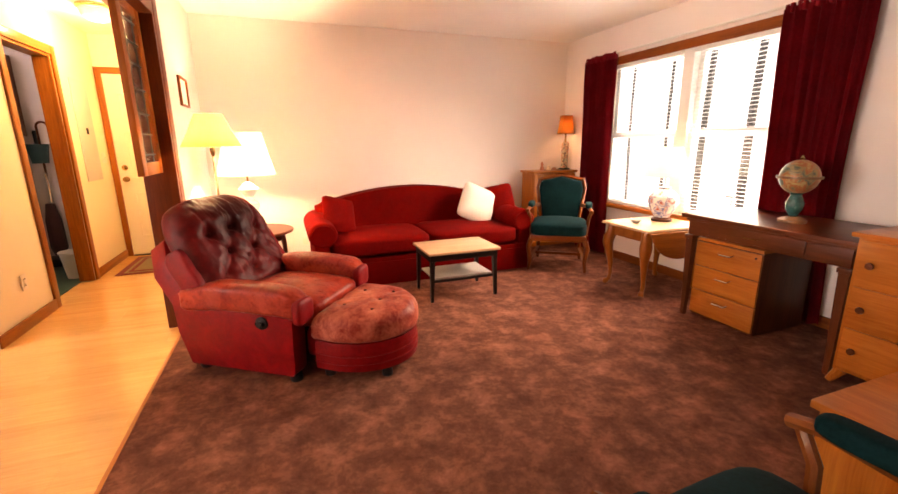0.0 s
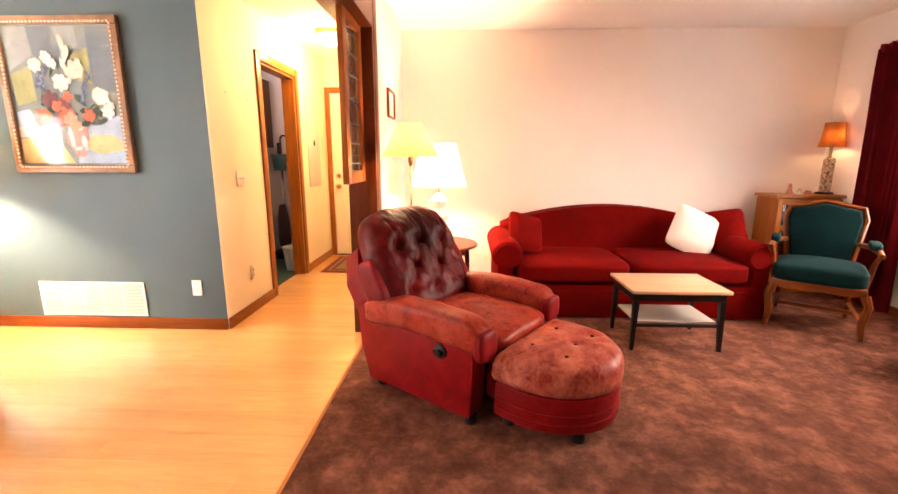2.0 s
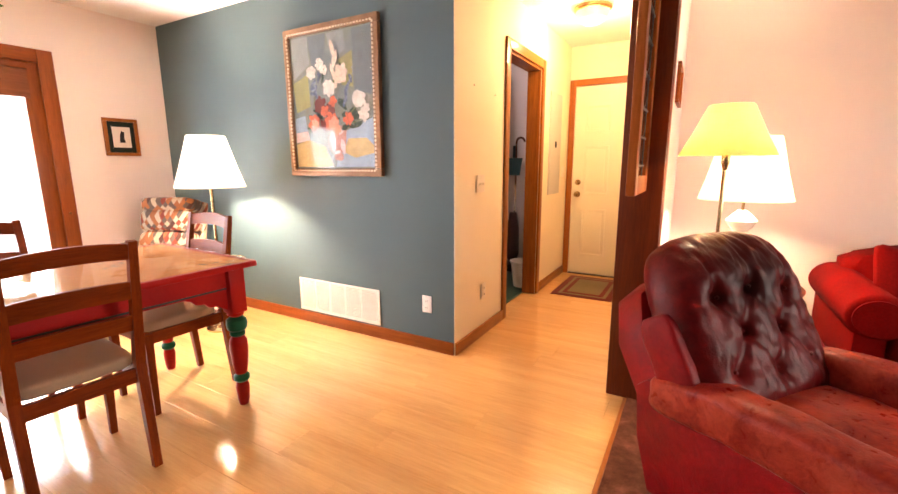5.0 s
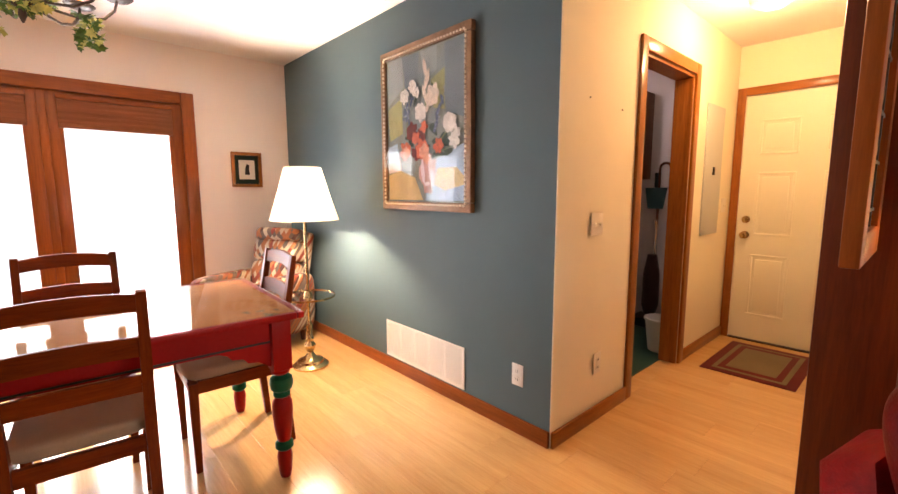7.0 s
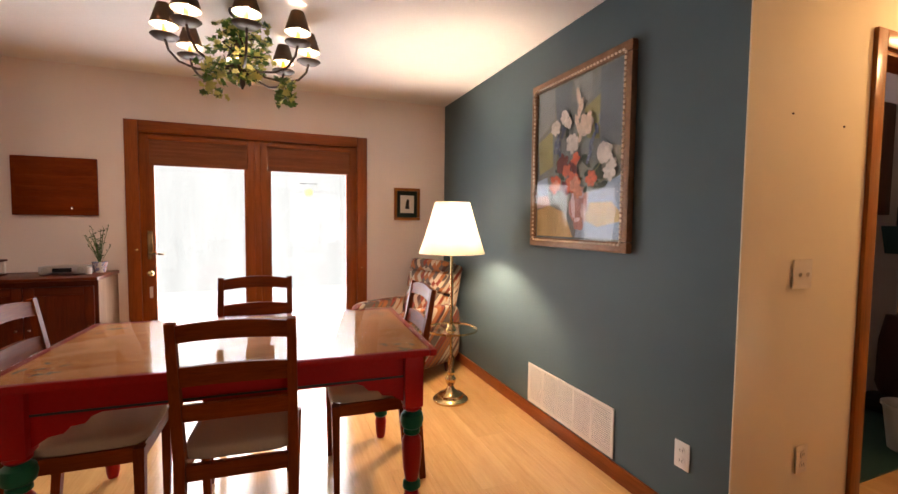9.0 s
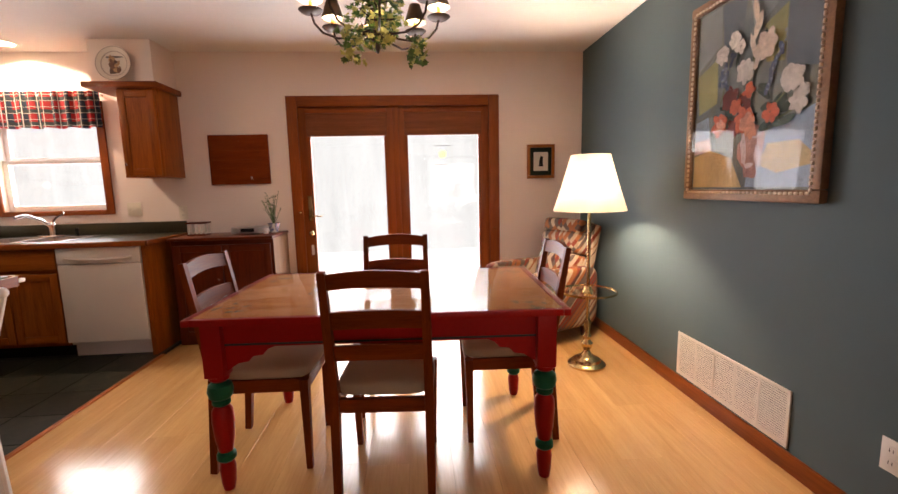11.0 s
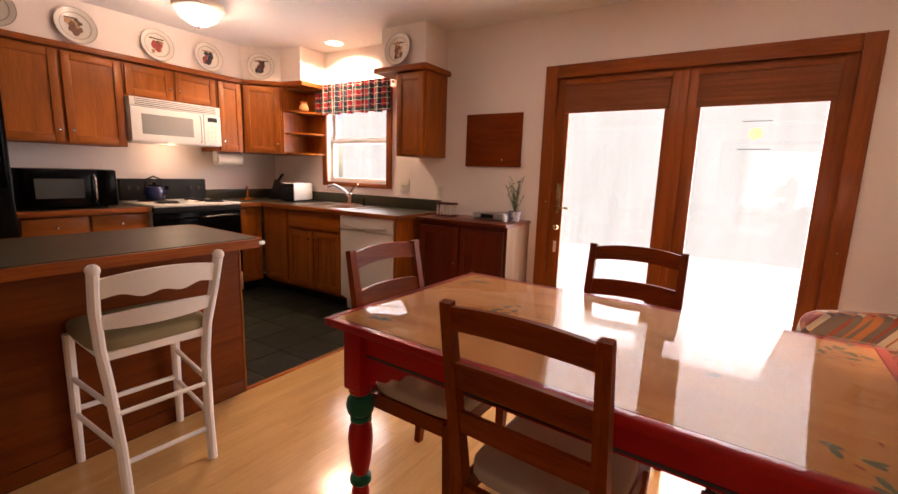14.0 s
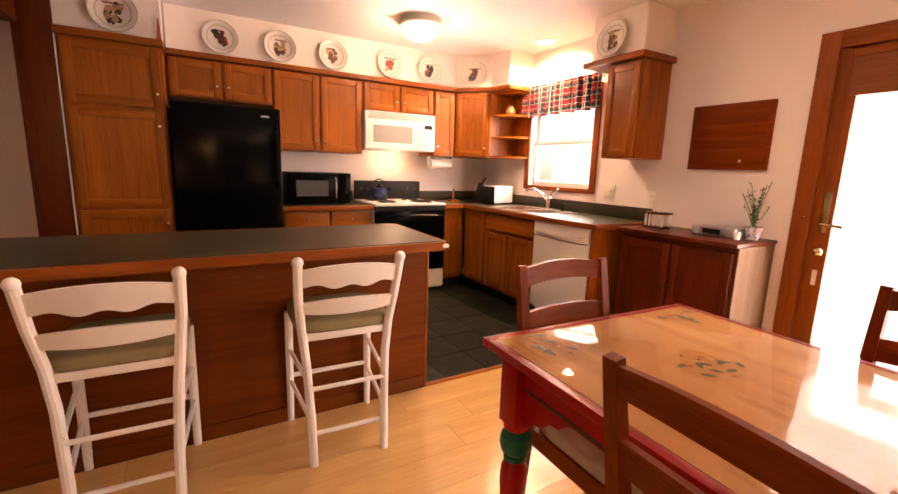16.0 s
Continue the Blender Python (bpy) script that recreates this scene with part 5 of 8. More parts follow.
for x, lab, h, r, col in ((4.77, "small reddish figurine on the cabinet", 0.10, 0.024, (0.42, 0.12, 0.06)), (4.86, "small pale ceramic ornament on the cabinet", 0.05, 0.032, (0.60, 0.45, 0.32)), (4.94, "small reddish dish on the cabinet", 0.035, 0.04, (0.36, 0.12, 0.08))):
    o = thing("figurine", lab, "ornament", pose(x, 1.20, 0.931), "ornaments on the cabinet")
    part("body", lathe(BM(), [(r, 0), (r * 1.1, h * 0.2), (r * 0.6, h * 0.55), (r * 0.75, h * 0.75), (r * 0.3, h)], 14), paint("ornament_glaze", col, 0.3, 0.25, 60), o)


def dropleaf_table():
    ob = thing("drop_leaf_table", "honey wood drop-leaf table with cabriole legs, leaf down, glare-pale top", "side table", pose(4.83, -0.565, 0))
    # white glare on the top is painted in by using a paler wood
    part("tabletop", bx(-0.36, 0.30, -0.27, 0.27, 0.555, 0.578, bev=0.008), PALEWOOD, ob)
    bm = BM()
    pts = [(-0.34, 0.0)] + [(-0.32 * math.cos(a), -0.23 * math.sin(a)) for a in (math.pi * k / 16 for k in range(1, 16))] + [(0.30, 0.0)]
    prism(bm, [(x, 0.552 + z) for x, z in pts], -0.295, -0.277, "Y", 0.004)
    part("leaf", bm, LEAFWOOD["X"], ob, "rounded hanging leaf")
    part("apron", bx(-0.30, 0.26, -0.21, 0.21, 0.46, 0.5545, bev=0.006), LEAFWOOD["X"], ob)
    for x in (-0.29, 0.25):
        for y in (-0.20, 0.20):
            sx, sy = (-1 if x < 0 else 1), (-1 if y < 0 else 1)
            part("leg", tube(BM(), [(x, y, 0.548), (x + sx * 0.004, y + sy * 0.004, 0.48), (x + sx * 0.022, y + sy * 0.020, 0.425), (x + sx * 0.026, y + sy * 0.022, 0.38), (x + sx * 0.014, y + sy * 0.010, 0.30), (x, y, 0.20), (x - sx * 0.006, y, 0.10), (x + sx * 0.004, y + sy * 0.004, 0.045), (x + sx * 0.026, y + sy * 0.018, 0.022), (x + sx * 0.034, y + sy * 0.024, 0.008)], [0.040, 0.044, 0.050, 0.046, 0.033, 0.024, 0.018, 0.018, 0.026, 0.024], 12), LEAFWOOD["Z"], ob, "curved cabriole leg")
    return ob


dropleaf_table()
vl = thing("table_lamp", "porcelain vase lamp with blue and red flowers, lit", "table lamp", pose(4.93, -0.52, 0.579))
part("base", lathe(BM(), [(0.085, 0), (0.085, 0.02), (0.06, 0.035)], 24), MAHOG["X"], vl)
part("body", lathe(BM(), [(0.06, 0.035), (0.10, 0.10), (0.125, 0.17), (0.12, 0.22), (0.07, 0.27), (0.05, 0.28), (0.055, 0.30)], 32), PORCELAIN, vl, "painted porcelain vase")
part("neck", tube(BM(), [(0, 0, 0.30), (0, 0, 0.42)], 0.008, 8), BRASS, vl)
part("bulb", sphere(BM(), (0, 0, 0.46), 0.018, 8), BULB, vl)
shade("shade", 0.20, 0.11, 0.39, 0.64, SHADE_W, vl)
bw = thing("bowl", "small pale glass dish on the drop-leaf table", "bowl", pose(4.66, -0.50, 0.579))
part("dish", lathe(BM(), [(0.02, 0), (0.04, 0.012), (0.05, 0.03), (0.045, 0.03), (0.035, 0.016)], 18), PORCELAINW, bw)


def writing_desk():
    ob = thing("desk", "dark mahogany writing desk with tapered legs", "desk", pose(4.82, -1.62, 0))
    part("desktop", bx(-0.33, 0.32, -0.56, 0.51, 0.735, 0.765, bev=0.006), MAHOG["Y"], ob)
    part("apron", bx(-0.29, 0.29, -0.52, 0.47, 0.615, 0.7345, bev=0.003), MAHOG["Y"], ob)
    dr = part("drawer", bx(-0.302, -0.289, -0.30, 0.30, 0.632, 0.725, bev=0.003), MAHOG["Y"], ob)
    part("handle", tube(BM(), [(-0.303, -0.05, 0.68), (-0.322, -0.045, 0.672), (-0.322, 0.045, 0.672), (-0.303, 0.05, 0.68)], 0.004, 6), BRASS, dr)
    for x0, x1, y0, y1 in ((-0.305, -0.291, -0.535, 0.485), (0.291, 0.305, -0.535, 0.485), (-0.2905, 0.2905, -0.535, -0.521), (-0.2905, 0.2905, 0.471, 0.485)):
        part("moulding", bx(x0, x1, y0, y1, 0.716, 0.7345, bev=0.005), MAHOG["Y"], ob)
    for x in (-0.27, 0.27):
        for y in (-0.50, 0.45):
            lg = part("leg", beam(BM(), (x, y, 0.004), (x, y, 0.585), 0.028, 0.028, 0.052, 0.052), MAHOG["Z"], ob, "square tapered leg")
            part("capital", bx(x - 0.034, x + 0.034, y - 0.034, y + 0.034, 0.5855, 0.6145, bev=0.005), MAHOG["Z"], lg)


writing_desk()


def drawer_pedestal():
    ob = thing("drawer_unit", "orange beech drawer pedestal with three drawers, side shade coloured in", "drawer unit", pose(4.575, -1.43, 0.02))
    # shade on the pedestal's side is put into the carcass colour, hence mahogany
    part("body", bx(0.018, 0.50, -0.235, 0.235, 0.0, 0.555, bev=0.004), MAHOG["Z"], ob, "carcass with side shade as dark brown colour")
    part("top", bx(0.0, 0.505, -0.24, 0.24, 0.556, 0.578, bev=0.004), MAPLE["X"], ob)
    for k in range(3):
        z0 = 0.02 + 0.178 * k
        dr = part("drawer", bx(0.0, 0.0175, -0.233, 0.233, z0, z0 + 0.172, bev=0.003), MAPLE["Y"], ob)
        part("handle", tube(BM(), [(0.0, -0.05, z0 + 0.125), (-0.022, -0.042, z0 + 0.115), (-0.022, 0.042, z0 + 0.115), (0.0, 0.05, z0 + 0.125)], 0.005, 8), CHROME, dr, "curved chrome handle")
    part("lock", xform(lathe(BM(), [(0.008, 0), (0.008, 0.004)], 10), pose(0.0, -0.20, 0.52, 0, -90, 0)), CHROME, ob)
    for x in (0.06, 0.44):
        for y in (-0.19, 0.19):
            part("caster", lathe(BM(), [(0.012, -0.014), (0.02, -0.01), (0.02, -0.001)], 10, (x, y, 0)), BLACK, ob)


drawer_pedestal()
gl = thing("globe", "antique style globe on a turned green stand", "globe", pose(4.80, -1.66, 0.766))
part("base", lathe(BM(), [(0.075, 0), (0.075, 0.015), (0.05, 0.03), (0.025, 0.04)], 24), GOLDFRAME, gl)
part("stand", lathe(BM(), [(0.025, 0.04), (0.045, 0.08), (0.05, 0.12), (0.03, 0.17), (0.045, 0.19)], 24), paint("green_marble", (0.02, 0.10, 0.09), 0.25, 0.5, 20, 0.02, big=20), gl, "green turned stem")
part("sphere", sphere(BM(), (0, 0, 0.28), 0.105, 14), GLOBE_M, gl, "blotched map globe")
part("horizon_ring", lathe(BM(), [(0.108, 0.272), (0.118, 0.272), (0.118, 0.286), (0.108, 0.286), (0.108, 0.272)], 32, caps=False), GOLDFRAME, gl)
part("finial", lathe(BM(), [(0.008, 0.385), (0.012, 0.395), (0.004, 0.41)], 10), BRASS, gl)
jr = thing("glass_jar", "small clear glass jar on the desk", "jar", pose(4.84, -1.20, 0.766))
part("jar", lathe(BM(), [(0.035, 0), (0.038, 0.08), (0.03, 0.10), (0.026, 0.10), (0.034, 0.08), (0.031, 0.006)], 18), SOLIDGLASS, jr)
part("lid", lathe(BM(), [(0.031, 0.101), (0.031, 0.115), (0.006, 0.118)], 16), CHROME, jr)


def chest():
    ob = thing("chest_of_drawers", "honey pine chest of drawers with small dark knobs", "chest of drawers", pose(4.45, -2.62, 0))
    part("body", bx(0.015, 0.52, -0.44, 0.44, 0.09, 0.80, bev=0.006), MAPLE["Z"], ob)
    part("top", bx(-0.015, 0.53, -0.46, 0.46, 0.801, 0.826, bev=0.006), MAPLE["Y"], ob)
    for k, (z0, z1) in enumerate(((0.115, 0.33), (0.34, 0.55), (0.56, 0.785))):
        dr = part("drawer", bx(0.0, 0.0145, -0.42, 0.42, z0, z1, bev=0.004), MAPLE["Y"], ob)
        for y in (0.36, -0.36):
            part("knob", xform(lathe(BM(), [(0.008, 0), (0.008, 0.012), (0.018, 0.018), (0.016, 0.028), (0.002, 0.03)], 12), pose(0.0, y, (z0 + z1) / 2, 0, -90, 0)), MAHOG["X"], dr, "dark turned knob")
    for y in (-0.41, 0.41):
        for x in (0.04, 0.48):
            part("foot", tube(BM(), [(x, y, 0.09), (x - 0.01, y + (0.02 if y > 0 else -0.02), 0.05), (x - 0.03, y + (0.035 if y > 0 else -0.035), 0.016)], 0.03, 8, 0.016), MAPLE["Z"], ob)
    bxo = thing("tissue_box", "pale printed box on the chest", "box", pose(4.60, -2.40, 0.827))
    part("carton", bx(-0.05, 0.05, -0.08, 0.08, 0, 0.09, bev=0.003), paint("pale_carton", (0.55, 0.60, 0.62), 0.6, 0.4, 20, 0.02, big=14), bxo)


chest()
lc = thing("blanket_chest", "low honey wood chest with a plain lid", "chest", pose(3.68, -3.02, 0))
part("body", bx(-0.29, 0.29, -0.35, 0.33, 0.004, 0.42, bev=0.006), MAPLE["Z"], lc)
part("lid", bx(-0.31, 0.31, -0.37, 0.35, 0.421, 0.45, bev=0.006), MAPLE["Y"], lc)
cb = thing("cable", "white power cable looped on the carpet by the desk", "cable", pose(4.95, -1.95, 0.008))
part("cord", tube(BM(), [(0.24, 0.12, 0.30), (0.18, 0.10, 0.16), (0.0, 0.0, 0.02), (-0.12, -0.06, 0.002), (-0.06, -0.16, 0.002), (0.08, -0.14, 0.002), (0.2, -0.05, 0.01)], 0.005, 6), WHITEPLASTIC, cb)
o1 = thing("wall_outlet", "white round outlet cover low on the wall", "outlet", pose(1.988, YL - 0.001, 0.25))
part("cover", xform(lathe(BM(), [(0.04, 0), (0.04, 0.006), (0.015, 0.01), (0.002, 0.01)], 20), pose(0, 0, 0, 90)), IVORY, o1)
fv = thing("floor_vent", "white slotted vent low on the living room wall", "vent", pose(1.68, YL - 0.001, 0.16))
part("frame", bx(-0.13, 0.13, -0.008, 0, -0.06, 0.06, bev=0.002), WHITEMETAL, fv)
for k in range(7):
    part("slat", bx(-0.11, 0.11, -0.013, -0.0085, -0.045 + 0.014 * k, -0.038 + 0.014 * k), WHITEMETAL, fv)

# ---- hall ----
hm = thing("door_mat", "bordered dark red and olive mat before the front door", "mat", pose(0.42, 2.06, 0))
MATRED, MATTAN = paint("mat_red", (0.12, 0.011, 0.012), 0.95, 0.2, 200, 0.6), paint("mat_olive", (0.16, 0.12, 0.06), 0.95, 0.2, 200, 0.6)
part("backing", bx(-0.28, 0.28, -0.40, 0.40, 0.001, 0.006, bev=0.002), MATRED, hm)
for k, (a, b_, mt) in enumerate(((0.22, 0.34, MATTAN), (0.19, 0.31, MATRED), (0.15, 0.26, MATTAN))):
    part("border" if k < 2 else "field", bx(-a, a, -b_, b_, 0.006, 0.008 + 0.0015 * k, bev=0.001), mt, hm)
ep = thing("electric_panel", "grey metal breaker panel set in the hall wall", "electric panel", pose(0.0, 2.08, 1.42))
part("door", bx(0.001, 0.012, -0.19, 0.19, -0.49, 0.49, bev=0.003), PANELGREY, ep)
part("latch", bx(0.0125, 0.02, -0.02, 0.02, -0.03, 0.03, bev=0.003), BLACK, ep, "black latch")


def plate(name, label, m, toggles, mat):
    """Switch or outlet plate; local y is out of the wall."""
    ob = thing(name, label, "switch" if toggles == "switch" else "outlet", m)
    wd = 0.036 if name == "wall_outlet" else 0.058
    part("cover", bx(-wd, wd, -0.006, 0, -0.058, 0.058, bev=0.003), mat, ob)
    if name == "wall_outlet":
        for z in (-0.022, 0.022):
            so = part("socket", xform(lathe(BM(), [(0.017, 0), (0.017, 0.003), (0.002, 0.0031)], 16), pose(0, -0.006, z, 90)), mat, ob)
            for x in (-0.006, 0.006):
                part("slot", bx(x - 0.001, x + 0.001, -0.0100, -0.009, z - 0.006, z + 0.006), BLACK, so)
    else:
        for x in (-0.023, 0.023):
            part("toggle", xform(bx(-0.0045, 0.0045, -0.011, 0, -0.008, 0.008, bev=0.002), pose(x, -0.006, 0.0, 20)), mat, ob)


plate("light_switch", "ivory double light switch on the hall wall", pose(0.0065, 0.36, 1.10, 0, 0, 90), "switch", IVORY)
plate("light_switch", "ivory light switch beside the front door", pose(0.0005, 2.42, 1.15, 0, 0, 90), "switch", IVORY)
plate("wall_outlet", "ivory outlet low on the hall wall", pose(0.0065, 0.42, 0.33, 0, 0, 90), "", IVORY)
plate("wall_outlet", "white outlet on the blue wall", pose(-0.203, -0.0005, 0.318), "", WHITEPLASTIC)
plate("light_switch", "white double switch above the counter", pose(XW, -4.03, 1.12, 0, 0, 90), "switch", IVORY)
plate("wall_outlet", "white outlet above the buffet", pose(XW, -3.62, 1.08, 0, 0, 90), "", IVORY)
for y, z in ((0.25, 1.72), (0.58, 1.70)):
    nl = thing("nail", "small nail sticking out of the hall wall", "nail", pose(0.0066, y, z))
    part("head", sphere(BM(), (0.003, 0, 0), 0.004, 5), BRONZE, nl)
hl = thing("ceiling_light", "round opal hall ceiling light, lit", "ceiling light", pose(0.45, 1.45, 2.44))
part("rim", lathe(BM(), [(0.13, -0.03), (0.145, -0.02), (0.145, -0.001)], 28), BRASS, hl)
part("diffuser", lathe(BM(), [(0.005, -0.125), (0.06, -0.12), (0.11, -0.09), (0.13, -0.035)], 28, caps=False), OPAL, hl, "opal glass bowl")

# utility room things in view through the doorway
wh = thing("water_heater", "tall white cylindrical tank in the utility room", "water heater", pose(-0.87, 2.30, 0))
part("tank", lathe(BM(), [(0.20, 0.01), (0.21, 0.05), (0.21, 1.28), (0.19, 1.33), (0.05, 1.35)], 32), WHITEMETAL, wh)
cbm = thing("utility_cupboard", "dark brown wooden wall cupboard", "cupboard", pose(-0.90, 2.585, 1.38))
part("body", bx(-0.22, 0.22, -0.26, 0, 0, 0.80, bev=0.006), MAHOG["Z"], cbm)
part("door", bx(-0.215, 0.215, -0.28, -0.262, 0.01, 0.79, bev=0.005), MAHOG["Z"], cbm)
bk = thing("waste_bin", "white plastic waste bin on the utility floor", "bin", pose(-0.20, 1.80, 0))
bm = lathe(BM(), [(0.085, 0.0), (0.115, 0.245), (0.125, 0.25), (0.125, 0.265), (0.112, 0.265), (0.10, 0.24), (0.075, 0.02)], 28)
part("bucket", bm, WHITEPLASTIC, bk)
cane = thing("walking_cane", "brown crook-handled cane hung on the wall", "cane", pose(-0.585, 2.56, 0.62))
part("shaft", tube(BM(), [(0.0, 0, 0), (0, 0, 0.86)] + [(0.05 - 0.05 * math.cos(radians(a)), 0, 0.86 + 0.05 * math.sin(radians(a))) for a in (30, 60, 90, 120, 150, 180)], 0.012, 8), MAHOG["Z"], cane)
dp = thing("dustpan", "teal plastic dustpan hung on the wall", "dustpan", pose(-0.60, 2.57, 1.10))
part("pan", prism(BM(), [(-0.07, 0.0), (0.07, 0.0), (0.10, 0.2), (-0.10, 0.2)], -0.05, -0.02, "Y", 0.008), paint("teal_plastic", (0.012, 0.05, 0.055), 0.5), dp)
part("handle", bx(-0.015, 0.015, -0.05, -0.03, 0.2, 0.34, bev=0.006), BLACK, dp)
vc = thing("upright_vacuum", "dark upright vacuum cleaner standing by the wall", "vacuum cleaner", pose(-0.545, 2.40, 0))
part("head", bx(-0.13, 0.13, -0.16, 0.10, 0.01, 0.10, bev=0.03), BLACK, vc)
part("bag", lathe(BM(), [(0.05, 0.12), (0.075, 0.2), (0.07, 0.5), (0.04, 0.68)], 16), paint("dark_red_bag", (0.05, 0.010, 0.008), 0.6), vc)
part("handle", tube(BM(), [(0, 0.02, 0.10), (0, 0.06, 0.9), (0, 0.03, 1.0)], 0.013, 8), CHROME, vc)

# ---- dining area ----
TABLE = pose(-1.088, -1.703, 0, 0, 0, -2.8)


def dining_table():
    hx, hy = 0.462, 0.758
    ob = thing("dining_table", "pine farmhouse table painted red with green ringed legs", "dining table", TABLE)
    part("tabletop", bx(-hx + 0.03, hx - 0.03, -hy + 0.03, hy - 0.03, 0.737, 0.7625, bev=0.003), TABLETOP, ob, "honey pine top")
    for x0, x1, y0, y1 in ((-hx, hx, -hy, -hy + 0.0295), (-hx, hx, hy - 0.0295, hy), (-hx, -hx + 0.0295, -hy + 0.03, hy - 0.03), (hx - 0.0295, hx, -hy + 0.03, hy - 0.03)):
        part("top_edge", bx(x0, x1, y0, y1, 0.735, 0.763, bev=0.006), REDPAINT, ob, "red painted rim")
    ix, iy = hx - 0.085, hy - 0.085
    for s in (-1, 1):
        part("apron", bx(-ix + 0.04, ix - 0.04, s * iy - 0.011, s * iy + 0.011, 0.625, 0.7345), REDPAINT, ob)
        part("apron", bx(s * ix - 0.011, s * ix + 0.011, -iy + 0.04, iy - 0.04, 0.625, 0.7345), REDPAINT, ob)
        part("stripe", bx(-ix + 0.04, ix - 0.04, s * (iy + 0.0125) - 0.0015, s * (iy + 0.0125) + 0.0015, 0.632, 0.640), DARKLINE, ob, "dark painted stripe")
        part("stripe", bx(s * (ix + 0.0125) - 0.0015, s * (ix + 0.0125) + 0.0015, -iy + 0.04, iy - 0.04, 0.632, 0.640), DARKLINE, ob)
    br = [(0, 0), (0.20, 0), (0.17, -0.012), (0.15, -0.035), (0.11, -0.040), (0.09, -0.062), (0.05, -0.068), (0.0, -0.10)]
    for sx in (-1, 1):
        for sy in (-1, 1):
            bm = BM()
            prism(bm, [(sx * (ix - 0.04) - sx * u, 0.6245 + v) for u, v in br], sy * iy - 0.009, sy * iy + 0.009, "Y")
            part("bracket", bm, REDPAINT, ob, "scrolled corner bracket")
            bm = BM()
            prism(bm, [(sy * (iy - 0.04) - sy * u, 0.6245 + v) for u, v in br], sx * ix - 0.009, sx * ix + 0.009, "X")
            part("bracket", bm, REDPAINT, ob)
            x, y = sx * ix, sy * iy
            lg = part("leg", bx(x - 0.04, x + 0.04, y - 0.04, y + 0.04, 0.505, 0.7345, bev=0.004), REDPAINT, ob, "turned red leg with green rings")
            part("collar", lathe(BM(), [(0.040, 0.504), (0.040, 0.492), (0.030, 0.482)], 20, (x, y, 0)), REDPAINT, lg)
            part("ring", lathe(BM(), [(0.028, 0.481), (0.046, 0.465), (0.051, 0.44), (0.045, 0.415), (0.03, 0.402), (0.036, 0.396), (0.036, 0.384), (0.028, 0.378)], 24, (x, y, 0)), GREENPAINT, lg, "green painted ball")
            part("shaft", lathe(BM(), [(0.028, 0.377), (0.041, 0.355), (0.044, 0.31), (0.038, 0.23), (0.028, 0.175)], 24, (x, y, 0)), REDPAINT, lg)
            part("ring", lathe(BM(), [(0.027, 0.174), (0.038, 0.162), (0.039, 0.142), (0.027, 0.13)], 24, (x, y, 0)), GREENPAINT, lg)
            part("foot", lathe(BM(), [(0.027, 0.129), (0.033, 0.10), (0.028, 0.03), (0.022, 0.001)], 24, (x, y, 0)), REDPAINT, lg)
    # painted sprays of leaves and flowers at the corners and in the middle
    random.seed(4)
    for gx, gy in ((-hx + 0.14, -hy + 0.13), (hx - 0.14, -hy + 0.13), (-hx + 0.14, hy - 0.13), (hx - 0.14, hy - 0.13), (0.0, -hy + 0.42), (0, hy - 0.42)):
        for mt, n, r in ((SPRAYGREEN, 9, 0.020), (REDPAINT, 5, 0.010), (TABLEYEL, 4, 0.009)):
            bm = BM()
            for k in range(n):
                a, d = random.uniform(0, 6.28), random.uniform(0.01, 0.085)
                px, py, rot = gx + d * 1.4 * math.cos(a), gy + d * 0.9 * math.sin(a), random.uniform(0, 6.28)
                vs = [bm.verts.new((px + r * math.cos(q) * math.cos(rot) - r * 0.42 * math.sin(q) * math.sin(rot), py + r * math.cos(q) * math.sin(rot) + r * 0.42 * math.sin(q) * math.cos(rot), 0.7632 + 0.00005 * k)) for q in (2 * math.pi * j / 8 for j in range(8))]
                bm.faces.new(vs)
            part("painted_spray", bm, mt, ob, smooth=0)
    gs = thing("glass_sheet", "clear glass sheet lying on the dining table", "glass sheet", TABLE @ pose(0, 0, 0.7655))
    g = part("sheet", bx(-hx + 0.006, hx - 0.006, -hy + 0.006, hy - 0.006, 0, 0.006, bev=0.0015), TABLEGLASS, gs)
    g.visible_shadow = False


SPRAYGREEN = paint("faded_green_paint", (0.085, 0.085, 0.032), 0.5, 0.3)
TABLEYEL = paint("yellow_table_paint", (0.55, 0.36, 0.06), 0.4)
dining_table()


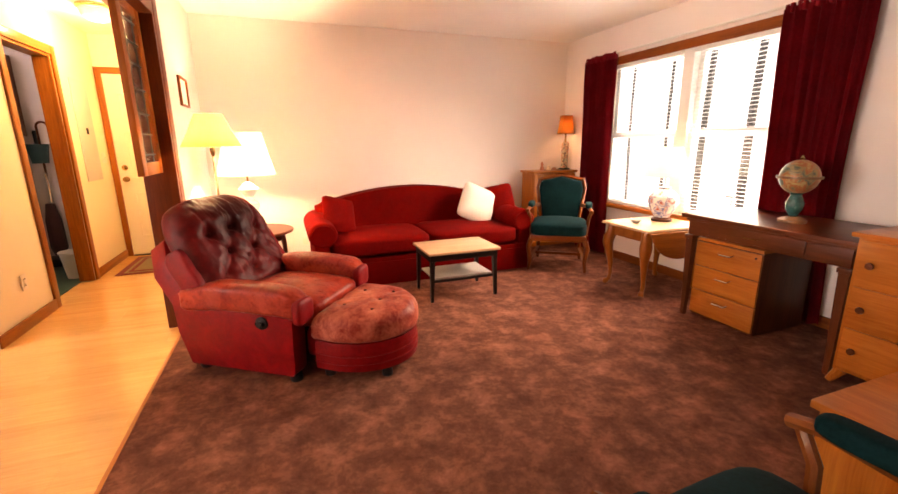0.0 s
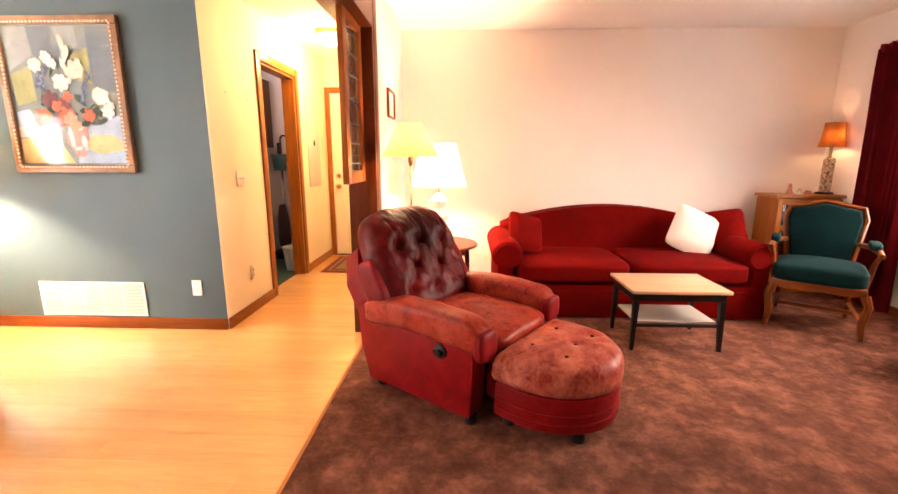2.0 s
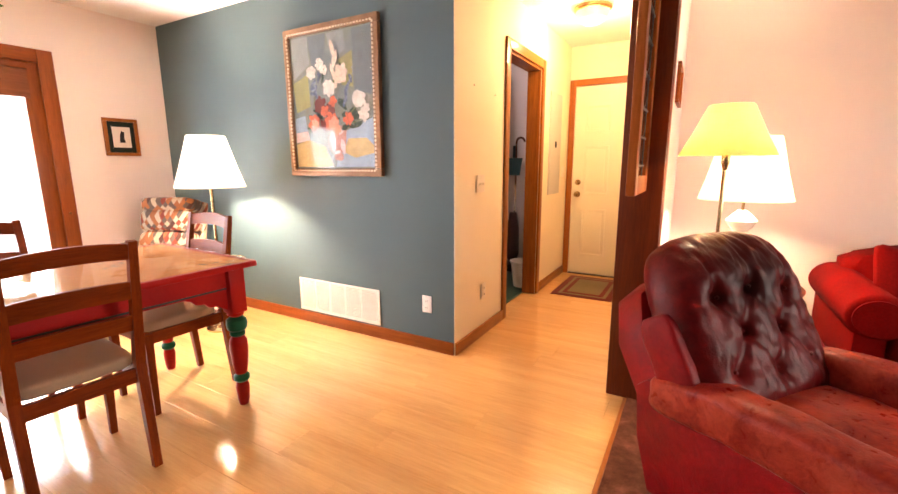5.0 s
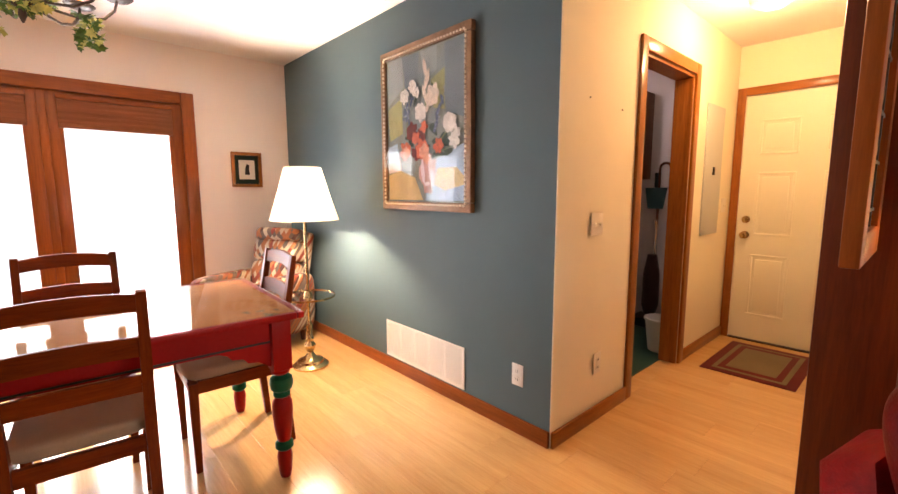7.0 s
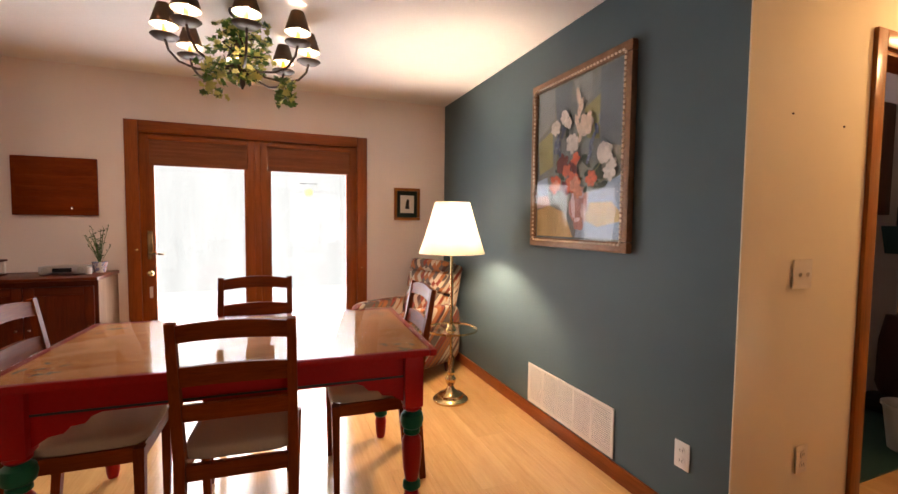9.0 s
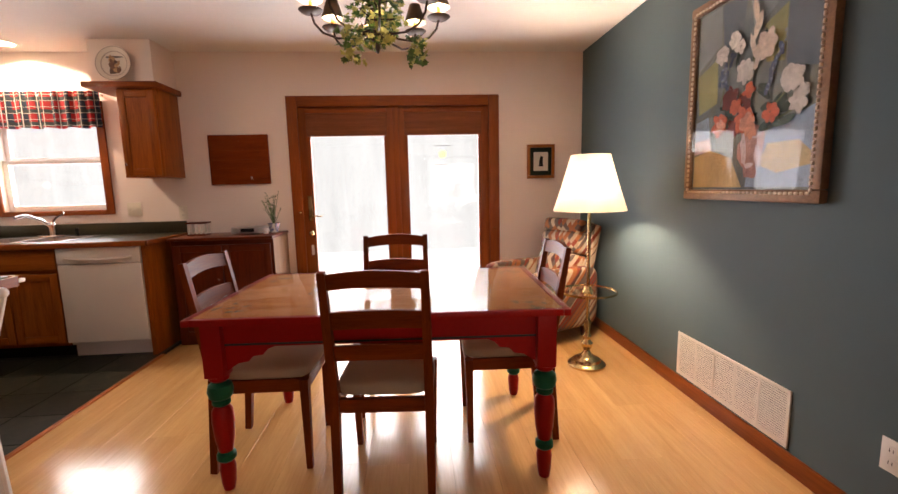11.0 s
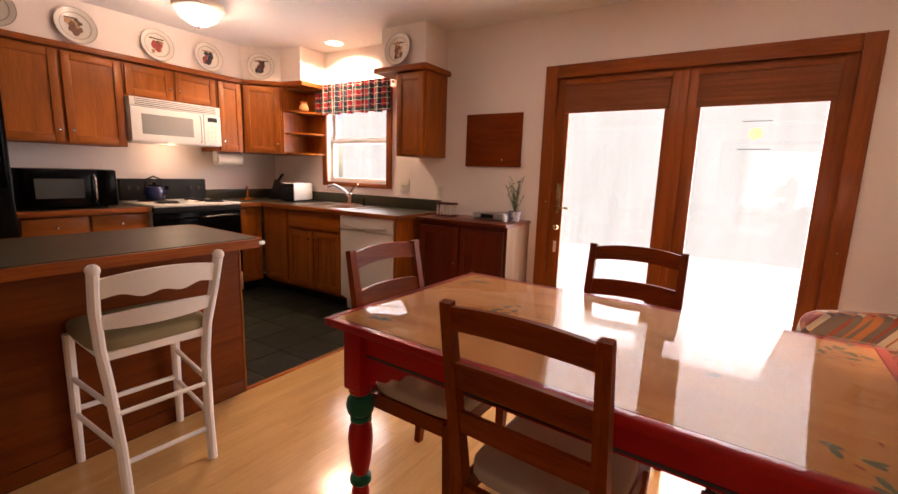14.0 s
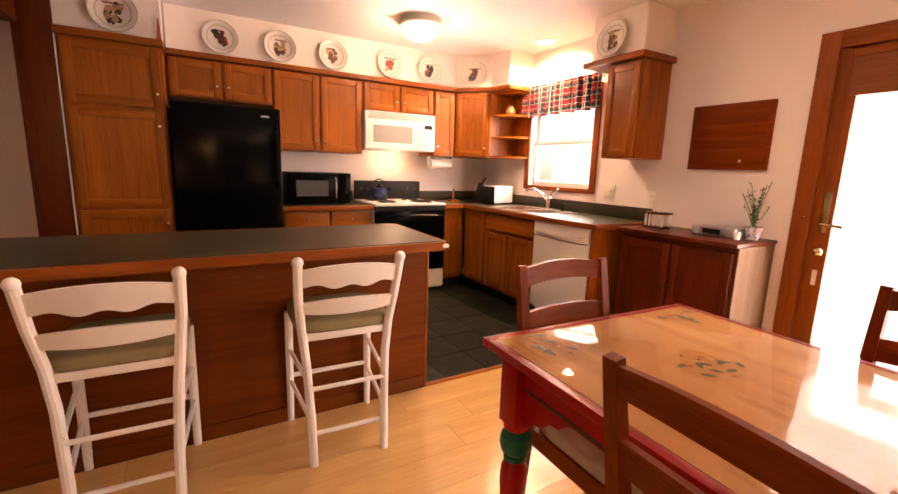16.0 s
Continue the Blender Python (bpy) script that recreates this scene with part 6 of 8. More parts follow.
def dining_chair(label, m):
    """Local y points to the front; origin at floor between the back legs."""
    ob = thing("dining_chair", label, "chair", m, "chairs round the dining table")
    W, D = 0.186, 0.40
    for s in (-1, 1):
        bm = BM()
        beam(bm, (s * W, -0.025, 0.002), (s * W, 0.012, 0.45), 0.030, 0.030, 0.036, 0.040)
        beam(bm, (s * W, 0.012, 0.45), (s * W, -0.075, 0.955), 0.036, 0.040, 0.030, 0.024)
        part("leg", bm, CHAIRWOOD["Z"], ob, "back leg rising into the back post")
        part("leg", beam(BM(), (s * (W - 0.006), D - 0.004, 0.002), (s * (W + 0.004), D, 0.43), 0.026, 0.026, 0.038, 0.038), CHAIRWOOD["Z"], ob)
        part("side_rail", bx(s * W - 0.011, s * W + 0.011, 0.025, D - 0.02, 0.375, 0.432), CHAIRWOOD["Y"], ob)
    part("front_rail", bx(-W + 0.015, W - 0.015, D - 0.011, D + 0.011, 0.375, 0.432), CHAIRWOOD["X"], ob)
    part("back_rail", bx(-W + 0.019, W - 0.019, 0.0, 0.022, 0.375, 0.432), CHAIRWOOD["X"], ob)

    def slat(zlo, zhi, arch, name, bow):
        bm = BM()
        n = 14
        rows = []
        for i in range(n + 1):
            u = -1 + 2 * i / n
            x = u * (W - 0.014)
            yb = -bow * (1 - u * u)
            for zz in (zlo + arch * 0.75 * (1 - u * u), zhi + arch * (1 - u * u)):
                yy = 0.012 - 0.087 * (zz - 0.45) / 0.505 + yb
                rows.append((x, yy, zz))
        fr = [bm.verts.new((x, y + 0.008, z)) for x, y, z in rows]
        bk_ = [bm.verts.new((x, y - 0.008, z)) for x, y, z in rows]
        for i in range(n):
            a, b, c, d = 2 * i, 2 * i + 1, 2 * i + 3, 2 * i + 2
            bm.faces.new((fr[a], fr[d], fr[c], fr[b])), bm.faces.new((bk_[a], bk_[b], bk_[c], bk_[d]))
            bm.faces.new((fr[b], fr[c], bk_[c], bk_[b])), bm.faces.new((fr[a], bk_[a], bk_[d], fr[d]))
        bm.faces.new((fr[0], fr[1], bk_[1], bk_[0])), bm.faces.new((fr[-1], fr[-2], bk_[-2], bk_[-1]))
        part(name, bm, CHAIRWOOD["X"], ob)
    slat(0.885, 0.945, 0.016, "top_rail", 0.012)
    slat(0.728, 0.798, 0.010, "back_slat", 0.010)
    slat(0.598, 0.660, 0.006, "back_slat", 0.008)
    part("seat", cushion(BM(), -W - 0.005, W + 0.005, 0.03, D + 0.02, 0.425, 0.485, 8, 0.3, 0.012), SEATCLOTH, ob, "beige padded seat", smooth=70)
    return ob


ch = dining_chair("dark-stained wooden dining chair with beige seat, pushed in", pose(-0.60, -1.722, 0, 0, 0, 86))
copy_thing(ch, pose(-1.13, -0.93, 0, 0, 0, 178))
copy_thing(ch, pose(-1.655, -1.70, 0, 0, 0, -92))
copy_thing(ch, pose(-1.04, -2.47, 0, 0, 0, -2))


def dining_lamp():
    ob = thing("floor_lamp", "brass floor lamp with glass tray and white shade, lit", "floor lamp", pose(-1.79, -0.415, 0))
    part("base", lathe(BM(), [(0.125, 0.001), (0.128, 0.015), (0.11, 0.03), (0.095, 0.034), (0.09, 0.05), (0.05, 0.065), (0.03, 0.09), (0.02, 0.11), (0.034, 0.13), (0.04, 0.16), (0.022, 0.19), (0.03, 0.21), (0.016, 0.24), (0.026, 0.30), (0.014, 0.34)], 32), BRASS, ob)
    part("pole", tube(BM(), [(0, 0, 0.34), (0, 0, 1.15)], 0.011, 12), BRASS, ob)
    part("tray", lathe(BM(), [(0.014, 0.520), (0.185, 0.520), (0.185, 0.526), (0.014, 0.526)], 40), GLASS, ob, "round glass tray")
    part("tray_rim", lathe(BM(), [(0.186, 0.517), (0.191, 0.517), (0.191, 0.531), (0.186, 0.531), (0.186, 0.517)], 40, caps=False), BRASS, ob)
    part("tray_hub", lathe(BM(), [(0.03, 0.500), (0.04, 0.515), (0.02, 0.56)], 20), BRASS, ob)
    part("bulb", sphere(BM(), (0, 0, 1.22), 0.018, 8), BULB, ob)
    part("harp", tube(BM(), [(0.0, -0.04, 1.14), (0, -0.055, 1.25), (0, 0, 1.40), (0, 0.055, 1.25), (0, 0.04, 1.14)], 0.003, 6), BRASS, ob)
    shade("shade", 0.235, 0.125, 1.072, 1.435, SHADE_W, ob, 40)


dining_lamp()


def patterned_chair():
    ob = thing("patterned_armchair", "upholstered armchair in rust and cream diamond cloth", "armchair", pose(-2.48, -0.56, 0, 0, 0, 205))
    part("base", bx(-0.26, 0.26, -0.30, 0.30, 0.10, 0.30, bev=0.03), DIAMOND, ob)
    part("seat", cushion(BM(), -0.22, 0.22, -0.24, 0.36, 0.28, 0.45, 8, 0.3, 0.03), DIAMOND, ob, smooth=70)
    bk = pose(0, -0.33, 0.60, 76, 0, 180)
    for z0, z1 in ((-0.22, 0.06), (0.05, 0.24), (0.22, 0.345)):
        part("back_cushion", xform(cushion(BM(), -0.235, 0.235, z0, z1, -0.03, 0.16, 9, 0.45, 0.02), bk), DIAMOND, ob, smooth=70)
    part("back_shell", xform(bx(-0.245, 0.245, -0.33, 0.33, -0.07, 0.0, bev=0.03), bk), DIAMOND, ob)
    for s in (-1, 1):
        part("arm", cushion(BM(), s * 0.285 - 0.065, s * 0.285 + 0.065, -0.34, 0.34, 0.12, 0.60, 8, 0.3), DIAMOND, ob, smooth=70)
        for y in (-0.28, 0.28):
            part("foot", lathe(BM(), [(0.02, 0.001), (0.03, 0.10)], 10, (s * 0.235, y, 0)), MAHOG["Z"], ob)


patterned_chair()


def chandelier():
    ob = thing("chandelier", "dark iron chandelier with eight shaded candle lights, lit", "chandelier", pose(-1.64, -1.75, 2.0))
    part("hub", lathe(BM(), [(0.004, 0.02), (0.016, 0.05), (0.012, 0.08), (0.045, 0.10), (0.06, 0.13), (0.03, 0.16), (0.016, 0.19), (0.012, 0.39)], 24), BRONZE, ob)
    part("canopy", lathe(BM(), [(0.012, 0.391), (0.06, 0.42), (0.065, 0.4395)], 24), BRONZE, ob)
    R = 0.36
    for k in range(8):
        a = 2 * math.pi * k / 8 + 0.12
        ca, sa = math.cos(a), math.sin(a)
        prof = [(0.04, 0.14), (0.12, 0.105), (0.22, 0.095), (0.30, 0.12), (0.345, 0.17), (R, 0.225)]
        pts = []
        for i in range(len(prof) - 1):
            for t in (0, 0.34, 0.67):
                pts.append([prof[i][j] + (prof[i + 1][j] - prof[i][j]) * t for j in (0, 1)])
        pts.append(prof[-1])
        am = part("arm", tube(BM(), [(r * ca, r * sa, z) for r, z in pts], 0.0065, 8), BRONZE, ob)
        x, y = R * ca, R * sa
        part("drip_pan", lathe(BM(), [(0.008, 0.220), (0.052, 0.224), (0.068, 0.237), (0.066, 0.239), (0.046, 0.230), (0.008, 0.230)], 24, (x, y, 0)), BRONZE, am)
        part("candle", lathe(BM(), [(0.011, 0.230), (0.011, 0.300)], 12, (x, y, 0)), CANDLE, am, "cream candle sleeve")
        part("bulb", lathe(BM(), [(0.006, 0.301), (0.013, 0.318), (0.010, 0.338), (0.002, 0.355)], 12, (x, y, 0)), BULB, am, "lit bulb")
        bm = lathe(BM(), [(0.068, 0.288), (0.034, 0.395)], 24, (x, y, 0), caps=False)
        bmesh.ops.solidify(bm, geom=bm.faces[:], thickness=-0.0015)
        part("shade", bm, SHADE_K, am, "dark paper shade")
        bm = lathe(BM(), [(0.0655, 0.2885), (0.0315, 0.3945)], 24, (x, y, 0), caps=False)
        part("shade_lining", bm, SHADE_LINING, am, "pale lining")
        lamp("chandelier_bulb", "POINT", 2.9, (1, 0.84, 0.66), pose(-1.64 + x, -1.75 + y, 2.302), 0.02)
    # ivy garland
    iv = thing("ivy_garland", "artificial green and cream ivy wound round the chandelier", "garland", pose(-1.64, -1.75, 2.0))
    random.seed(11)
    for name, mt, cnt in (("leaves", LEAF, 250), ("pale_leaves", LEAFPALE, 210)):
        bm = BM()
        for k in range(cnt):
            q = random.random()
            if q < 0.72:
                a, r, z = random.uniform(0, 6.28), random.uniform(0.03, 0.15), random.uniform(0.07, 0.39)
                r *= 0.7 + 0.5 * math.sin((z - 0.08) * 9)
            elif q < 0.88:
                a, r, z = 5.53 + random.uniform(-0.25, 0.25), random.uniform(0.13, 0.25), random.uniform(-0.065, 0.11)
            else:
                a, r, z = 1.27 + random.uniform(-0.2, 0.2), random.uniform(0.19, 0.28), random.uniform(-0.065, 0.09)
            c = Vector((r * math.cos(a), r * math.sin(a), z))
            m = Matrix.Translation(c) @ Euler((random.uniform(-1.2, 1.2), random.uniform(-1.2, 1.2), random.uniform(0, 6.28))).to_matrix().to_4x4()
            s = random.uniform(0.018, 0.030)
            shp = [(0, -0.9), (0.35, -0.55), (0.95, -0.45), (0.6, 0.05), (0.75, 0.5), (0.3, 0.45), (0, 1.1), (-0.3, 0.45), (-0.75, 0.5), (-0.6, 0.05), (-0.95, -0.45), (-0.35, -0.55)]
            vs = [bm.verts.new(m @ Vector((u * s, v * s, -0.25 * s * (u * u)))) for u, v in shp]
            ctr = bm.verts.new(m @ Vector((0, 0, 0.1 * s)))
            for i in range(12):
                bm.faces.new((ctr, vs[i], vs[(i + 1) % 12]))
        part(name, bm, mt, iv, smooth=0)
    vine = [(0.10 * math.cos(t * 1.9), 0.10 * math.sin(t * 1.9), 0.10 + 0.025 * t) for t in range(12)]
    part("vine", tube(BM(), vine, 0.004, 5), BRONZE, iv)


CANDLE = cloth_shade("candle_sleeve", (0.92, 0.58, 0.16), 0.5)
chandelier()


def painting():
    ob = thing("painting", "framed floral still life painting under glass", "painting", pose(-0.945, -0.001, 1.655))
    hw, hh_ = 0.425, 0.505
    fw = 0.054
    for nm, x0, x1, z0, z1 in (("frame", -hw, hw, -hh_, -hh_ + fw), ("frame", -hw, hw, hh_ - fw, hh_), ("frame", -hw, -hw + fw, -hh_ + fw + 0.0005, hh_ - fw - 0.0005), ("frame", hw - fw, hw, -hh_ + fw + 0.0005, hh_ - fw - 0.0005)):
        part(nm, bx(x0, x1, -0.038, 0, z0, z1, bev=0.010), GOLDFRAME, ob)
    bm = BM()
    n1, n2 = 30, 36
    e = fw - 0.014
    for i in range(n1):
        x = -hw + e + (2 * hw - 2 * e) * (i + 0.5) / n1
        for z in (-hh_ + e, hh_ - e):
            box(bm, x - 0.008, x + 0.008, -0.045, -0.034, z - 0.006, z + 0.006, bev=0.003, seg=1)
    for i in range(n2):
        z = -hh_ + e + (2 * hh_ - 2 * e) * (i + 0.5) / n2
        for x in (-hw + e, hw - e):
            box(bm, x - 0.006, x + 0.006, -0.045, -0.034, z - 0.008, z + 0.008, bev=0.003, seg=1)
    part("beading", bm, paint("pale_gilt", (0.74, 0.60, 0.45), 0.4, 0.15, 60, 0.05, 0.1), ob, "pale rope beading")
    part("liner", bx(-hw + fw, hw - fw, -0.022, -0.002, -hh_ + fw, hh_ - fw), GREYBG, ob, "grey and olive painted ground")
    random.seed(21)

    def blobs(name, col, items, lift):
        bm = BM()
        for j, (cx, cz, rx, rz, rot) in enumerate(items):
            n = 11
            vs = []
            for q in range(n):
                a = 2 * math.pi * q / n
                k = random.uniform(0.78, 1.15)
                u, v = rx * k * math.cos(a), rz * k * math.sin(a)
                vs.append(bm.verts.new((cx + u * math.cos(rot) - v * math.sin(rot), -0.0222 - lift - 0.00003 * j, cz + u * math.sin(rot) + v * math.cos(rot))))
            bm.faces.new(vs)
        part(name, bm, paint("paint_" + name, col, 0.6, 0.25, 60, 0.1, big=25), ob, smooth=0)
    U = random.uniform

    def patches(name, col, shapes, lift):
        mt = paint("paint_" + name, col, 0.6, 0.2, 60, 0.1, big=12)
        for j, pts in enumerate(shapes):
            bm = BM()
            bm.faces.new([bm.verts.new((x, -0.0222 - lift - 0.00003 * j, z)) for x, z in pts])
            part(name, bm, mt, ob, smooth=0)

    def petals(flowers):
        out = []
        for cx, cz, r, n in flowers:
            a0 = U(0, 6)
            for q in range(n):
                a = a0 + 2 * math.pi * q / n + U(-0.2, 0.2)
                out.append((cx + 0.55 * r * math.cos(a), cz + 0.55 * r * math.sin(a), r * U(0.46, 0.64), r * U(0.34, 0.52), a))
        return out

    patches("pale_panel", (0.26, 0.29, 0.29), [[(-0.36, 0.44), (-0.36, 0.16), (-0.19, 0.26), (-0.20, 0.44)], [(-0.02, 0.44), (0.02, 0.26), (0.14, 0.32), (0.13, 0.44)]], 0.0004)
    patches("blue_panel", (0.12, 0.15, 0.18), [[(-0.20, 0.44), (-0.17, 0.22), (-0.05, 0.24), (-0.03, 0.44)], [(0.20, 0.44), (0.21, 0.06), (0.36, 0.02), (0.36, 0.44)]], 0.0006)
    patches("olive_panel", (0.30, 0.29, 0.12), [[(-0.36, 0.14), (-0.34, -0.06), (-0.20, -0.02), (-0.21, 0.20)], [(0.08, 0.26), (0.20, 0.31), (0.20, 0.08), (0.10, 0.10)]], 0.0008)
    patches("blue_cloth", (0.30, 0.40, 0.55), [[(0.02, -0.44), (0.06, -0.22), (0.36, -0.12), (0.36, -0.44)], [(-0.36, -0.20), (-0.36, -0.10), (-0.26, -0.08), (-0.24, -0.19)]], 0.0010)
    patches("yellow_cloth", (0.58, 0.42, 0.20), [[(-0.36, -0.44), (-0.36, -0.28), (-0.24, -0.25), (-0.08, -0.30), (0.0, -0.44)], [(0.09, -0.34), (0.14, -0.25), (0.30, -0.25), (0.36, -0.30), (0.36, -0.35), (0.20, -0.38)]], 0.0014)
    patches("pink_cloth", (0.72, 0.55, 0.58), [[(-0.36, -0.20), (-0.24, -0.19), (-0.22, -0.25), (-0.36, -0.27)]], 0.0024)
    blobs("vase", (0.50, 0.26, 0.24), [(0.05, -0.27, 0.085, 0.10, 0.0), (0.05, -0.20, 0.085, 0.05, 0), (0.05, -0.37, 0.05, 0.03, 0)], 0.0028)
    blobs("vase_light", (0.74, 0.58, 0.62), [(0.0, -0.26, 0.018, 0.08, 0.1), (0.09, -0.30, 0.022, 0.05, 0.2), (0.04, -0.34, 0.03, 0.012, 0.2), (0.06, -0.20, 0.04, 0.02, 0)], 0.0034)
    blobs("leaves", (0.018, 0.045, 0.030), [(U(-0.28, 0.26), U(-0.18, 0.0), U(0.03, 0.055), U(0.012, 0.022), U(-0.8, 0.8)) for _ in range(22)] + [(-0.06, 0.18, 0.012, 0.06, -0.3), (0.10, 0.20, 0.010, 0.05, 0.2)], 0.0038)
    blobs("stems", (0.14, 0.17, 0.07), [(0.18, -0.08, 0.07, 0.005, 0.7), (-0.15, 0.04, 0.09, 0.005, 1.3), (0.03, 0.10, 0.10, 0.005, 1.5), (0.22, -0.14, 0.06, 0.004, 0.3)], 0.0042)
    blobs("dark_red", (0.15, 0.018, 0.015), petals([(-0.10, -0.02, 0.06, 6), (-0.02, -0.06, 0.05, 6), (-0.06, -0.15, 0.05, 6)]), 0.0046)
    blobs("blue_spikes", (0.075, 0.105, 0.19), [(0.155 + 0.055 * (k / 8 - 0.5) + U(-0.016, 0.016), 0.06 + 0.17 * (k / 8 - 0.5), 0.020, 0.013, U(0, 3)) for k in range(9)] + [(-0.155 + U(-0.03, 0.03), 0.09 + U(-0.06, 0.06), 0.018, 0.012, U(0, 3)) for k in range(12)] + [(-0.10 + U(-0.012, 0.012), 0.17 + U(-0.06, 0.05), 0.014, 0.010, U(0, 3)) for k in range(8)], 0.0053)
    blobs("pale_blue", (0.26, 0.32, 0.44), [(0.155 + 0.055 * (k / 8 - 0.5) + U(-0.014, 0.014), 0.06 + 0.16 * (k / 8 - 0.5), 0.008, 0.005, U(0, 3)) for k in range(12)] + [(-0.155 + U(-0.03, 0.03), 0.09 + U(-0.06, 0.06), 0.008, 0.005, U(0, 3)) for k in range(9)], 0.0062)
    blobs("orange_red", (0.58, 0.11, 0.045), petals([(-0.17, -0.13, 0.055, 6), (0.0, -0.13, 0.06, 7), (0.15, -0.12, 0.045, 6), (0.02, 0.0, 0.035, 5), (-0.06, -0.06, 0.04, 5)]), 0.0070)
    blobs("coral", (0.68, 0.28, 0.18), petals([(-0.16, -0.14, 0.035, 5), (0.02, -0.15, 0.05, 6), (0.05, -0.19, 0.035, 5)]), 0.0082)
    blobs("white_blooms", (0.64, 0.59, 0.56), petals([(-0.17, 0.20, 0.045, 6), (-0.09, 0.25, 0.04, 6), (-0.05, 0.21, 0.035, 5), (-0.01, 0.09, 0.055, 7), (0.25, 0.0, 0.055, 8), (0.29, -0.10, 0.045, 6), (0.31, -0.06, 0.03, 5)]), 0.0092)
    blobs("cream_blooms", (0.68, 0.53, 0.44), petals([(0.105, 0.17, 0.06, 6)]) + [(0.035, 0.34, 0.016, 0.06, 0.15), (0.055, 0.27, 0.022, 0.06, -0.3), (0.03, 0.19, 0.014, 0.06, 0.3), (0.06, 0.12, 0.016, 0.05, -0.3)], 0.0106)
    g = part("glass", bx(-hw + fw, hw - fw, -0.0365, -0.0350, -hh_ + fw, hh_ - fw), PICGLASS, ob, "picture glass")
    g.visible_shadow = False


GREYBG = patches_mat("painted_ground", [(0.30, (0.11, 0.15, 0.17)), (0.48, (0.19, 0.22, 0.22)), (0.60, (0.18, 0.19, 0.15)), (0.75, (0.28, 0.29, 0.26))], 5, 0.6, 0.4)
painting()
s2 = thing("small_picture", "small framed print with dark green mat", "picture frame", pose(XW + 0.001, -0.39, 1.465))
bm = BM()
for y0, y1, z0, z1 in ((-0.13, 0.13, -0.155, -0.127), (-0.13, 0.13, 0.127, 0.155), (-0.13, -0.102, -0.1265, 0.1265), (0.102, 0.13, -0.1265, 0.1265)):
    box(bm, 0, 0.022, y0, y1, z0, z1, bev=0.004)
part("frame", bm, HALLTRIM["Z"], s2)
part("mat", bx(0.001, 0.010, -0.102, 0.102, -0.127, 0.127), paint("green_mat", (0.008, 0.016, 0.011), 0.6, spec=0.15), s2)
part("print", bx(0.0105, 0.012, -0.068, 0.068, -0.085, 0.085), paint("print_paper", (0.66, 0.60, 0.54), 0.6), s2)
part("print_figure", prism(BM(), [(-0.02, -0.045), (0.025, -0.045), (0.018, 0.0), (0.022, 0.04), (0.0, 0.052), (-0.012, 0.02)], 0.0122, 0.0128, "X"), BLACK, s2, "dark printed shape")
rv = thing("return_vent", "white louvred return-air grille low on the blue wall", "vent", pose(-1.0, -0.0005, 0.225))
part("frame", bx(-0.40, 0.40, -0.008, 0, 0.112, 0.13, bev=0.002), WHITEMETAL, rv)
part("frame", bx(-0.40, 0.40, -0.008, 0, -0.13, -0.112, bev=0.002), WHITEMETAL, rv)
part("frame", bx(-0.40, -0.382, -0.008, 0, -0.1115, 0.1115, bev=0.002), WHITEMETAL, rv)
part("frame", bx(0.382, 0.40, -0.008, 0, -0.1115, 0.1115, bev=0.002), WHITEMETAL, rv)
part("backing", bx(-0.382, 0.382, -0.002, 0, -0.112, 0.112), paint("vent_shadow_grey", (0.10, 0.095, 0.09), 0.7), rv)
for x in (-0.23, -0.077, 0.077, 0.23):
    part("divider", bx(x - 0.005, x + 0.005, -0.0085, -0.0025, -0.112, 0.112), WHITEMETAL, rv)
sl = None
for k in range(20):
    z = -0.106 + 0.0111 * k
    if sl is None:
        sl = part("louvre", xform(bx(-0.381, 0.381, -0.0075, -0.0025, -0.003, 0.003), pose(0, 0, 0, 0)), WHITEMETAL, rv)
        o = sl
    else:
        o = new("louvre", sl.data)
        o.parent = rv
    o.matrix_basis = pose(0, 0, z)

# ---- kitchen ----


def door_front(parent, x0, x1, z0, z1, y, mats=OAK, knob=None, name="door"):
    """Framed cabinet door in the local xz plane; its face looks along -y... built towards +y."""
    t, f = 0.019, 0.055
    dr = part(name, bx(x0, x0 + f, y, y + t, z0, z1, bev=0.003), mats["Z"], parent, "framed wooden door")
    part("stile", bx(x1 - f, x1, y, y + t, z0, z1, bev=0.003), mats["Z"], dr)
    part("rail", bx(x0 + f + 0.0005, x1 - f - 0.0005, y, y + t, z0, z0 + f, bev=0.003), mats["X"], dr)
    part("rail", bx(x0 + f + 0.0005, x1 - f - 0.0005, y, y + t, z1 - f, z1, bev=0.003), mats["X"], dr)
    part("panel", bx(x0 + f - 0.003, x1 - f + 0.003, y + 0.002, y + 0.010, z0 + f - 0.003, z1 - f + 0.003), mats["Z"], dr)
    if knob:
        part("knob", xform(lathe(BM(), [(0.004, 0), (0.004, 0.010), (0.011, 0.015), (0.009, 0.022), (0.001, 0.023)], 10), pose(knob[0], y + t, knob[1], -90)), CHROME, dr, "small metal knob")
    return dr


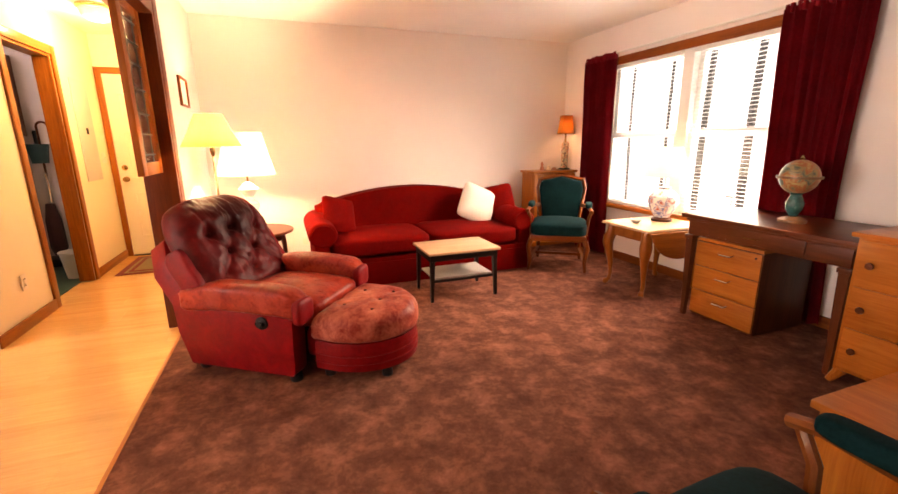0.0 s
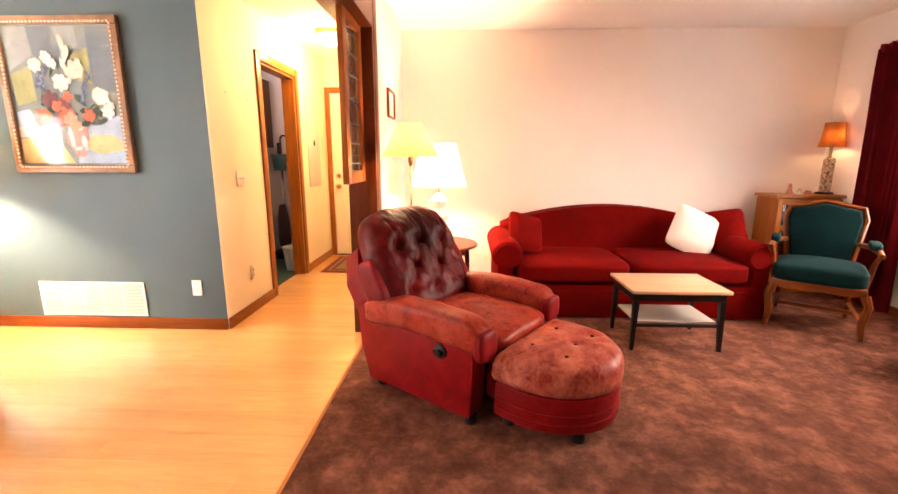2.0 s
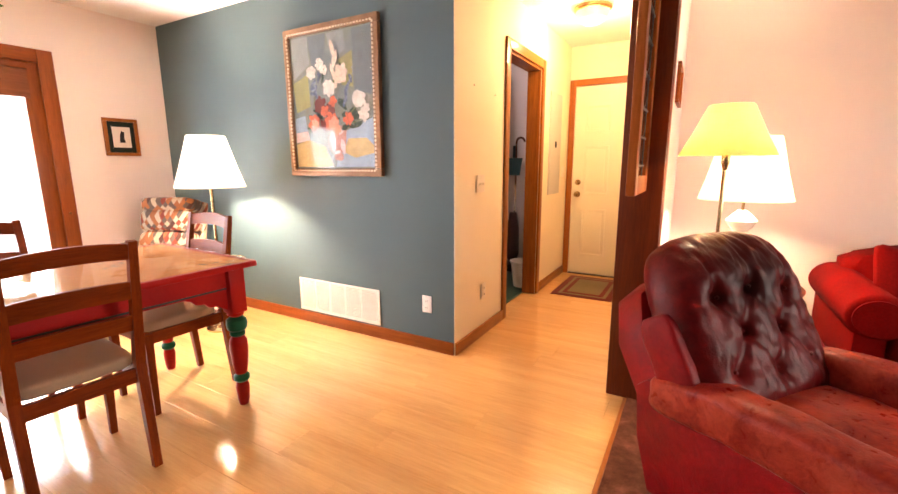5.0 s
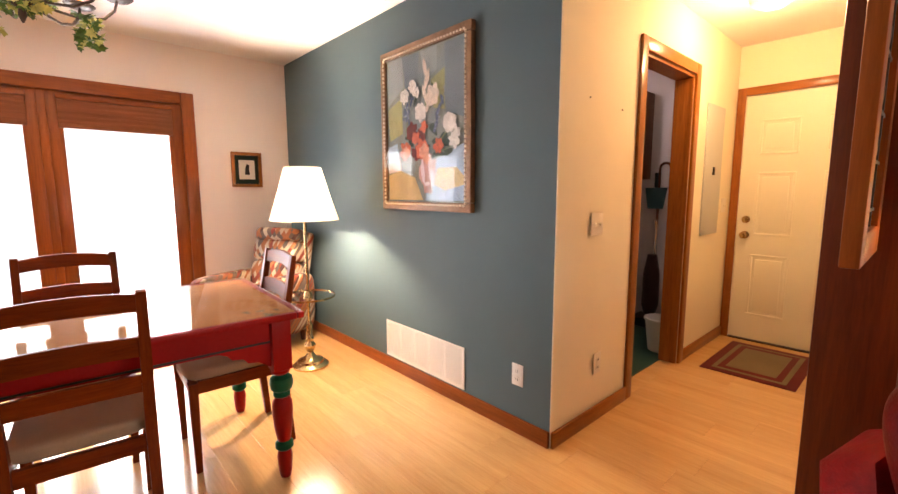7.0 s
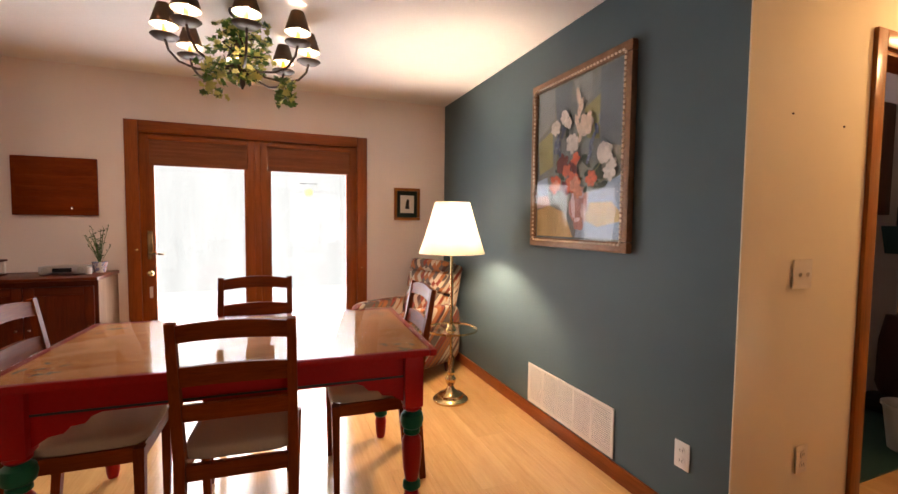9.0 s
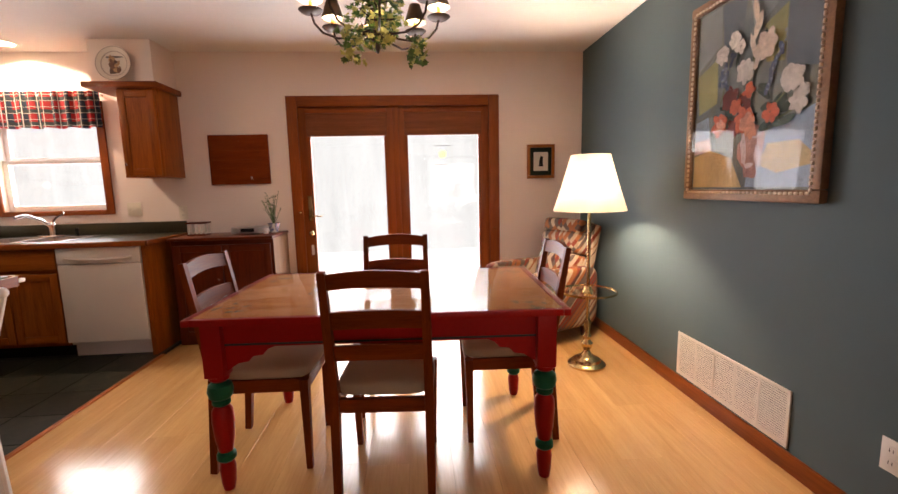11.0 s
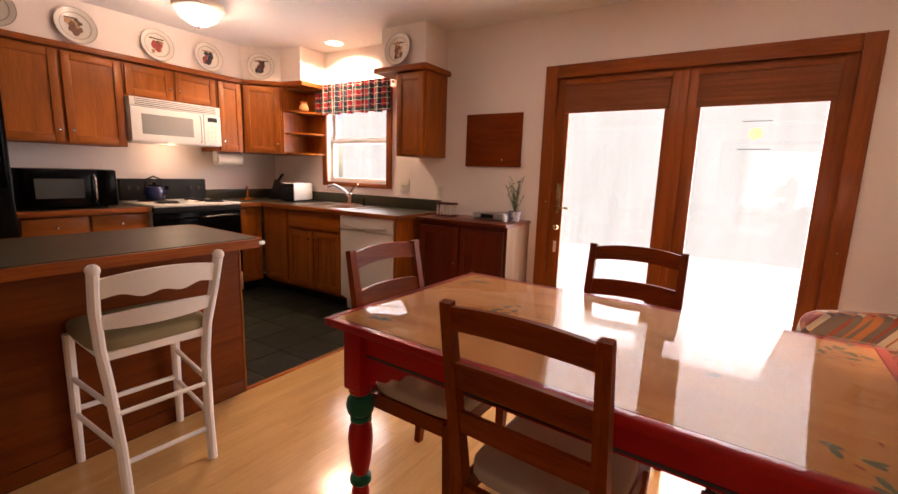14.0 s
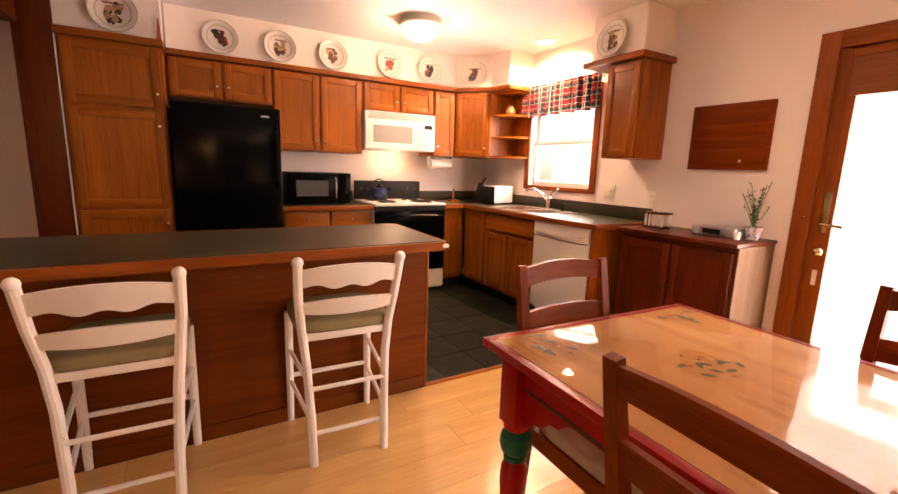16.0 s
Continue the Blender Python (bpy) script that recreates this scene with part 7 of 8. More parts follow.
def drawer_front(parent, x0, x1, z0, z1, y, mats=OAK, knob=True):
    dr = part("drawer", bx(x0, x1, y, y + 0.019, z0, z1, bev=0.004), mats["X"], parent, "drawer front")
    if knob:
        part("knob", xform(lathe(BM(), [(0.004, 0), (0.004, 0.010), (0.011, 0.015), (0.009, 0.022), (0.001, 0.023)], 10), pose((x0 + x1) / 2, y + 0.019, (z0 + z1) / 2, -90)), CHROME, dr, "small metal knob")


def cabinet(name, label, m, w, d, z0, z1, doors=(), drawers=(), mats=OAK, group="", toe=False):
    """Local: x from 0 to w along the wall, y from 0 at the wall to d at the front."""
    ob = thing(name, label, "cabinet", m, group)
    part("body", bx(0.0005, w - 0.0005, 0.0, d - 0.0195, z0 + (0.10 if toe else 0), z1, bev=0.002), mats["Z"], ob)
    if toe:
        part("toe_kick", bx(0.001, w - 0.001, 0.0, d - 0.09, z0, z0 + 0.099), BLACKWOOD, ob)
    for x0, x1, a, b, k in doors:
        door_front(ob, x0, x1, a, b, d - 0.019, mats, k)
    for x0, x1, a, b in drawers:
        drawer_front(ob, x0, x1, a, b, d - 0.019, mats)
    return ob


UB, UT, UF = 1.395, 2.07, 0.34
# wall cabinets along the south wall; local x runs with world x, so each starts at its smaller x
def wallcab(x0, x1, z0, z1, n, knob_low=True, lab="oak wall cabinet with framed doors"):
    w = x1 - x0
    ds = []
    for i in range(n):
        a, b = w * i / n + 0.012, w * (i + 1) / n - 0.012
        kx = (b - 0.03 if (n == 1 or i == 0) else a + 0.03)
        ds.append((a, b, z0 + 0.012, z1 - 0.012, (kx, z0 + 0.10 if knob_low else z1 - 0.1)))
    return cabinet("wall_cabinet", lab, pose(x0, YK, 0), w, UF, z0, z1, ds, group="oak wall cabinets")


wallcab(-0.575, 0.195, 1.765, UT, 2, lab="short oak cabinet with two doors above the refrigerator")
wallcab(-1.388, -0.577, UB - 0.01, UT, 2, lab="oak wall cabinet with two framed doors")
wallcab(-2.165, -1.390, 1.80, UT, 2, lab="short oak cabinet with two doors above the microwave")
wallcab(-2.43, -2.167, UB, UT, 1, lab="narrow oak wall cabinet with one door")
# diagonal corner cabinet
dc = thing("wall_cabinet", "diagonal oak corner wall cabinet", "cabinet", pose(-2.432, YK + UF, 0), "oak wall cabinets")
bm = prism(BM(), [(0, 0), (0, -UF), (XW + 2.432, -UF), (XW + 2.432, 0.26), (XW + 2.432 + UF, 0.26)], UB, UT, "Z")
part("body", bm, OAK["Z"], dc)
dv = Vector((XW + 2.432 + UF, 0.26))
dl = dv.length
mdiag = pose(dv.x, dv.y, 0, 0, 0, math.degrees(math.atan2(-dv.y, -dv.x)))
holder = part("door", bx(0.012, 0.067, 0.002, 0.021, UB + 0.012, UT - 0.012, bev=0.003), OAK["Z"], dc, "framed oak door")
holder.matrix_basis = mdiag
part("stile", bx(dl - 0.067, dl - 0.012, 0.002, 0.021, UB + 0.012, UT - 0.012, bev=0.003), OAK["Z"], holder)
part("rail", bx(0.0675, dl - 0.0675, 0.002, 0.021, UB + 0.012, UB + 0.067, bev=0.003), OAK["X"], holder)
part("rail", bx(0.0675, dl - 0.0675, 0.002, 0.021, UT - 0.067, UT - 0.012, bev=0.003), OAK["X"], holder)
part("panel", bx(0.066, dl - 0.066, 0.003, 0.011, UB + 0.066, UT - 0.066), OAK["Z"], holder)
part("knob", sphere(BM(), (0.035, 0.033, UB + 0.10), 0.011, 6), CHROME, holder)
# open quarter-round shelf
qs = thing("corner_shelf", "open oak end shelf with rounded shelves", "shelf", pose(XW, YK + UF + 0.262, 0))
part("back", bx(0.0, 0.012, 0.0, 0.29, UB, UT), OAK["Z"], qs)
part("side", bx(0.0125, UF - 0.01, 0.0, 0.012, UB, UT), OAK["Z"], qs)
for z in (UB, 1.60, 1.82, UT - 0.018):
    pts = [(0.0125, 0.0125)] + [(0.0125 + 0.30 * math.cos(a), 0.0125 + 0.265 * math.sin(a)) for a in (math.pi / 2 * k / 10 for k in range(11))]
    part("shelf", prism(BM(), pts, z, z + 0.018, "Z"), OAK["X"], qs)
va = thing("vase", "small orange clay pitcher on the corner shelf", "vase", pose(XW + 0.14, YK + UF + 0.37, 1.8385))
part("body", lathe(BM(), [(0.03, 0), (0.048, 0.03), (0.045, 0.06), (0.025, 0.085), (0.035, 0.105), (0.028, 0.105), (0.02, 0.085)], 20), paint("orange_clay", (0.50, 0.22, 0.08), 0.5, 0.15), va)

# crown and soffit
def crown(name, pts, z0, z1, label, mat):
    return structure(name, prism(BM(), pts, z0, z1, "Z", 0.008), mat, label)


yf = YK + UF
crown("trim_crown", [(0.19, YK + 0.001), (XW + 0.001, YK + 0.001), (XW + 0.001, yf + 0.57), (XW + UF - 0.02, yf + 0.57), (XW + UF + 0.03, yf + 0.29), (-2.41, yf + 0.035), (0.19, yf + 0.035)], UT + 0.001, UT + 0.045, "dark-stained crown moulding over the wall cabinets", TRIM["X"])
structure("soffit", prism(BM(), [(0.19, YK + 0.002), (XW + 0.002, YK + 0.002), (XW + 0.002, yf + 0.54), (XW + UF - 0.03, yf + 0.54), (XW + UF, yf + 0.27), (-2.43, yf), (0.19, yf)], UT + 0.046, H - 0.001, "Z"), WALL, "white soffit above the wall cabinets", 0)

# pantry
pn = cabinet("pantry_cabinet", "tall oak pantry cabinet with three stacked doors", pose(0.205, YK, 0), 0.575, 0.70, 0.0, UT - 0.03,
             [(0.02, 0.555, 0.12, 0.905, (0.045, 0.80)), (0.02, 0.555, 0.925, 1.60, (0.045, 1.50)), (0.02, 0.555, 1.63, UT - 0.05, (0.045, 1.72))], group="oak cabinets")
structure("trim_pantry_crown", bx(0.192, 0.784, YK + 0.001, YK + 0.735, UT - 0.029, UT + 0.018, bev=0.008), TRIM["X"], "dark-stained crown over the pantry")
structure("soffit_pantry", bx(0.198, 0.782, YK + 0.001, YK + 0.69, UT + 0.019, H - 0.001), WALL, "white soffit over the pantry", 0)
structure("trim_pantry_edge", bx(0.7815, 0.786, YK + 0.69, YK + 0.705, 0.0, UT - 0.03), WHITEPAINT, "thin white sealant line beside the pantry")

# refrigerator
fr = thing("refrigerator", "black bottom-freezer refrigerator with smooth doors", "refrigerator", pose(-0.19, YK + 0.02, 0))
part("body", bx(-0.372, 0.372, 0.0, 0.64, 0.03, 1.685, bev=0.01), BLACKGLOSS, fr)
part("fridge_door", bx(-0.374, 0.374, 0.645, 0.715, 0.60, 1.69, bev=0.014), BLACKGLOSS, fr)
part("freezer_door", bx(-0.374, 0.374, 0.645, 0.715, 0.08, 0.592, bev=0.014), BLACKGLOSS, fr)
part("grille", bx(-0.36, 0.36, 0.60, 0.66, 0.005, 0.075), BLACK, fr)
for z0, z1 in ((1.08, 1.54),):
    part("handle", tube(BM(), [(-0.335, 0.714, z0), (-0.335, 0.755, z0 + 0.03), (-0.335, 0.755, z1 - 0.03), (-0.335, 0.714, z1)], 0.011, 8), BLACKGLOSS, fr)
part("badge", bx(-0.29, -0.23, 0.716, 0.718, 1.615, 1.63, bev=0.002), CHROME, fr, "small chrome badge")

# base cabinets, south wall
BF, CT = 0.61, 0.865
cabinet("base_cabinet", "oak base cabinet with drawer and doors beside the refrigerator", pose(-1.386, YK, 0), 0.80, BF, 0, CT, [(0.015, 0.39, 0.13, 0.69, (0.36, 0.62)), (0.41, 0.785, 0.13, 0.69, (0.44, 0.62))], [(0.015, 0.39, 0.71, 0.85), (0.41, 0.785, 0.71, 0.85)], group="oak base cabinets", toe=True)
cabinet("base_cabinet", "narrow oak base cabinet beside the stove", pose(-2.42, YK, 0), 0.248, BF, 0, CT, [(0.015, 0.235, 0.13, 0.85, (0.05, 0.78))], group="oak base cabinets", toe=True)


def west(y):
    """Local x runs along world -y, local y out of the west wall."""
    return pose(XW, y, 0, 0, 0, -90)


cabinet("base_cabinet", "oak corner base cabinet", west(-5.00), 0.385, BF, 0, CT, [(0.015, 0.37, 0.13, 0.85, (0.05, 0.78))], group="oak base cabinets", toe=True)
snk = cabinet("base_cabinet", "oak sink base cabinet with two doors", west(-4.262), 0.736, BF, 0, CT, [(0.015, 0.362, 0.13, 0.67, (0.33, 0.60)), (0.374, 0.72, 0.13, 0.67, (0.405, 0.60))], group="oak base cabinets", toe=True)
part("false_drawer", bx(0.015, 0.72, BF - 0.0185, BF + 0.0005, 0.70, 0.85, bev=0.004), OAK["X"], snk, "plain false drawer front")
ep_ = thing("base_cabinet", "narrow oak cabinet end beside the dishwasher", "cabinet", west(-3.618))
part("panel", bx(0.0, 0.035, 0, BF, 0.0, CT, bev=0.003), OAK["Z"], ep_)

dw = thing("dishwasher", "white dishwasher with rounded control strip", "dishwasher", west(-3.655))
part("body", bx(0.003, 0.600, 0.02, BF - 0.03, 0.10, CT - 0.003), WHITEMETAL, dw)
part("door", bx(0.003, 0.600, BF - 0.029, BF + 0.012, 0.13, 0.735, bev=0.006), WHITEMETAL, dw)
part("control_strip", bx(0.003, 0.600, BF - 0.029, BF + 0.016, 0.74, CT - 0.004, bev=0.010), WHITEMETAL, dw)
part("handle", tube(BM(), [(0.06, BF + 0.015, 0.785), (0.16, BF + 0.030, 0.775), (0.30, BF + 0.033, 0.772), (0.44, BF + 0.030, 0.775), (0.54, BF + 0.015, 0.785)], 0.010, 8), WHITEMETAL, dw)
part("toe_kick", bx(0.006, 0.597, BF - 0.10, BF - 0.06, 0.002, 0.098), WHITEMETAL, dw)

# counters
CX = XW + 0.645
ct = thing("countertop", "dark green laminate counter with wooden front edge", "countertop", pose(0, 0, CT + 0.001))
sx0, sx1, sy0, sy1 = XW + 0.10, XW + 0.56, -4.98, -4.28
for x0, x1, y0, y1 in ((XW, sx0, YK + 0.001, -3.60), (sx1, CX - 0.021, YK + 0.646, -3.60), (sx0, sx1, YK + 0.001, sy0), (sx0, sx1, sy1, -3.60), (sx1, -2.166, YK + 0.001, YK + 0.6245)):
    part("slab", bx(x0, x1, y0, y1, 0, 0.038), LAMINATE, ct)
part("front_edge", bx(CX - 0.0205, CX, YK + 0.646, -3.60, -0.003, 0.0385, bev=0.006), TRIM["Y"], ct, "dark wood edge")
part("front_edge", bx(sx1, -2.166, YK + 0.625, YK + 0.6455, -0.003, 0.0385, bev=0.006), TRIM["X"], ct)
part("end_edge", bx(XW, CX, -3.5995, -3.58, -0.003, 0.0385, bev=0.006), TRIM["X"], ct)
part("backsplash", bx(XW, XW + 0.02, YK + 0.022, -3.60, 0.0385, 0.140, bev=0.004), LAMINATE, ct)
part("backsplash", bx(XW, -2.166, YK + 0.001, YK + 0.021, 0.0385, 0.140, bev=0.004), LAMINATE, ct)
c2 = thing("countertop", "dark green laminate counter between stove and refrigerator", "countertop", pose(0, 0, CT + 0.001))
part("slab", bx(-1.387, -0.575, YK + 0.001, YK + 0.6245, 0, 0.038), LAMINATE, c2)
part("front_edge", bx(-1.387, -0.575, YK + 0.625, YK + 0.6455, -0.003, 0.0385, bev=0.006), TRIM["X"], c2)
part("backsplash", bx(-1.387, -0.575, YK + 0.001, YK + 0.021, 0.0385, 0.140, bev=0.004), LAMINATE, c2)

sk = thing("sink", "double stainless steel sink set in the counter", "sink", pose(0, 0, CT + 0.040))
part("rim", bx(sx0 - 0.012, sx0 + 0.06, sy0 - 0.012, sy1 + 0.012, -0.001, 0.004, bev=0.0015), STEEL, sk)
part("rim", bx(sx1 - 0.02, sx1 + 0.012, sy0 - 0.012, sy1 + 0.012, -0.001, 0.004, bev=0.0015), STEEL, sk)
for y0, y1 in ((sy0 - 0.012, sy0 + 0.02), ((sy0 + sy1) / 2 - 0.018, (sy0 + sy1) / 2 + 0.018), (sy1 - 0.02, sy1 + 0.012)):
    part("rim", bx(sx0 + 0.0605, sx1 - 0.0205, y0, y1, -0.001, 0.004, bev=0.0015), STEEL, sk)
for y0, y1 in ((sy0 + 0.02, (sy0 + sy1) / 2 - 0.018), ((sy0 + sy1) / 2 + 0.018, sy1 - 0.02)):
    bm = BM()
    box(bm, sx0 + 0.06, sx1 - 0.02, y0, y1, -0.16, 0.0)
    bmesh.ops.delete(bm, geom=[f for f in bm.faces if f.normal.z > 0.9], context="FACES")
    bmesh.ops.solidify(bm, geom=bm.faces[:], thickness=0.002)
    part("bowl", bm, STEEL, sk)
fc = thing("faucet", "chrome kitchen faucet with lever handle", "faucet", pose(sx0 + 0.03, (sy0 + sy1) / 2, CT + 0.0445))
part("base", bx(-0.025, 0.025, -0.11, 0.11, 0, 0.015, bev=0.007), CHROME, fc)
part("body", lathe(BM(), [(0.024, 0.0152), (0.026, 0.08), (0.032, 0.105), (0.018, 0.12)], 16), CHROME, fc)
part("spout", tube(BM(), [(0.0, 0, 0.07), (0.06, -0.03, 0.145), (0.15, -0.07, 0.19), (0.22, -0.10, 0.175)], 0.014, 10), CHROME, fc)
part("lever", tube(BM(), [(0, 0, 0.11), (-0.01, 0.03, 0.16), (-0.02, 0.09, 0.20)], 0.011, 8, 0.007), CHROME, fc)
sprayer = thing("sink_sprayer", "black pull-out sprayer beside the faucet", "sprayer", pose(sx0 + 0.03, (sy0 + sy1) / 2 + 0.19, CT + 0.0445))
part("head", lathe(BM(), [(0.016, 0), (0.012, 0.03), (0.015, 0.06), (0.008, 0.07)], 14), BLACK, sprayer)

# stove and microwave hood
st = thing("stove", "white electric range with black control panel and oven door", "stove", pose(-1.777, YK + 0.01, 0))
part("body", bx(-0.378, 0.378, 0.0, 0.60, 0.03, 0.895, bev=0.004), WHITEMETAL, st)
part("cooktop", bx(-0.380, 0.380, 0.0, 0.655, 0.896, 0.918, bev=0.006), WHITEMETAL, st, "white enamel cooktop")
part("oven_door", bx(-0.375, 0.375, 0.601, 0.645, 0.235, 0.845, bev=0.006), BLACKGLOSS, st, "black glass oven door")
part("door_band", bx(-0.375, 0.375, 0.601, 0.648, 0.848, 0.894, bev=0.004), BLACK, st)
part("oven_handle", tube(BM(), [(-0.30, 0.645, 0.80), (-0.29, 0.685, 0.80), (0.29, 0.685, 0.80), (0.30, 0.645, 0.80)], 0.011, 8), BLACKGLOSS, st)
part("drawer", bx(-0.375, 0.375, 0.601, 0.642, 0.05, 0.225, bev=0.006), WHITEMETAL, st, "white storage drawer")
bkp = part("control_panel", xform(bx(-0.378, 0.378, 0.0, 0.05, 0.919, 1.115, bev=0.008), Matrix()), BLACK, st, "black control panel")
for x in (-0.30, -0.22, 0.0, 0.16, 0.24, 0.31):
    part("knob", xform(lathe(BM(), [(0.018, 0), (0.016, 0.015), (0.002, 0.016)], 14), pose(x, 0.05, 1.03, -90)), BRONZE if x else BLACKGLOSS, bkp)
for x, y, r in ((-0.19, 0.20, 0.08), (0.19, 0.20, 0.10), (-0.19, 0.47, 0.10), (0.19, 0.47, 0.08)):
    bp = part("burner", lathe(BM(), [(r + 0.02, 0.9185), (r + 0.015, 0.923), (0.01, 0.920)], 28, (x, y, 0)), CHROME, st, "drip bowl")
    bm = BM()
    for q in (0.35, 0.65, 0.95):
        tube(bm, arc((x, y, 0.929), r * q, 0, 359, 24, "XY"), 0.006, 6)
    part("coil", bm, BLACK, bp, "black coil")
kt = thing("kettle", "dark blue enamel pot with lid on the stove", "kettle", pose(-1.60, YK + 0.23, 0.936))
part("body", lathe(BM(), [(0.06, 0), (0.085, 0.03), (0.09, 0.07), (0.07, 0.11), (0.05, 0.12)], 24), paint("blue_enamel", (0.012, 0.018, 0.07), 0.18, 0.2, 60, 0.02), kt)
part("lid", lathe(BM(), [(0.052, 0.121), (0.04, 0.135), (0.012, 0.14), (0.014, 0.155), (0.003, 0.16)], 20), BLACKGLOSS, kt)
part("handle", tube(BM(), [(-0.075, 0, 0.10), (-0.06, 0, 0.18), (0, 0, 0.205), (0.06, 0, 0.18), (0.075, 0, 0.10)], 0.007, 8), BLACK, kt)
mw = thing("microwave_hood", "white over-range microwave with vent grille", "microwave", pose(-1.777, YK, 1.432))
part("body", bx(-0.38, 0.38, 0.0, 0.36, 0.0, 0.366, bev=0.006), WHITEMETAL, mw)
dr = part("door", bx(-0.215, 0.380, 0.361, 0.392, 0.008, 0.288, bev=0.008), WHITEMETAL, mw)
part("window", bx(-0.12, 0.30, 0.3925, 0.395, 0.07, 0.235, bev=0.001), paint("pale_mesh_window", (0.30, 0.285, 0.26), 0.15, 0.05), dr, "pale mesh window")
part("handle", tube(BM(), [(-0.185, 0.392, 0.03), (-0.185, 0.415, 0.05), (-0.185, 0.415, 0.25), (-0.185, 0.392, 0.27)], 0.008, 8), WHITEMETAL, dr)
part("control_panel", bx(-0.380, -0.219, 0.361, 0.392, 0.008, 0.288, bev=0.006), WHITEMETAL, mw)
part("display", bx(-0.345, -0.255, 0.3925, 0.394, 0.225, 0.265), BLACK, mw, "dark display")
for i in range(4):
    for j in range(3):
        part("button", bx(-0.345 + 0.032 * j, -0.319 + 0.032 * j, 0.3925, 0.3945, 0.045 + 0.04 * i, 0.07 + 0.04 * i, bev=0.001), IVORY, mw)
part("grille", bx(-0.380, 0.380, 0.361, 0.386, 0.292, 0.366, bev=0.004), WHITEMETAL, mw)
for k in range(4):
    part("slot", bx(-0.34, 0.34, 0.3865, 0.3875, 0.304 + 0.015 * k, 0.310 + 0.015 * k), BRONZE, mw, "dark slot")

# countertop things
mo = thing("microwave_oven", "black countertop microwave oven", "microwave", pose(-0.93, YK + 0.16, CT + 0.040))
part("body", bx(-0.27, 0.27, 0.0, 0.36, 0.012, 0.29, bev=0.008), BLACK, mo)
dm = part("door", bx(-0.15, 0.268, 0.361, 0.385, 0.016, 0.286, bev=0.006), BLACKGLOSS, mo)
part("window", bx(-0.06, 0.22, 0.3855, 0.387, 0.08, 0.22), paint("grey_mesh_window", (0.05, 0.05, 0.05), 0.15, 0.1), dm)
part("handle", tube(BM(), [(-0.125, 0.385, 0.05), (-0.125, 0.412, 0.07), (-0.125, 0.412, 0.23), (-0.125, 0.385, 0.25)], 0.007, 8), CHROME, dm, "chrome bar handle")
part("control_panel", bx(-0.268, -0.154, 0.361, 0.385, 0.016, 0.286, bev=0.004), BLACKGLOSS, mo)
for x in (-0.22, 0.22):
    for y in (0.05, 0.30):
        part("foot", lathe(BM(), [(0.012, 0.0), (0.012, 0.0118)], 10, (x, y, 0)), BLACK, mo)
to = thing("toaster", "white and steel toaster on the counter", "toaster", pose(-2.80, -5.33, CT + 0.040, 0, 0, 12))
part("body", bx(-0.16, 0.14, -0.09, 0.09, 0.01, 0.195, bev=0.022), WHITEPLASTIC, to)
part("end_cap", bx(0.1405, 0.155, -0.085, 0.085, 0.012, 0.188, bev=0.006), BLACK, to, "black end")
for y in (-0.03, 0.03):
    part("slot", bx(-0.10, 0.10, y - 0.012, y + 0.012, 0.1945, 0.1965), BLACK, to)
part("lever", bx(0.155, 0.175, -0.015, 0.015, 0.11, 0.13, bev=0.004), BLACK, to)
for x in (-0.1, 0.1):
    part("foot", bx(x - 0.015, x + 0.015, -0.06, 0.06, 0, 0.0098), BLACK, to)
ph = thing("paper_towel_holder", "white paper towel roll mounted under the cabinet", "paper towel", pose(-2.33, YK + 0.20, UB - 0.075))
part("roll", xform(lathe(BM(), [(0.02, -0.13), (0.058, -0.13), (0.058, 0.13), (0.02, 0.13)], 28), pose(0, 0, 0, 0, 90, 0)), PILLOW, ph)
for x in (-0.14, 0.14):
    part("bracket", bx(x - 0.006, x + 0.006, -0.03, 0.03, -0.02, 0.0745, bev=0.003), WHITEPLASTIC, ph)
kb = thing("knife_block", "dark block with black handles in the counter corner", "knife block", pose(-2.83, -5.72, CT + 0.040, 0, 0, 45))
part("block", prism(BM(), [(-0.07, 0), (0.07, 0), (0.09, 0.16), (-0.01, 0.22)], -0.05, 0.05, "X", 0.005), BLACKWOOD, kb)
for k in range(5):
    x = -0.036 + 0.018 * k
    part("handle", beam(BM(), (x, 0.02, 0.195), (x, 0.075, 0.28), 0.013, 0.02), BLACK, kb)
pr = thing("wooden_spoon_rest", "small pale wooden dowel stand on the counter", "paper holder", pose(-2.46, YK + 0.30, CT + 0.040))
part("base", bx(-0.06, 0.06, -0.05, 0.05, 0, 0.02, bev=0.005), MAPLE["X"], pr)
part("peg", lathe(BM(), [(0.010, 0.0202), (0.010, 0.14), (0.004, 0.147)], 12), MAPLE["Z"], pr)

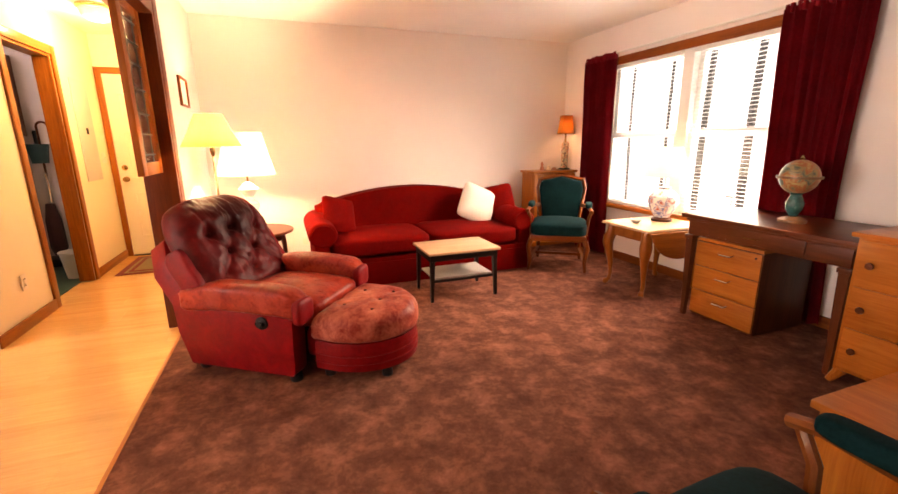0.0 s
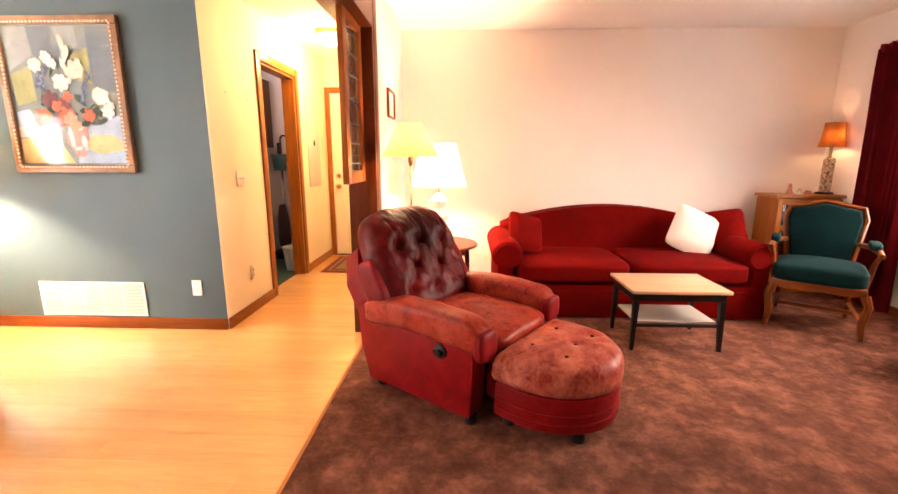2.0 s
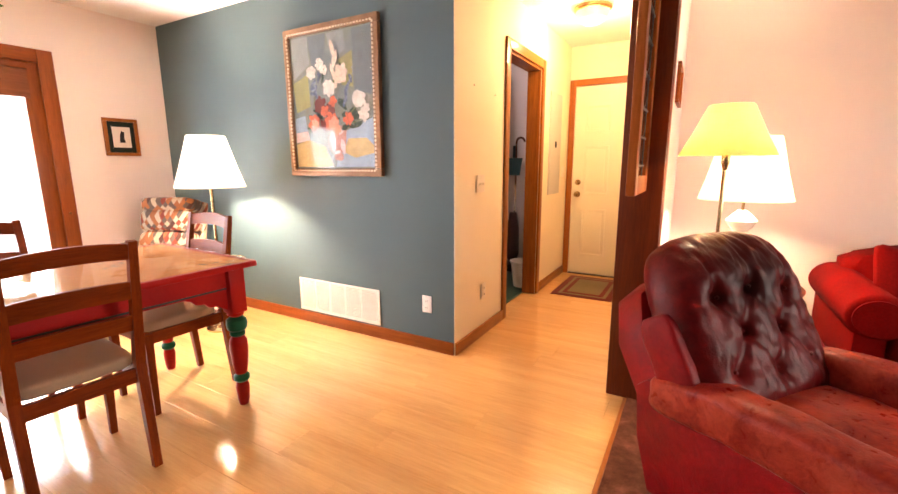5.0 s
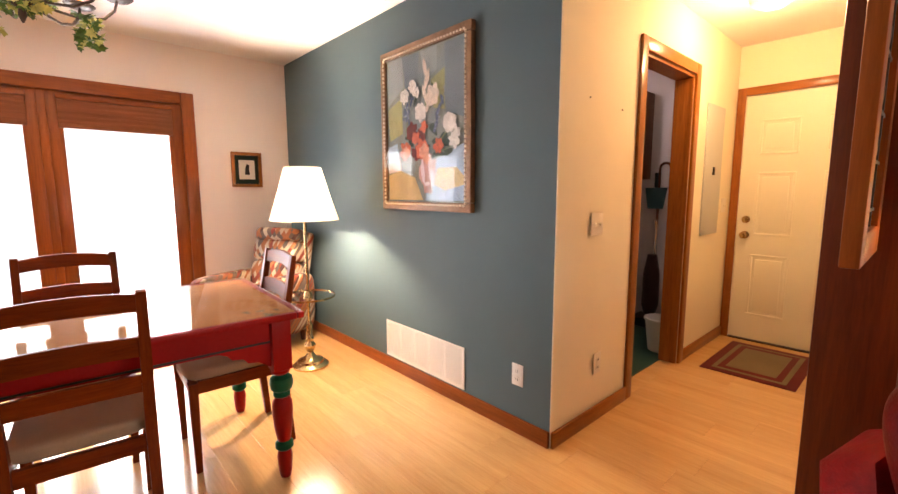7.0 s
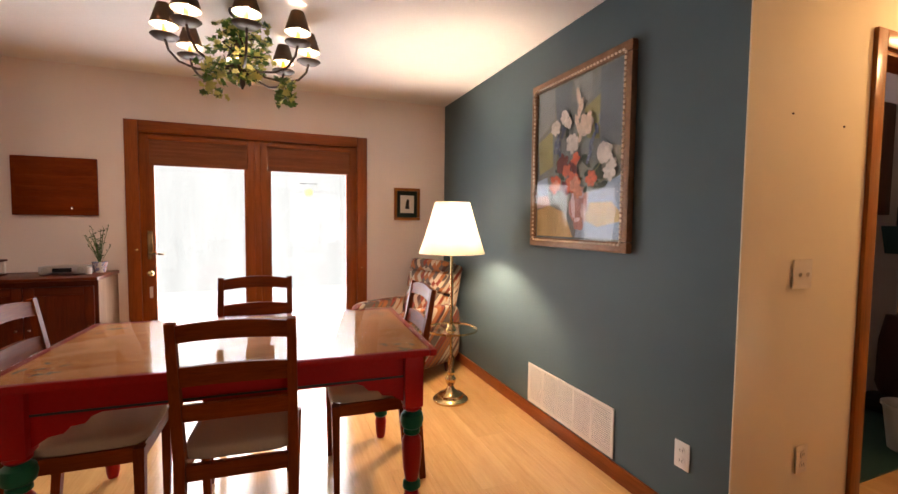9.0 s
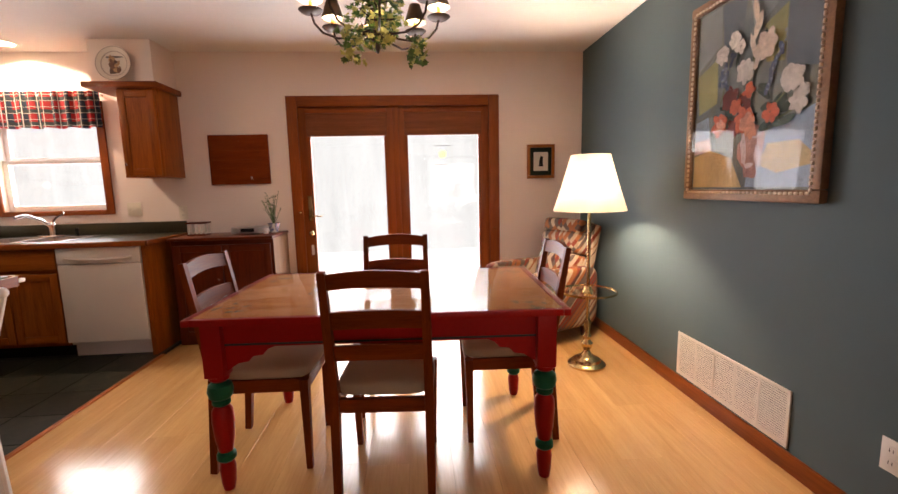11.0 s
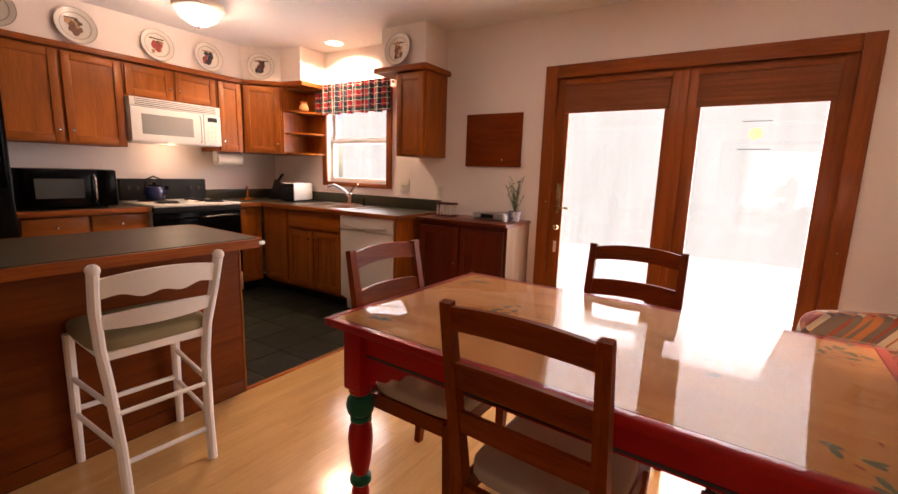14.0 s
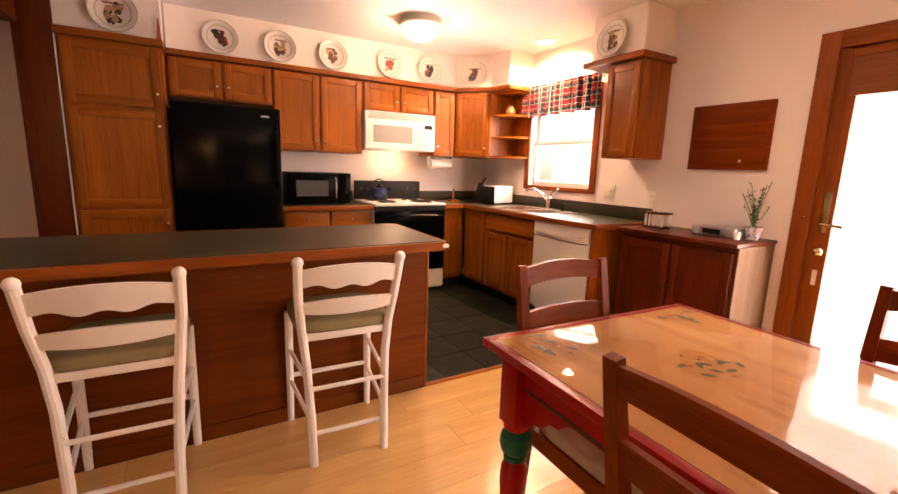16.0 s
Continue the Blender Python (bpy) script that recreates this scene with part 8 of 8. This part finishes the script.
# right wall cabinet by the window
rc = cabinet("wall_cabinet", "oak wall cabinet beside the kitchen window", west(-3.572), 0.30, 0.34, UB - 0.012, UT, [(0.012, 0.288, UB, UT - 0.012, (0.265, UB + 0.09))], group="oak wall cabinets")
structure("trim_crown_right", bx(XW + 0.001, XW + 0.385, -4.085, -3.535, UT + 0.001, UT + 0.045, bev=0.008), TRIM["Y"], "dark-stained crown shelf over the small cabinet")
structure("soffit_right", bx(XW + 0.001, XW + 0.33, -4.04, -3.575, UT + 0.046, H - 0.001), WALL, "white soffit over the small cabinet", 0)

# plaid valance
vn = thing("valance", "red, navy and cream plaid window valance", "valance", pose(XW + 0.055, -4.69, 0))
bm = BM()
n, rows = 90, 8
grid = []
for j in range(rows + 1):
    v = j / rows
    row = []
    for i in range(n + 1):
        u = i / n
        ph_ = u * 2 * math.pi * 11
        row.append(bm.verts.new((0.016 * math.sin(ph_) * (1.2 - 0.5 * v) + 0.006 * math.sin(ph_ * 1.7), (u - 0.5) * 1.03, 1.815 + 0.30 * v + 0.006 * math.sin(ph_ * 0.5) * (1 - v))))
    grid.append(row)
for a, b in zip(grid, grid[1:]):
    for i in range(n):
        bm.faces.new((a[i], a[i + 1], b[i + 1], b[i]))
bmesh.ops.solidify(bm, geom=bm.faces[:], thickness=0.003)
part("cloth", bm, PLAID, vn, smooth=80)
part("rod", tube(BM(), [(-0.02, -0.52, 2.085), (-0.02, 0.52, 2.085)], 0.008, 8), WHITEMETAL, vn)
part("bracket", bx(-0.054, -0.0205, -0.515, -0.50, 2.075, 2.095), WHITEMETAL, vn)
part("bracket", bx(-0.054, -0.0205, 0.50, 0.515, 2.075, 2.095), WHITEMETAL, vn)

# buffet cabinet
RAWSIDE = wood("raw_side", (0.15, 0.078, 0.042), (0.25, 0.145, 0.085), "Z", 1, 0.6, 0.0, 0.0)
bf = cabinet("buffet_cabinet", "low dark cherry cabinet with two doors", west(-2.735), 0.80, 0.44, 0.0, 0.87, [(0.02, 0.395, 0.06, 0.83, (0.365, 0.55)), (0.405, 0.78, 0.06, 0.83, (0.435, 0.55))], mats=CHERRY)
part("top", bx(-0.012, 0.812, 0.0, 0.465, 0.8705, 0.893, bev=0.006), CHERRY["X"], bf)
part("side_panel", bx(-0.004, 0.0, 0.01, 0.42, 0.02, 0.865), RAWSIDE, bf, "pale unfinished side")
cr = thing("clock_radio", "silver clock radio on the buffet", "clock radio", pose(XW + 0.20, -2.98, 0.8935, 0, 0, -90))
part("body", bx(-0.14, 0.14, -0.07, 0.07, 0.002, 0.062, bev=0.012), STEEL, cr)
part("display", bx(-0.05, 0.06, 0.0702, 0.0715, 0.018, 0.048), BLACK, cr, "dark display")
for x in (-0.10, 0.10):
    part("speaker", xform(lathe(BM(), [(0.022, 0), (0.022, 0.002)], 16), pose(x, 0.070, 0.032, -90)), PANELGREY, cr)
nh = thing("napkin_holder", "small white slatted crate with wooden top on the buffet", "napkin holder", pose(XW + 0.22, -3.40, 0.8935))
part("base", bx(-0.05, 0.05, -0.075, 0.075, 0.0, 0.012, bev=0.002), CHERRY["Y"], nh)
part("top", bx(-0.055, 0.055, -0.08, 0.08, 0.098, 0.112, bev=0.003), CHERRY["Y"], nh)
for y in (-0.065, -0.035, 0.0, 0.035, 0.065):
    for x in (-0.04, 0.04):
        part("spindle", lathe(BM(), [(0.007, 0.0122), (0.010, 0.05), (0.007, 0.0978)], 10, (x, y, 0)), WHITEPAINT, nh)
pp = thing("potted_plant", "small leafy plant in a blue and white pot", "plant", pose(XW + 0.15, -2.80, 0.8935))
part("pot", lathe(BM(), [(0.032, 0), (0.048, 0.075), (0.052, 0.08), (0.044, 0.08), (0.040, 0.06)], 20), PORCELAIN, pp)
random.seed(8)
bm, bs_ = BM(), BM()
for k in range(16):
    a = random.uniform(0, 6.28)
    top = Vector((math.cos(a) * random.uniform(0.02, 0.10), math.sin(a) * random.uniform(0.02, 0.10), random.uniform(0.16, 0.36)))
    tube(bs_, [(0, 0, 0.06), (top.x * 0.4, top.y * 0.4, top.z * 0.6), top], 0.0018, 4)
    for j in range(9):
        q = 0.3 + 0.7 * j / 8
        c = Vector((top.x * q * q, top.y * q * q, 0.06 + (top.z - 0.06) * q))
        r = Euler((random.uniform(-1, 1), random.uniform(-1, 1), random.uniform(0, 6.28))).to_matrix()
        s = random.uniform(0.008, 0.016)
        bm.faces.new([bm.verts.new(c + r @ Vector((u * s, w * s, 0))) for u, w in ((0, 0), (0.5, 0.7), (0, 1.8), (-0.5, 0.7))])
part("stems", bs_, LEAF, pp)
part("leaves", bm, paint("grey_green_leaf", (0.07, 0.11, 0.06), 0.6, 0.4), pp, smooth=0)
ca = thing("candle_jar", "small dark glass jar on the buffet", "jar", pose(XW + 0.25, -2.84, 0.8935))
part("jar", lathe(BM(), [(0.02, 0), (0.024, 0.04), (0.02, 0.05)], 16), PORCELAINW, ca)

pq = thing("wall_plaque", "dark carved wooden board on the wall", "plaque", pose(XW + 0.001, -3.095, 1.53))
part("board", bx(0, 0.022, -0.255, 0.255, -0.215, 0.215, bev=0.006), CHAIRWOOD["Y"], pq)
for z in (-0.12, -0.04, 0.04, 0.12):
    part("plank", bx(0.0222, 0.0238, -0.23, 0.23, z - 0.0388, z + 0.0388, bev=0.0006), CHAIRWOOD["Y"], pq)
part("hook", sphere(BM(), (0.034, 0.10, -0.16), 0.012, 6), CHROME, pq)

# decorative plates on the soffits
PLATEM = paint("cream_porcelain", (0.72, 0.66, 0.58), 0.25, 0.04, 120, 0.02)
PLATERIM = paint("plate_rim_grey", (0.42, 0.36, 0.31), 0.3, 0.15)
inks = [paint("ink_%s" % n, c, 0.4, 0.3, 60, 0.02, big=30) for n, c in (("brown", (0.14, 0.06, 0.03)), ("red", (0.36, 0.05, 0.04)), ("dark", (0.03, 0.03, 0.035)), ("umber", (0.08, 0.035, 0.02)), ("tan", (0.42, 0.24, 0.12)))]


def wall_plate(m, k, r=0.115):
    ob = thing("wall_plate", "cream china plate with a painted scene, hung up", "plate", m, "plates over the cabinets")
    part("dish", lathe(BM(), [(r * 0.62, 0.004), (r * 0.70, 0.010), (r * 0.97, 0.022), (r, 0.024), (r * 0.99, 0.018), (r * 0.6, 0.0)], 40), PLATEM, ob)
    part("rim", lathe(BM(), [(r * 0.965, 0.0235), (r * 1.005, 0.0255), (r * 1.005, 0.021)], 40, caps=False), PLATERIM, ob, "grey rim band")
    part("band", lathe(BM(), [(r * 0.70, 0.0105), (r * 0.735, 0.0125), (r * 0.76, 0.0138)], 40, caps=False), PLATERIM, ob, "thin grey band")
    random.seed(100 + k)
    lean = random.uniform(-0.3, 0.3)
    for j in range(4):
        bm = BM()
        for q in range(6):
            cz = (-0.42 if j == 0 else random.uniform(-0.34, 0.42)) * r
            cx = lean * cz + random.uniform(-0.34, 0.34) * r * (1.3 if j == 0 else 0.75)
            rx, rz = (0.20 * r, 0.05 * r) if j == 0 else (random.uniform(0.08, 0.20) * r, random.uniform(0.12, 0.25) * r)
            vs = [bm.verts.new((cx + rx * random.uniform(0.6, 1.25) * math.cos(a), cz + rz * random.uniform(0.6, 1.25) * math.sin(a), 0.0048 + 0.0003 * j + 0.00005 * q)) for a in (2 * math.pi * w / 9 for w in range(9))]
            bm.faces.new(vs)
        part("motif", bm, inks[(j + k) % 5], ob, smooth=0, kind="stuff")


for k, x in enumerate((-0.19, -0.645, -1.10, -1.655, -2.09)):
    wall_plate(pose(x, yf + 0.012, 2.248, -82), k, 0.13)
wall_plate(pose(-2.555, yf + 0.145, 2.248, -82, 0, -(90 - math.degrees(math.atan2(-dv.x, dv.y))) ), 5, 0.13)
wall_plate(pose(0.46, YK + 0.705, 2.222, -82), 6, 0.135)
wall_plate(pose(XW + 0.342, -3.84, 2.248, -82, 0, -90), 7, 0.13)
cdm = thing("figurine", "small reddish ornament on the pantry ledge", "ornament", pose(0.215, YK + 0.715, UT + 0.0185))
part("body", prism(BM(), [(-0.015, 0), (0.015, 0), (0.004, 0.12), (-0.006, 0.15)], -0.012, 0.012, "Y", 0.003), inks[1], cdm)

# peninsula
pe = thing("peninsula", "kitchen peninsula with dark oak panelled back", "peninsula", pose(0, 0, 0))
part("back_panel", bx(-1.035, 0.98, -3.60, -3.575, 0.0, 0.862), PANEL, pe)
part("body", bx(-1.02, 0.98, -4.02, -3.601, 0.0, 0.862), PANEL, pe)
part("end_post", bx(-1.045, -1.0355, -3.615, -3.570, 0.0, 0.862, bev=0.002), OAK["Z"], pe)
part("base_trim", bx(-1.03, 0.98, -3.5745, -3.563, 0.0, 0.07, bev=0.003), PANEL, pe)
pc = thing("bar_counter", "dark green laminate bar top with wooden edge", "countertop", pose(0, 0, 0.863))
ol = [(0.985, -4.06), (0.985, -3.32), (-0.985, -3.32), (-1.01, -3.345), (-1.04, -4.03), (-1.01, -4.06)]
part("slab", prism(BM(), [(x * 0.99 if x < 0 else x, y + (0.02 if y < -4 else -0.02)) for x, y in ol], 0.001, 0.0435, "Z"), LAMINATE, pc)
bm = BM()
for (a, b) in zip(ol, ol[1:] + ol[:1]):
    if a[0] > 0.9 and b[0] > 0.9:
        continue
    beam(bm, (a[0], a[1], 0.0205), (b[0], b[1], 0.0205), 0.022, 0.042)
part("front_edge", bm, TRIM["X"], pc, "dark wood edge")
part("corner_guard", bx(-1.022, -0.985, -3.343, -3.309, 0.012, 0.030, bev=0.006), WHITEPLASTIC, pc, "small white corner guard")


def bar_stool(m):
    """Local y points to the front; origin on the floor midway between the back legs."""
    ob = thing("bar_stool", "white painted bar stool with grey-green padded seat", "bar stool", m, "stools at the peninsula")
    W = 0.17
    for s in (-1, 1):
        part("leg", tube(BM(), [(s * 0.155, -0.005, 0.002), (s * 0.158, 0.01, 0.2), (s * 0.170, 0.035, 0.45), (s * 0.185, 0.035, 0.60), (s * 0.20, -0.005, 0.75), (s * 0.205, -0.05, 0.895)], 0.018, 10, 0.019), WHITEPAINT, ob, "curved back leg and post")
        part("finial", sphere(BM(), (s * 0.205, -0.052, 0.90), 0.022, 8), WHITEPAINT, ob)
        part("leg", tube(BM(), [(s * 0.195, 0.40, 0.002), (s * 0.193, 0.385, 0.57)], 0.016, 10, 0.020), WHITEPAINT, ob)
        for z in (0.20, 0.36):
            part("rung", tube(BM(), [(s * 0.16, 0.01, z), (s * 0.194, 0.39, z + 0.02)], 0.010, 8), WHITEPAINT, ob)
    for z in (0.14, 0.34):
        part("rung", tube(BM(), [(-0.157, 0.005 + 0.04 * z, z), (0.157, 0.005 + 0.04 * z, z)], 0.010, 8), WHITEPAINT, ob)
    part("rung", tube(BM(), [(-0.194, 0.395, 0.24), (0.194, 0.395, 0.24)], 0.012, 8), WHITEPAINT, ob)
    part("seat_frame", bx(-0.185, 0.185, 0.03, 0.40, 0.545, 0.580, bev=0.01), WHITEPAINT, ob)
    part("seat", cushion(BM(), -0.205, 0.205, 0.025, 0.425, 0.572, 0.632, 8, 0.35, 0.012), STOOLCLOTH, ob, "grey-green padded seat", smooth=70)

    def slat(z0, z1, wav, up):
        bm = BM()
        n = 24
        fr_, bk_ = [], []
        for i in range(n + 1):
            u = -1 + 2 * i / n
            x = u * 0.195
            lo = z0 + wav * math.cos(u * math.pi * 3) * 0.5 + 0.012 * u * u
            hi = z1 + up * (1 - u * u)
            for z in (lo, hi):
                y = 0.035 - 0.085 * max(0, (z - 0.60)) / 0.295 - 0.022 * (1 - u * u)
                fr_.append(bm.verts.new((x, y + 0.008, z))), bk_.append(bm.verts.new((x, y - 0.008, z)))
        for i in range(n):
            a, b, c, d = 2 * i, 2 * i + 1, 2 * i + 3, 2 * i + 2
            bm.faces.new((fr_[a], fr_[d], fr_[c], fr_[b])), bm.faces.new((bk_[a], bk_[b], bk_[c], bk_[d]))
            bm.faces.new((fr_[b], fr_[c], bk_[c], bk_[b])), bm.faces.new((fr_[a], bk_[a], bk_[d], fr_[d]))
        part("back_slat", bm, WHITEPAINT, ob)
    slat(0.79, 0.865, 0.016, 0.022)
    slat(0.665, 0.725, 0.0, 0.012)
    return ob


bsx = bar_stool(pose(-0.455, -3.155, 0, 0, 0, 177))
copy_thing(bsx, pose(0.335, -3.16, 0, 0, 0, 178))

# kitchen ceiling light and recessed light
kl = thing("ceiling_light", "opal bowl kitchen ceiling light with brass rim, lit", "ceiling light", pose(-1.6, -4.86, 2.44))
part("rim", lathe(BM(), [(0.165, -0.055), (0.175, -0.04), (0.165, -0.001)], 32), IVORY, kl)
part("diffuser", lathe(BM(), [(0.006, -0.165), (0.06, -0.155), (0.12, -0.12), (0.155, -0.06)], 32, caps=False), OPAL, kl, "opal glass bowl")
part("finial", lathe(BM(), [(0.006, -0.185), (0.012, -0.175), (0.006, -0.1655)], 10), STEEL, kl)
rl = thing("recessed_light", "recessed ceiling light above the sink, lit", "ceiling light", pose(-2.80, -4.72, 2.439))
part("trim_ring", lathe(BM(), [(0.075, -0.006), (0.095, -0.006), (0.095, -0.0005), (0.075, -0.0005), (0.075, -0.006)], 32, caps=False), WHITEPLASTIC, rl)
part("lens", lathe(BM(), [(0.074, -0.004), (0.074, -0.001)], 32), BULB, rl, "glowing lens")

# ---- floor pieces ----
random.seed(3)
floor_ob, kfloor = bpy.data.objects["floor"], bpy.data.objects["floor_kitchen"]
PW, PL = 0.193, 1.215
meshes = {}


def plank_mesh(l, w, mat, name, gap=0.0003, th=0.010):
    key = (round(l, 3), round(w, 3), name)
    if key not in meshes:
        bm = bx(-l / 2 + gap, l / 2 - gap, -w / 2 + gap, w / 2 - gap, -th, 0)
        top = [e for e in bm.edges if e.verts[0].co.z > -1e-4 and e.verts[1].co.z > -1e-4]
        bmesh.ops.bevel(bm, geom=top, offset=0.0005, segments=1, affect="EDGES")
        bmesh.ops.recalc_face_normals(bm, faces=bm.faces)
        me = bpy.data.meshes.new(name)
        bm.to_mesh(me)
        bm.free()
        me.materials.append(mat)
        meshes[key] = me
    return meshes[key]


y, row = -3.56, 0
while y < 2.588:
    w = min(PW, 2.588 - y)
    xa, xb = (XW + 0.002, 1.046) if y < -0.01 else (0.002, 0.983)
    x = xa - random.uniform(0, PL * 0.8)
    while x < xb:
        a, b = max(x, xa), min(x + PL, xb)
        if b - a > 0.02:
            ob = new("plank", plank_mesh(b - a, w, FLOORWOOD, "plank"))
            ob.location = ((a + b) / 2, y + w / 2, -0.0005)
            ob.parent = floor_ob
        x += PL
    y += w
T = 0.305
ty = -3.592
while ty > YK:
    tx = XW
    h = min(T, ty - YK)
    while tx < 0.975:
        w = min(T, 0.975 - tx)
        if h > 0.02 and w > 0.02:
            ob = new("tile", plank_mesh(w, h, TILE, "tile", 0.0025))
            ob.location = (tx + w / 2, ty - h / 2, -0.0005)
            ob.parent = kfloor
        tx += T
    ty -= T
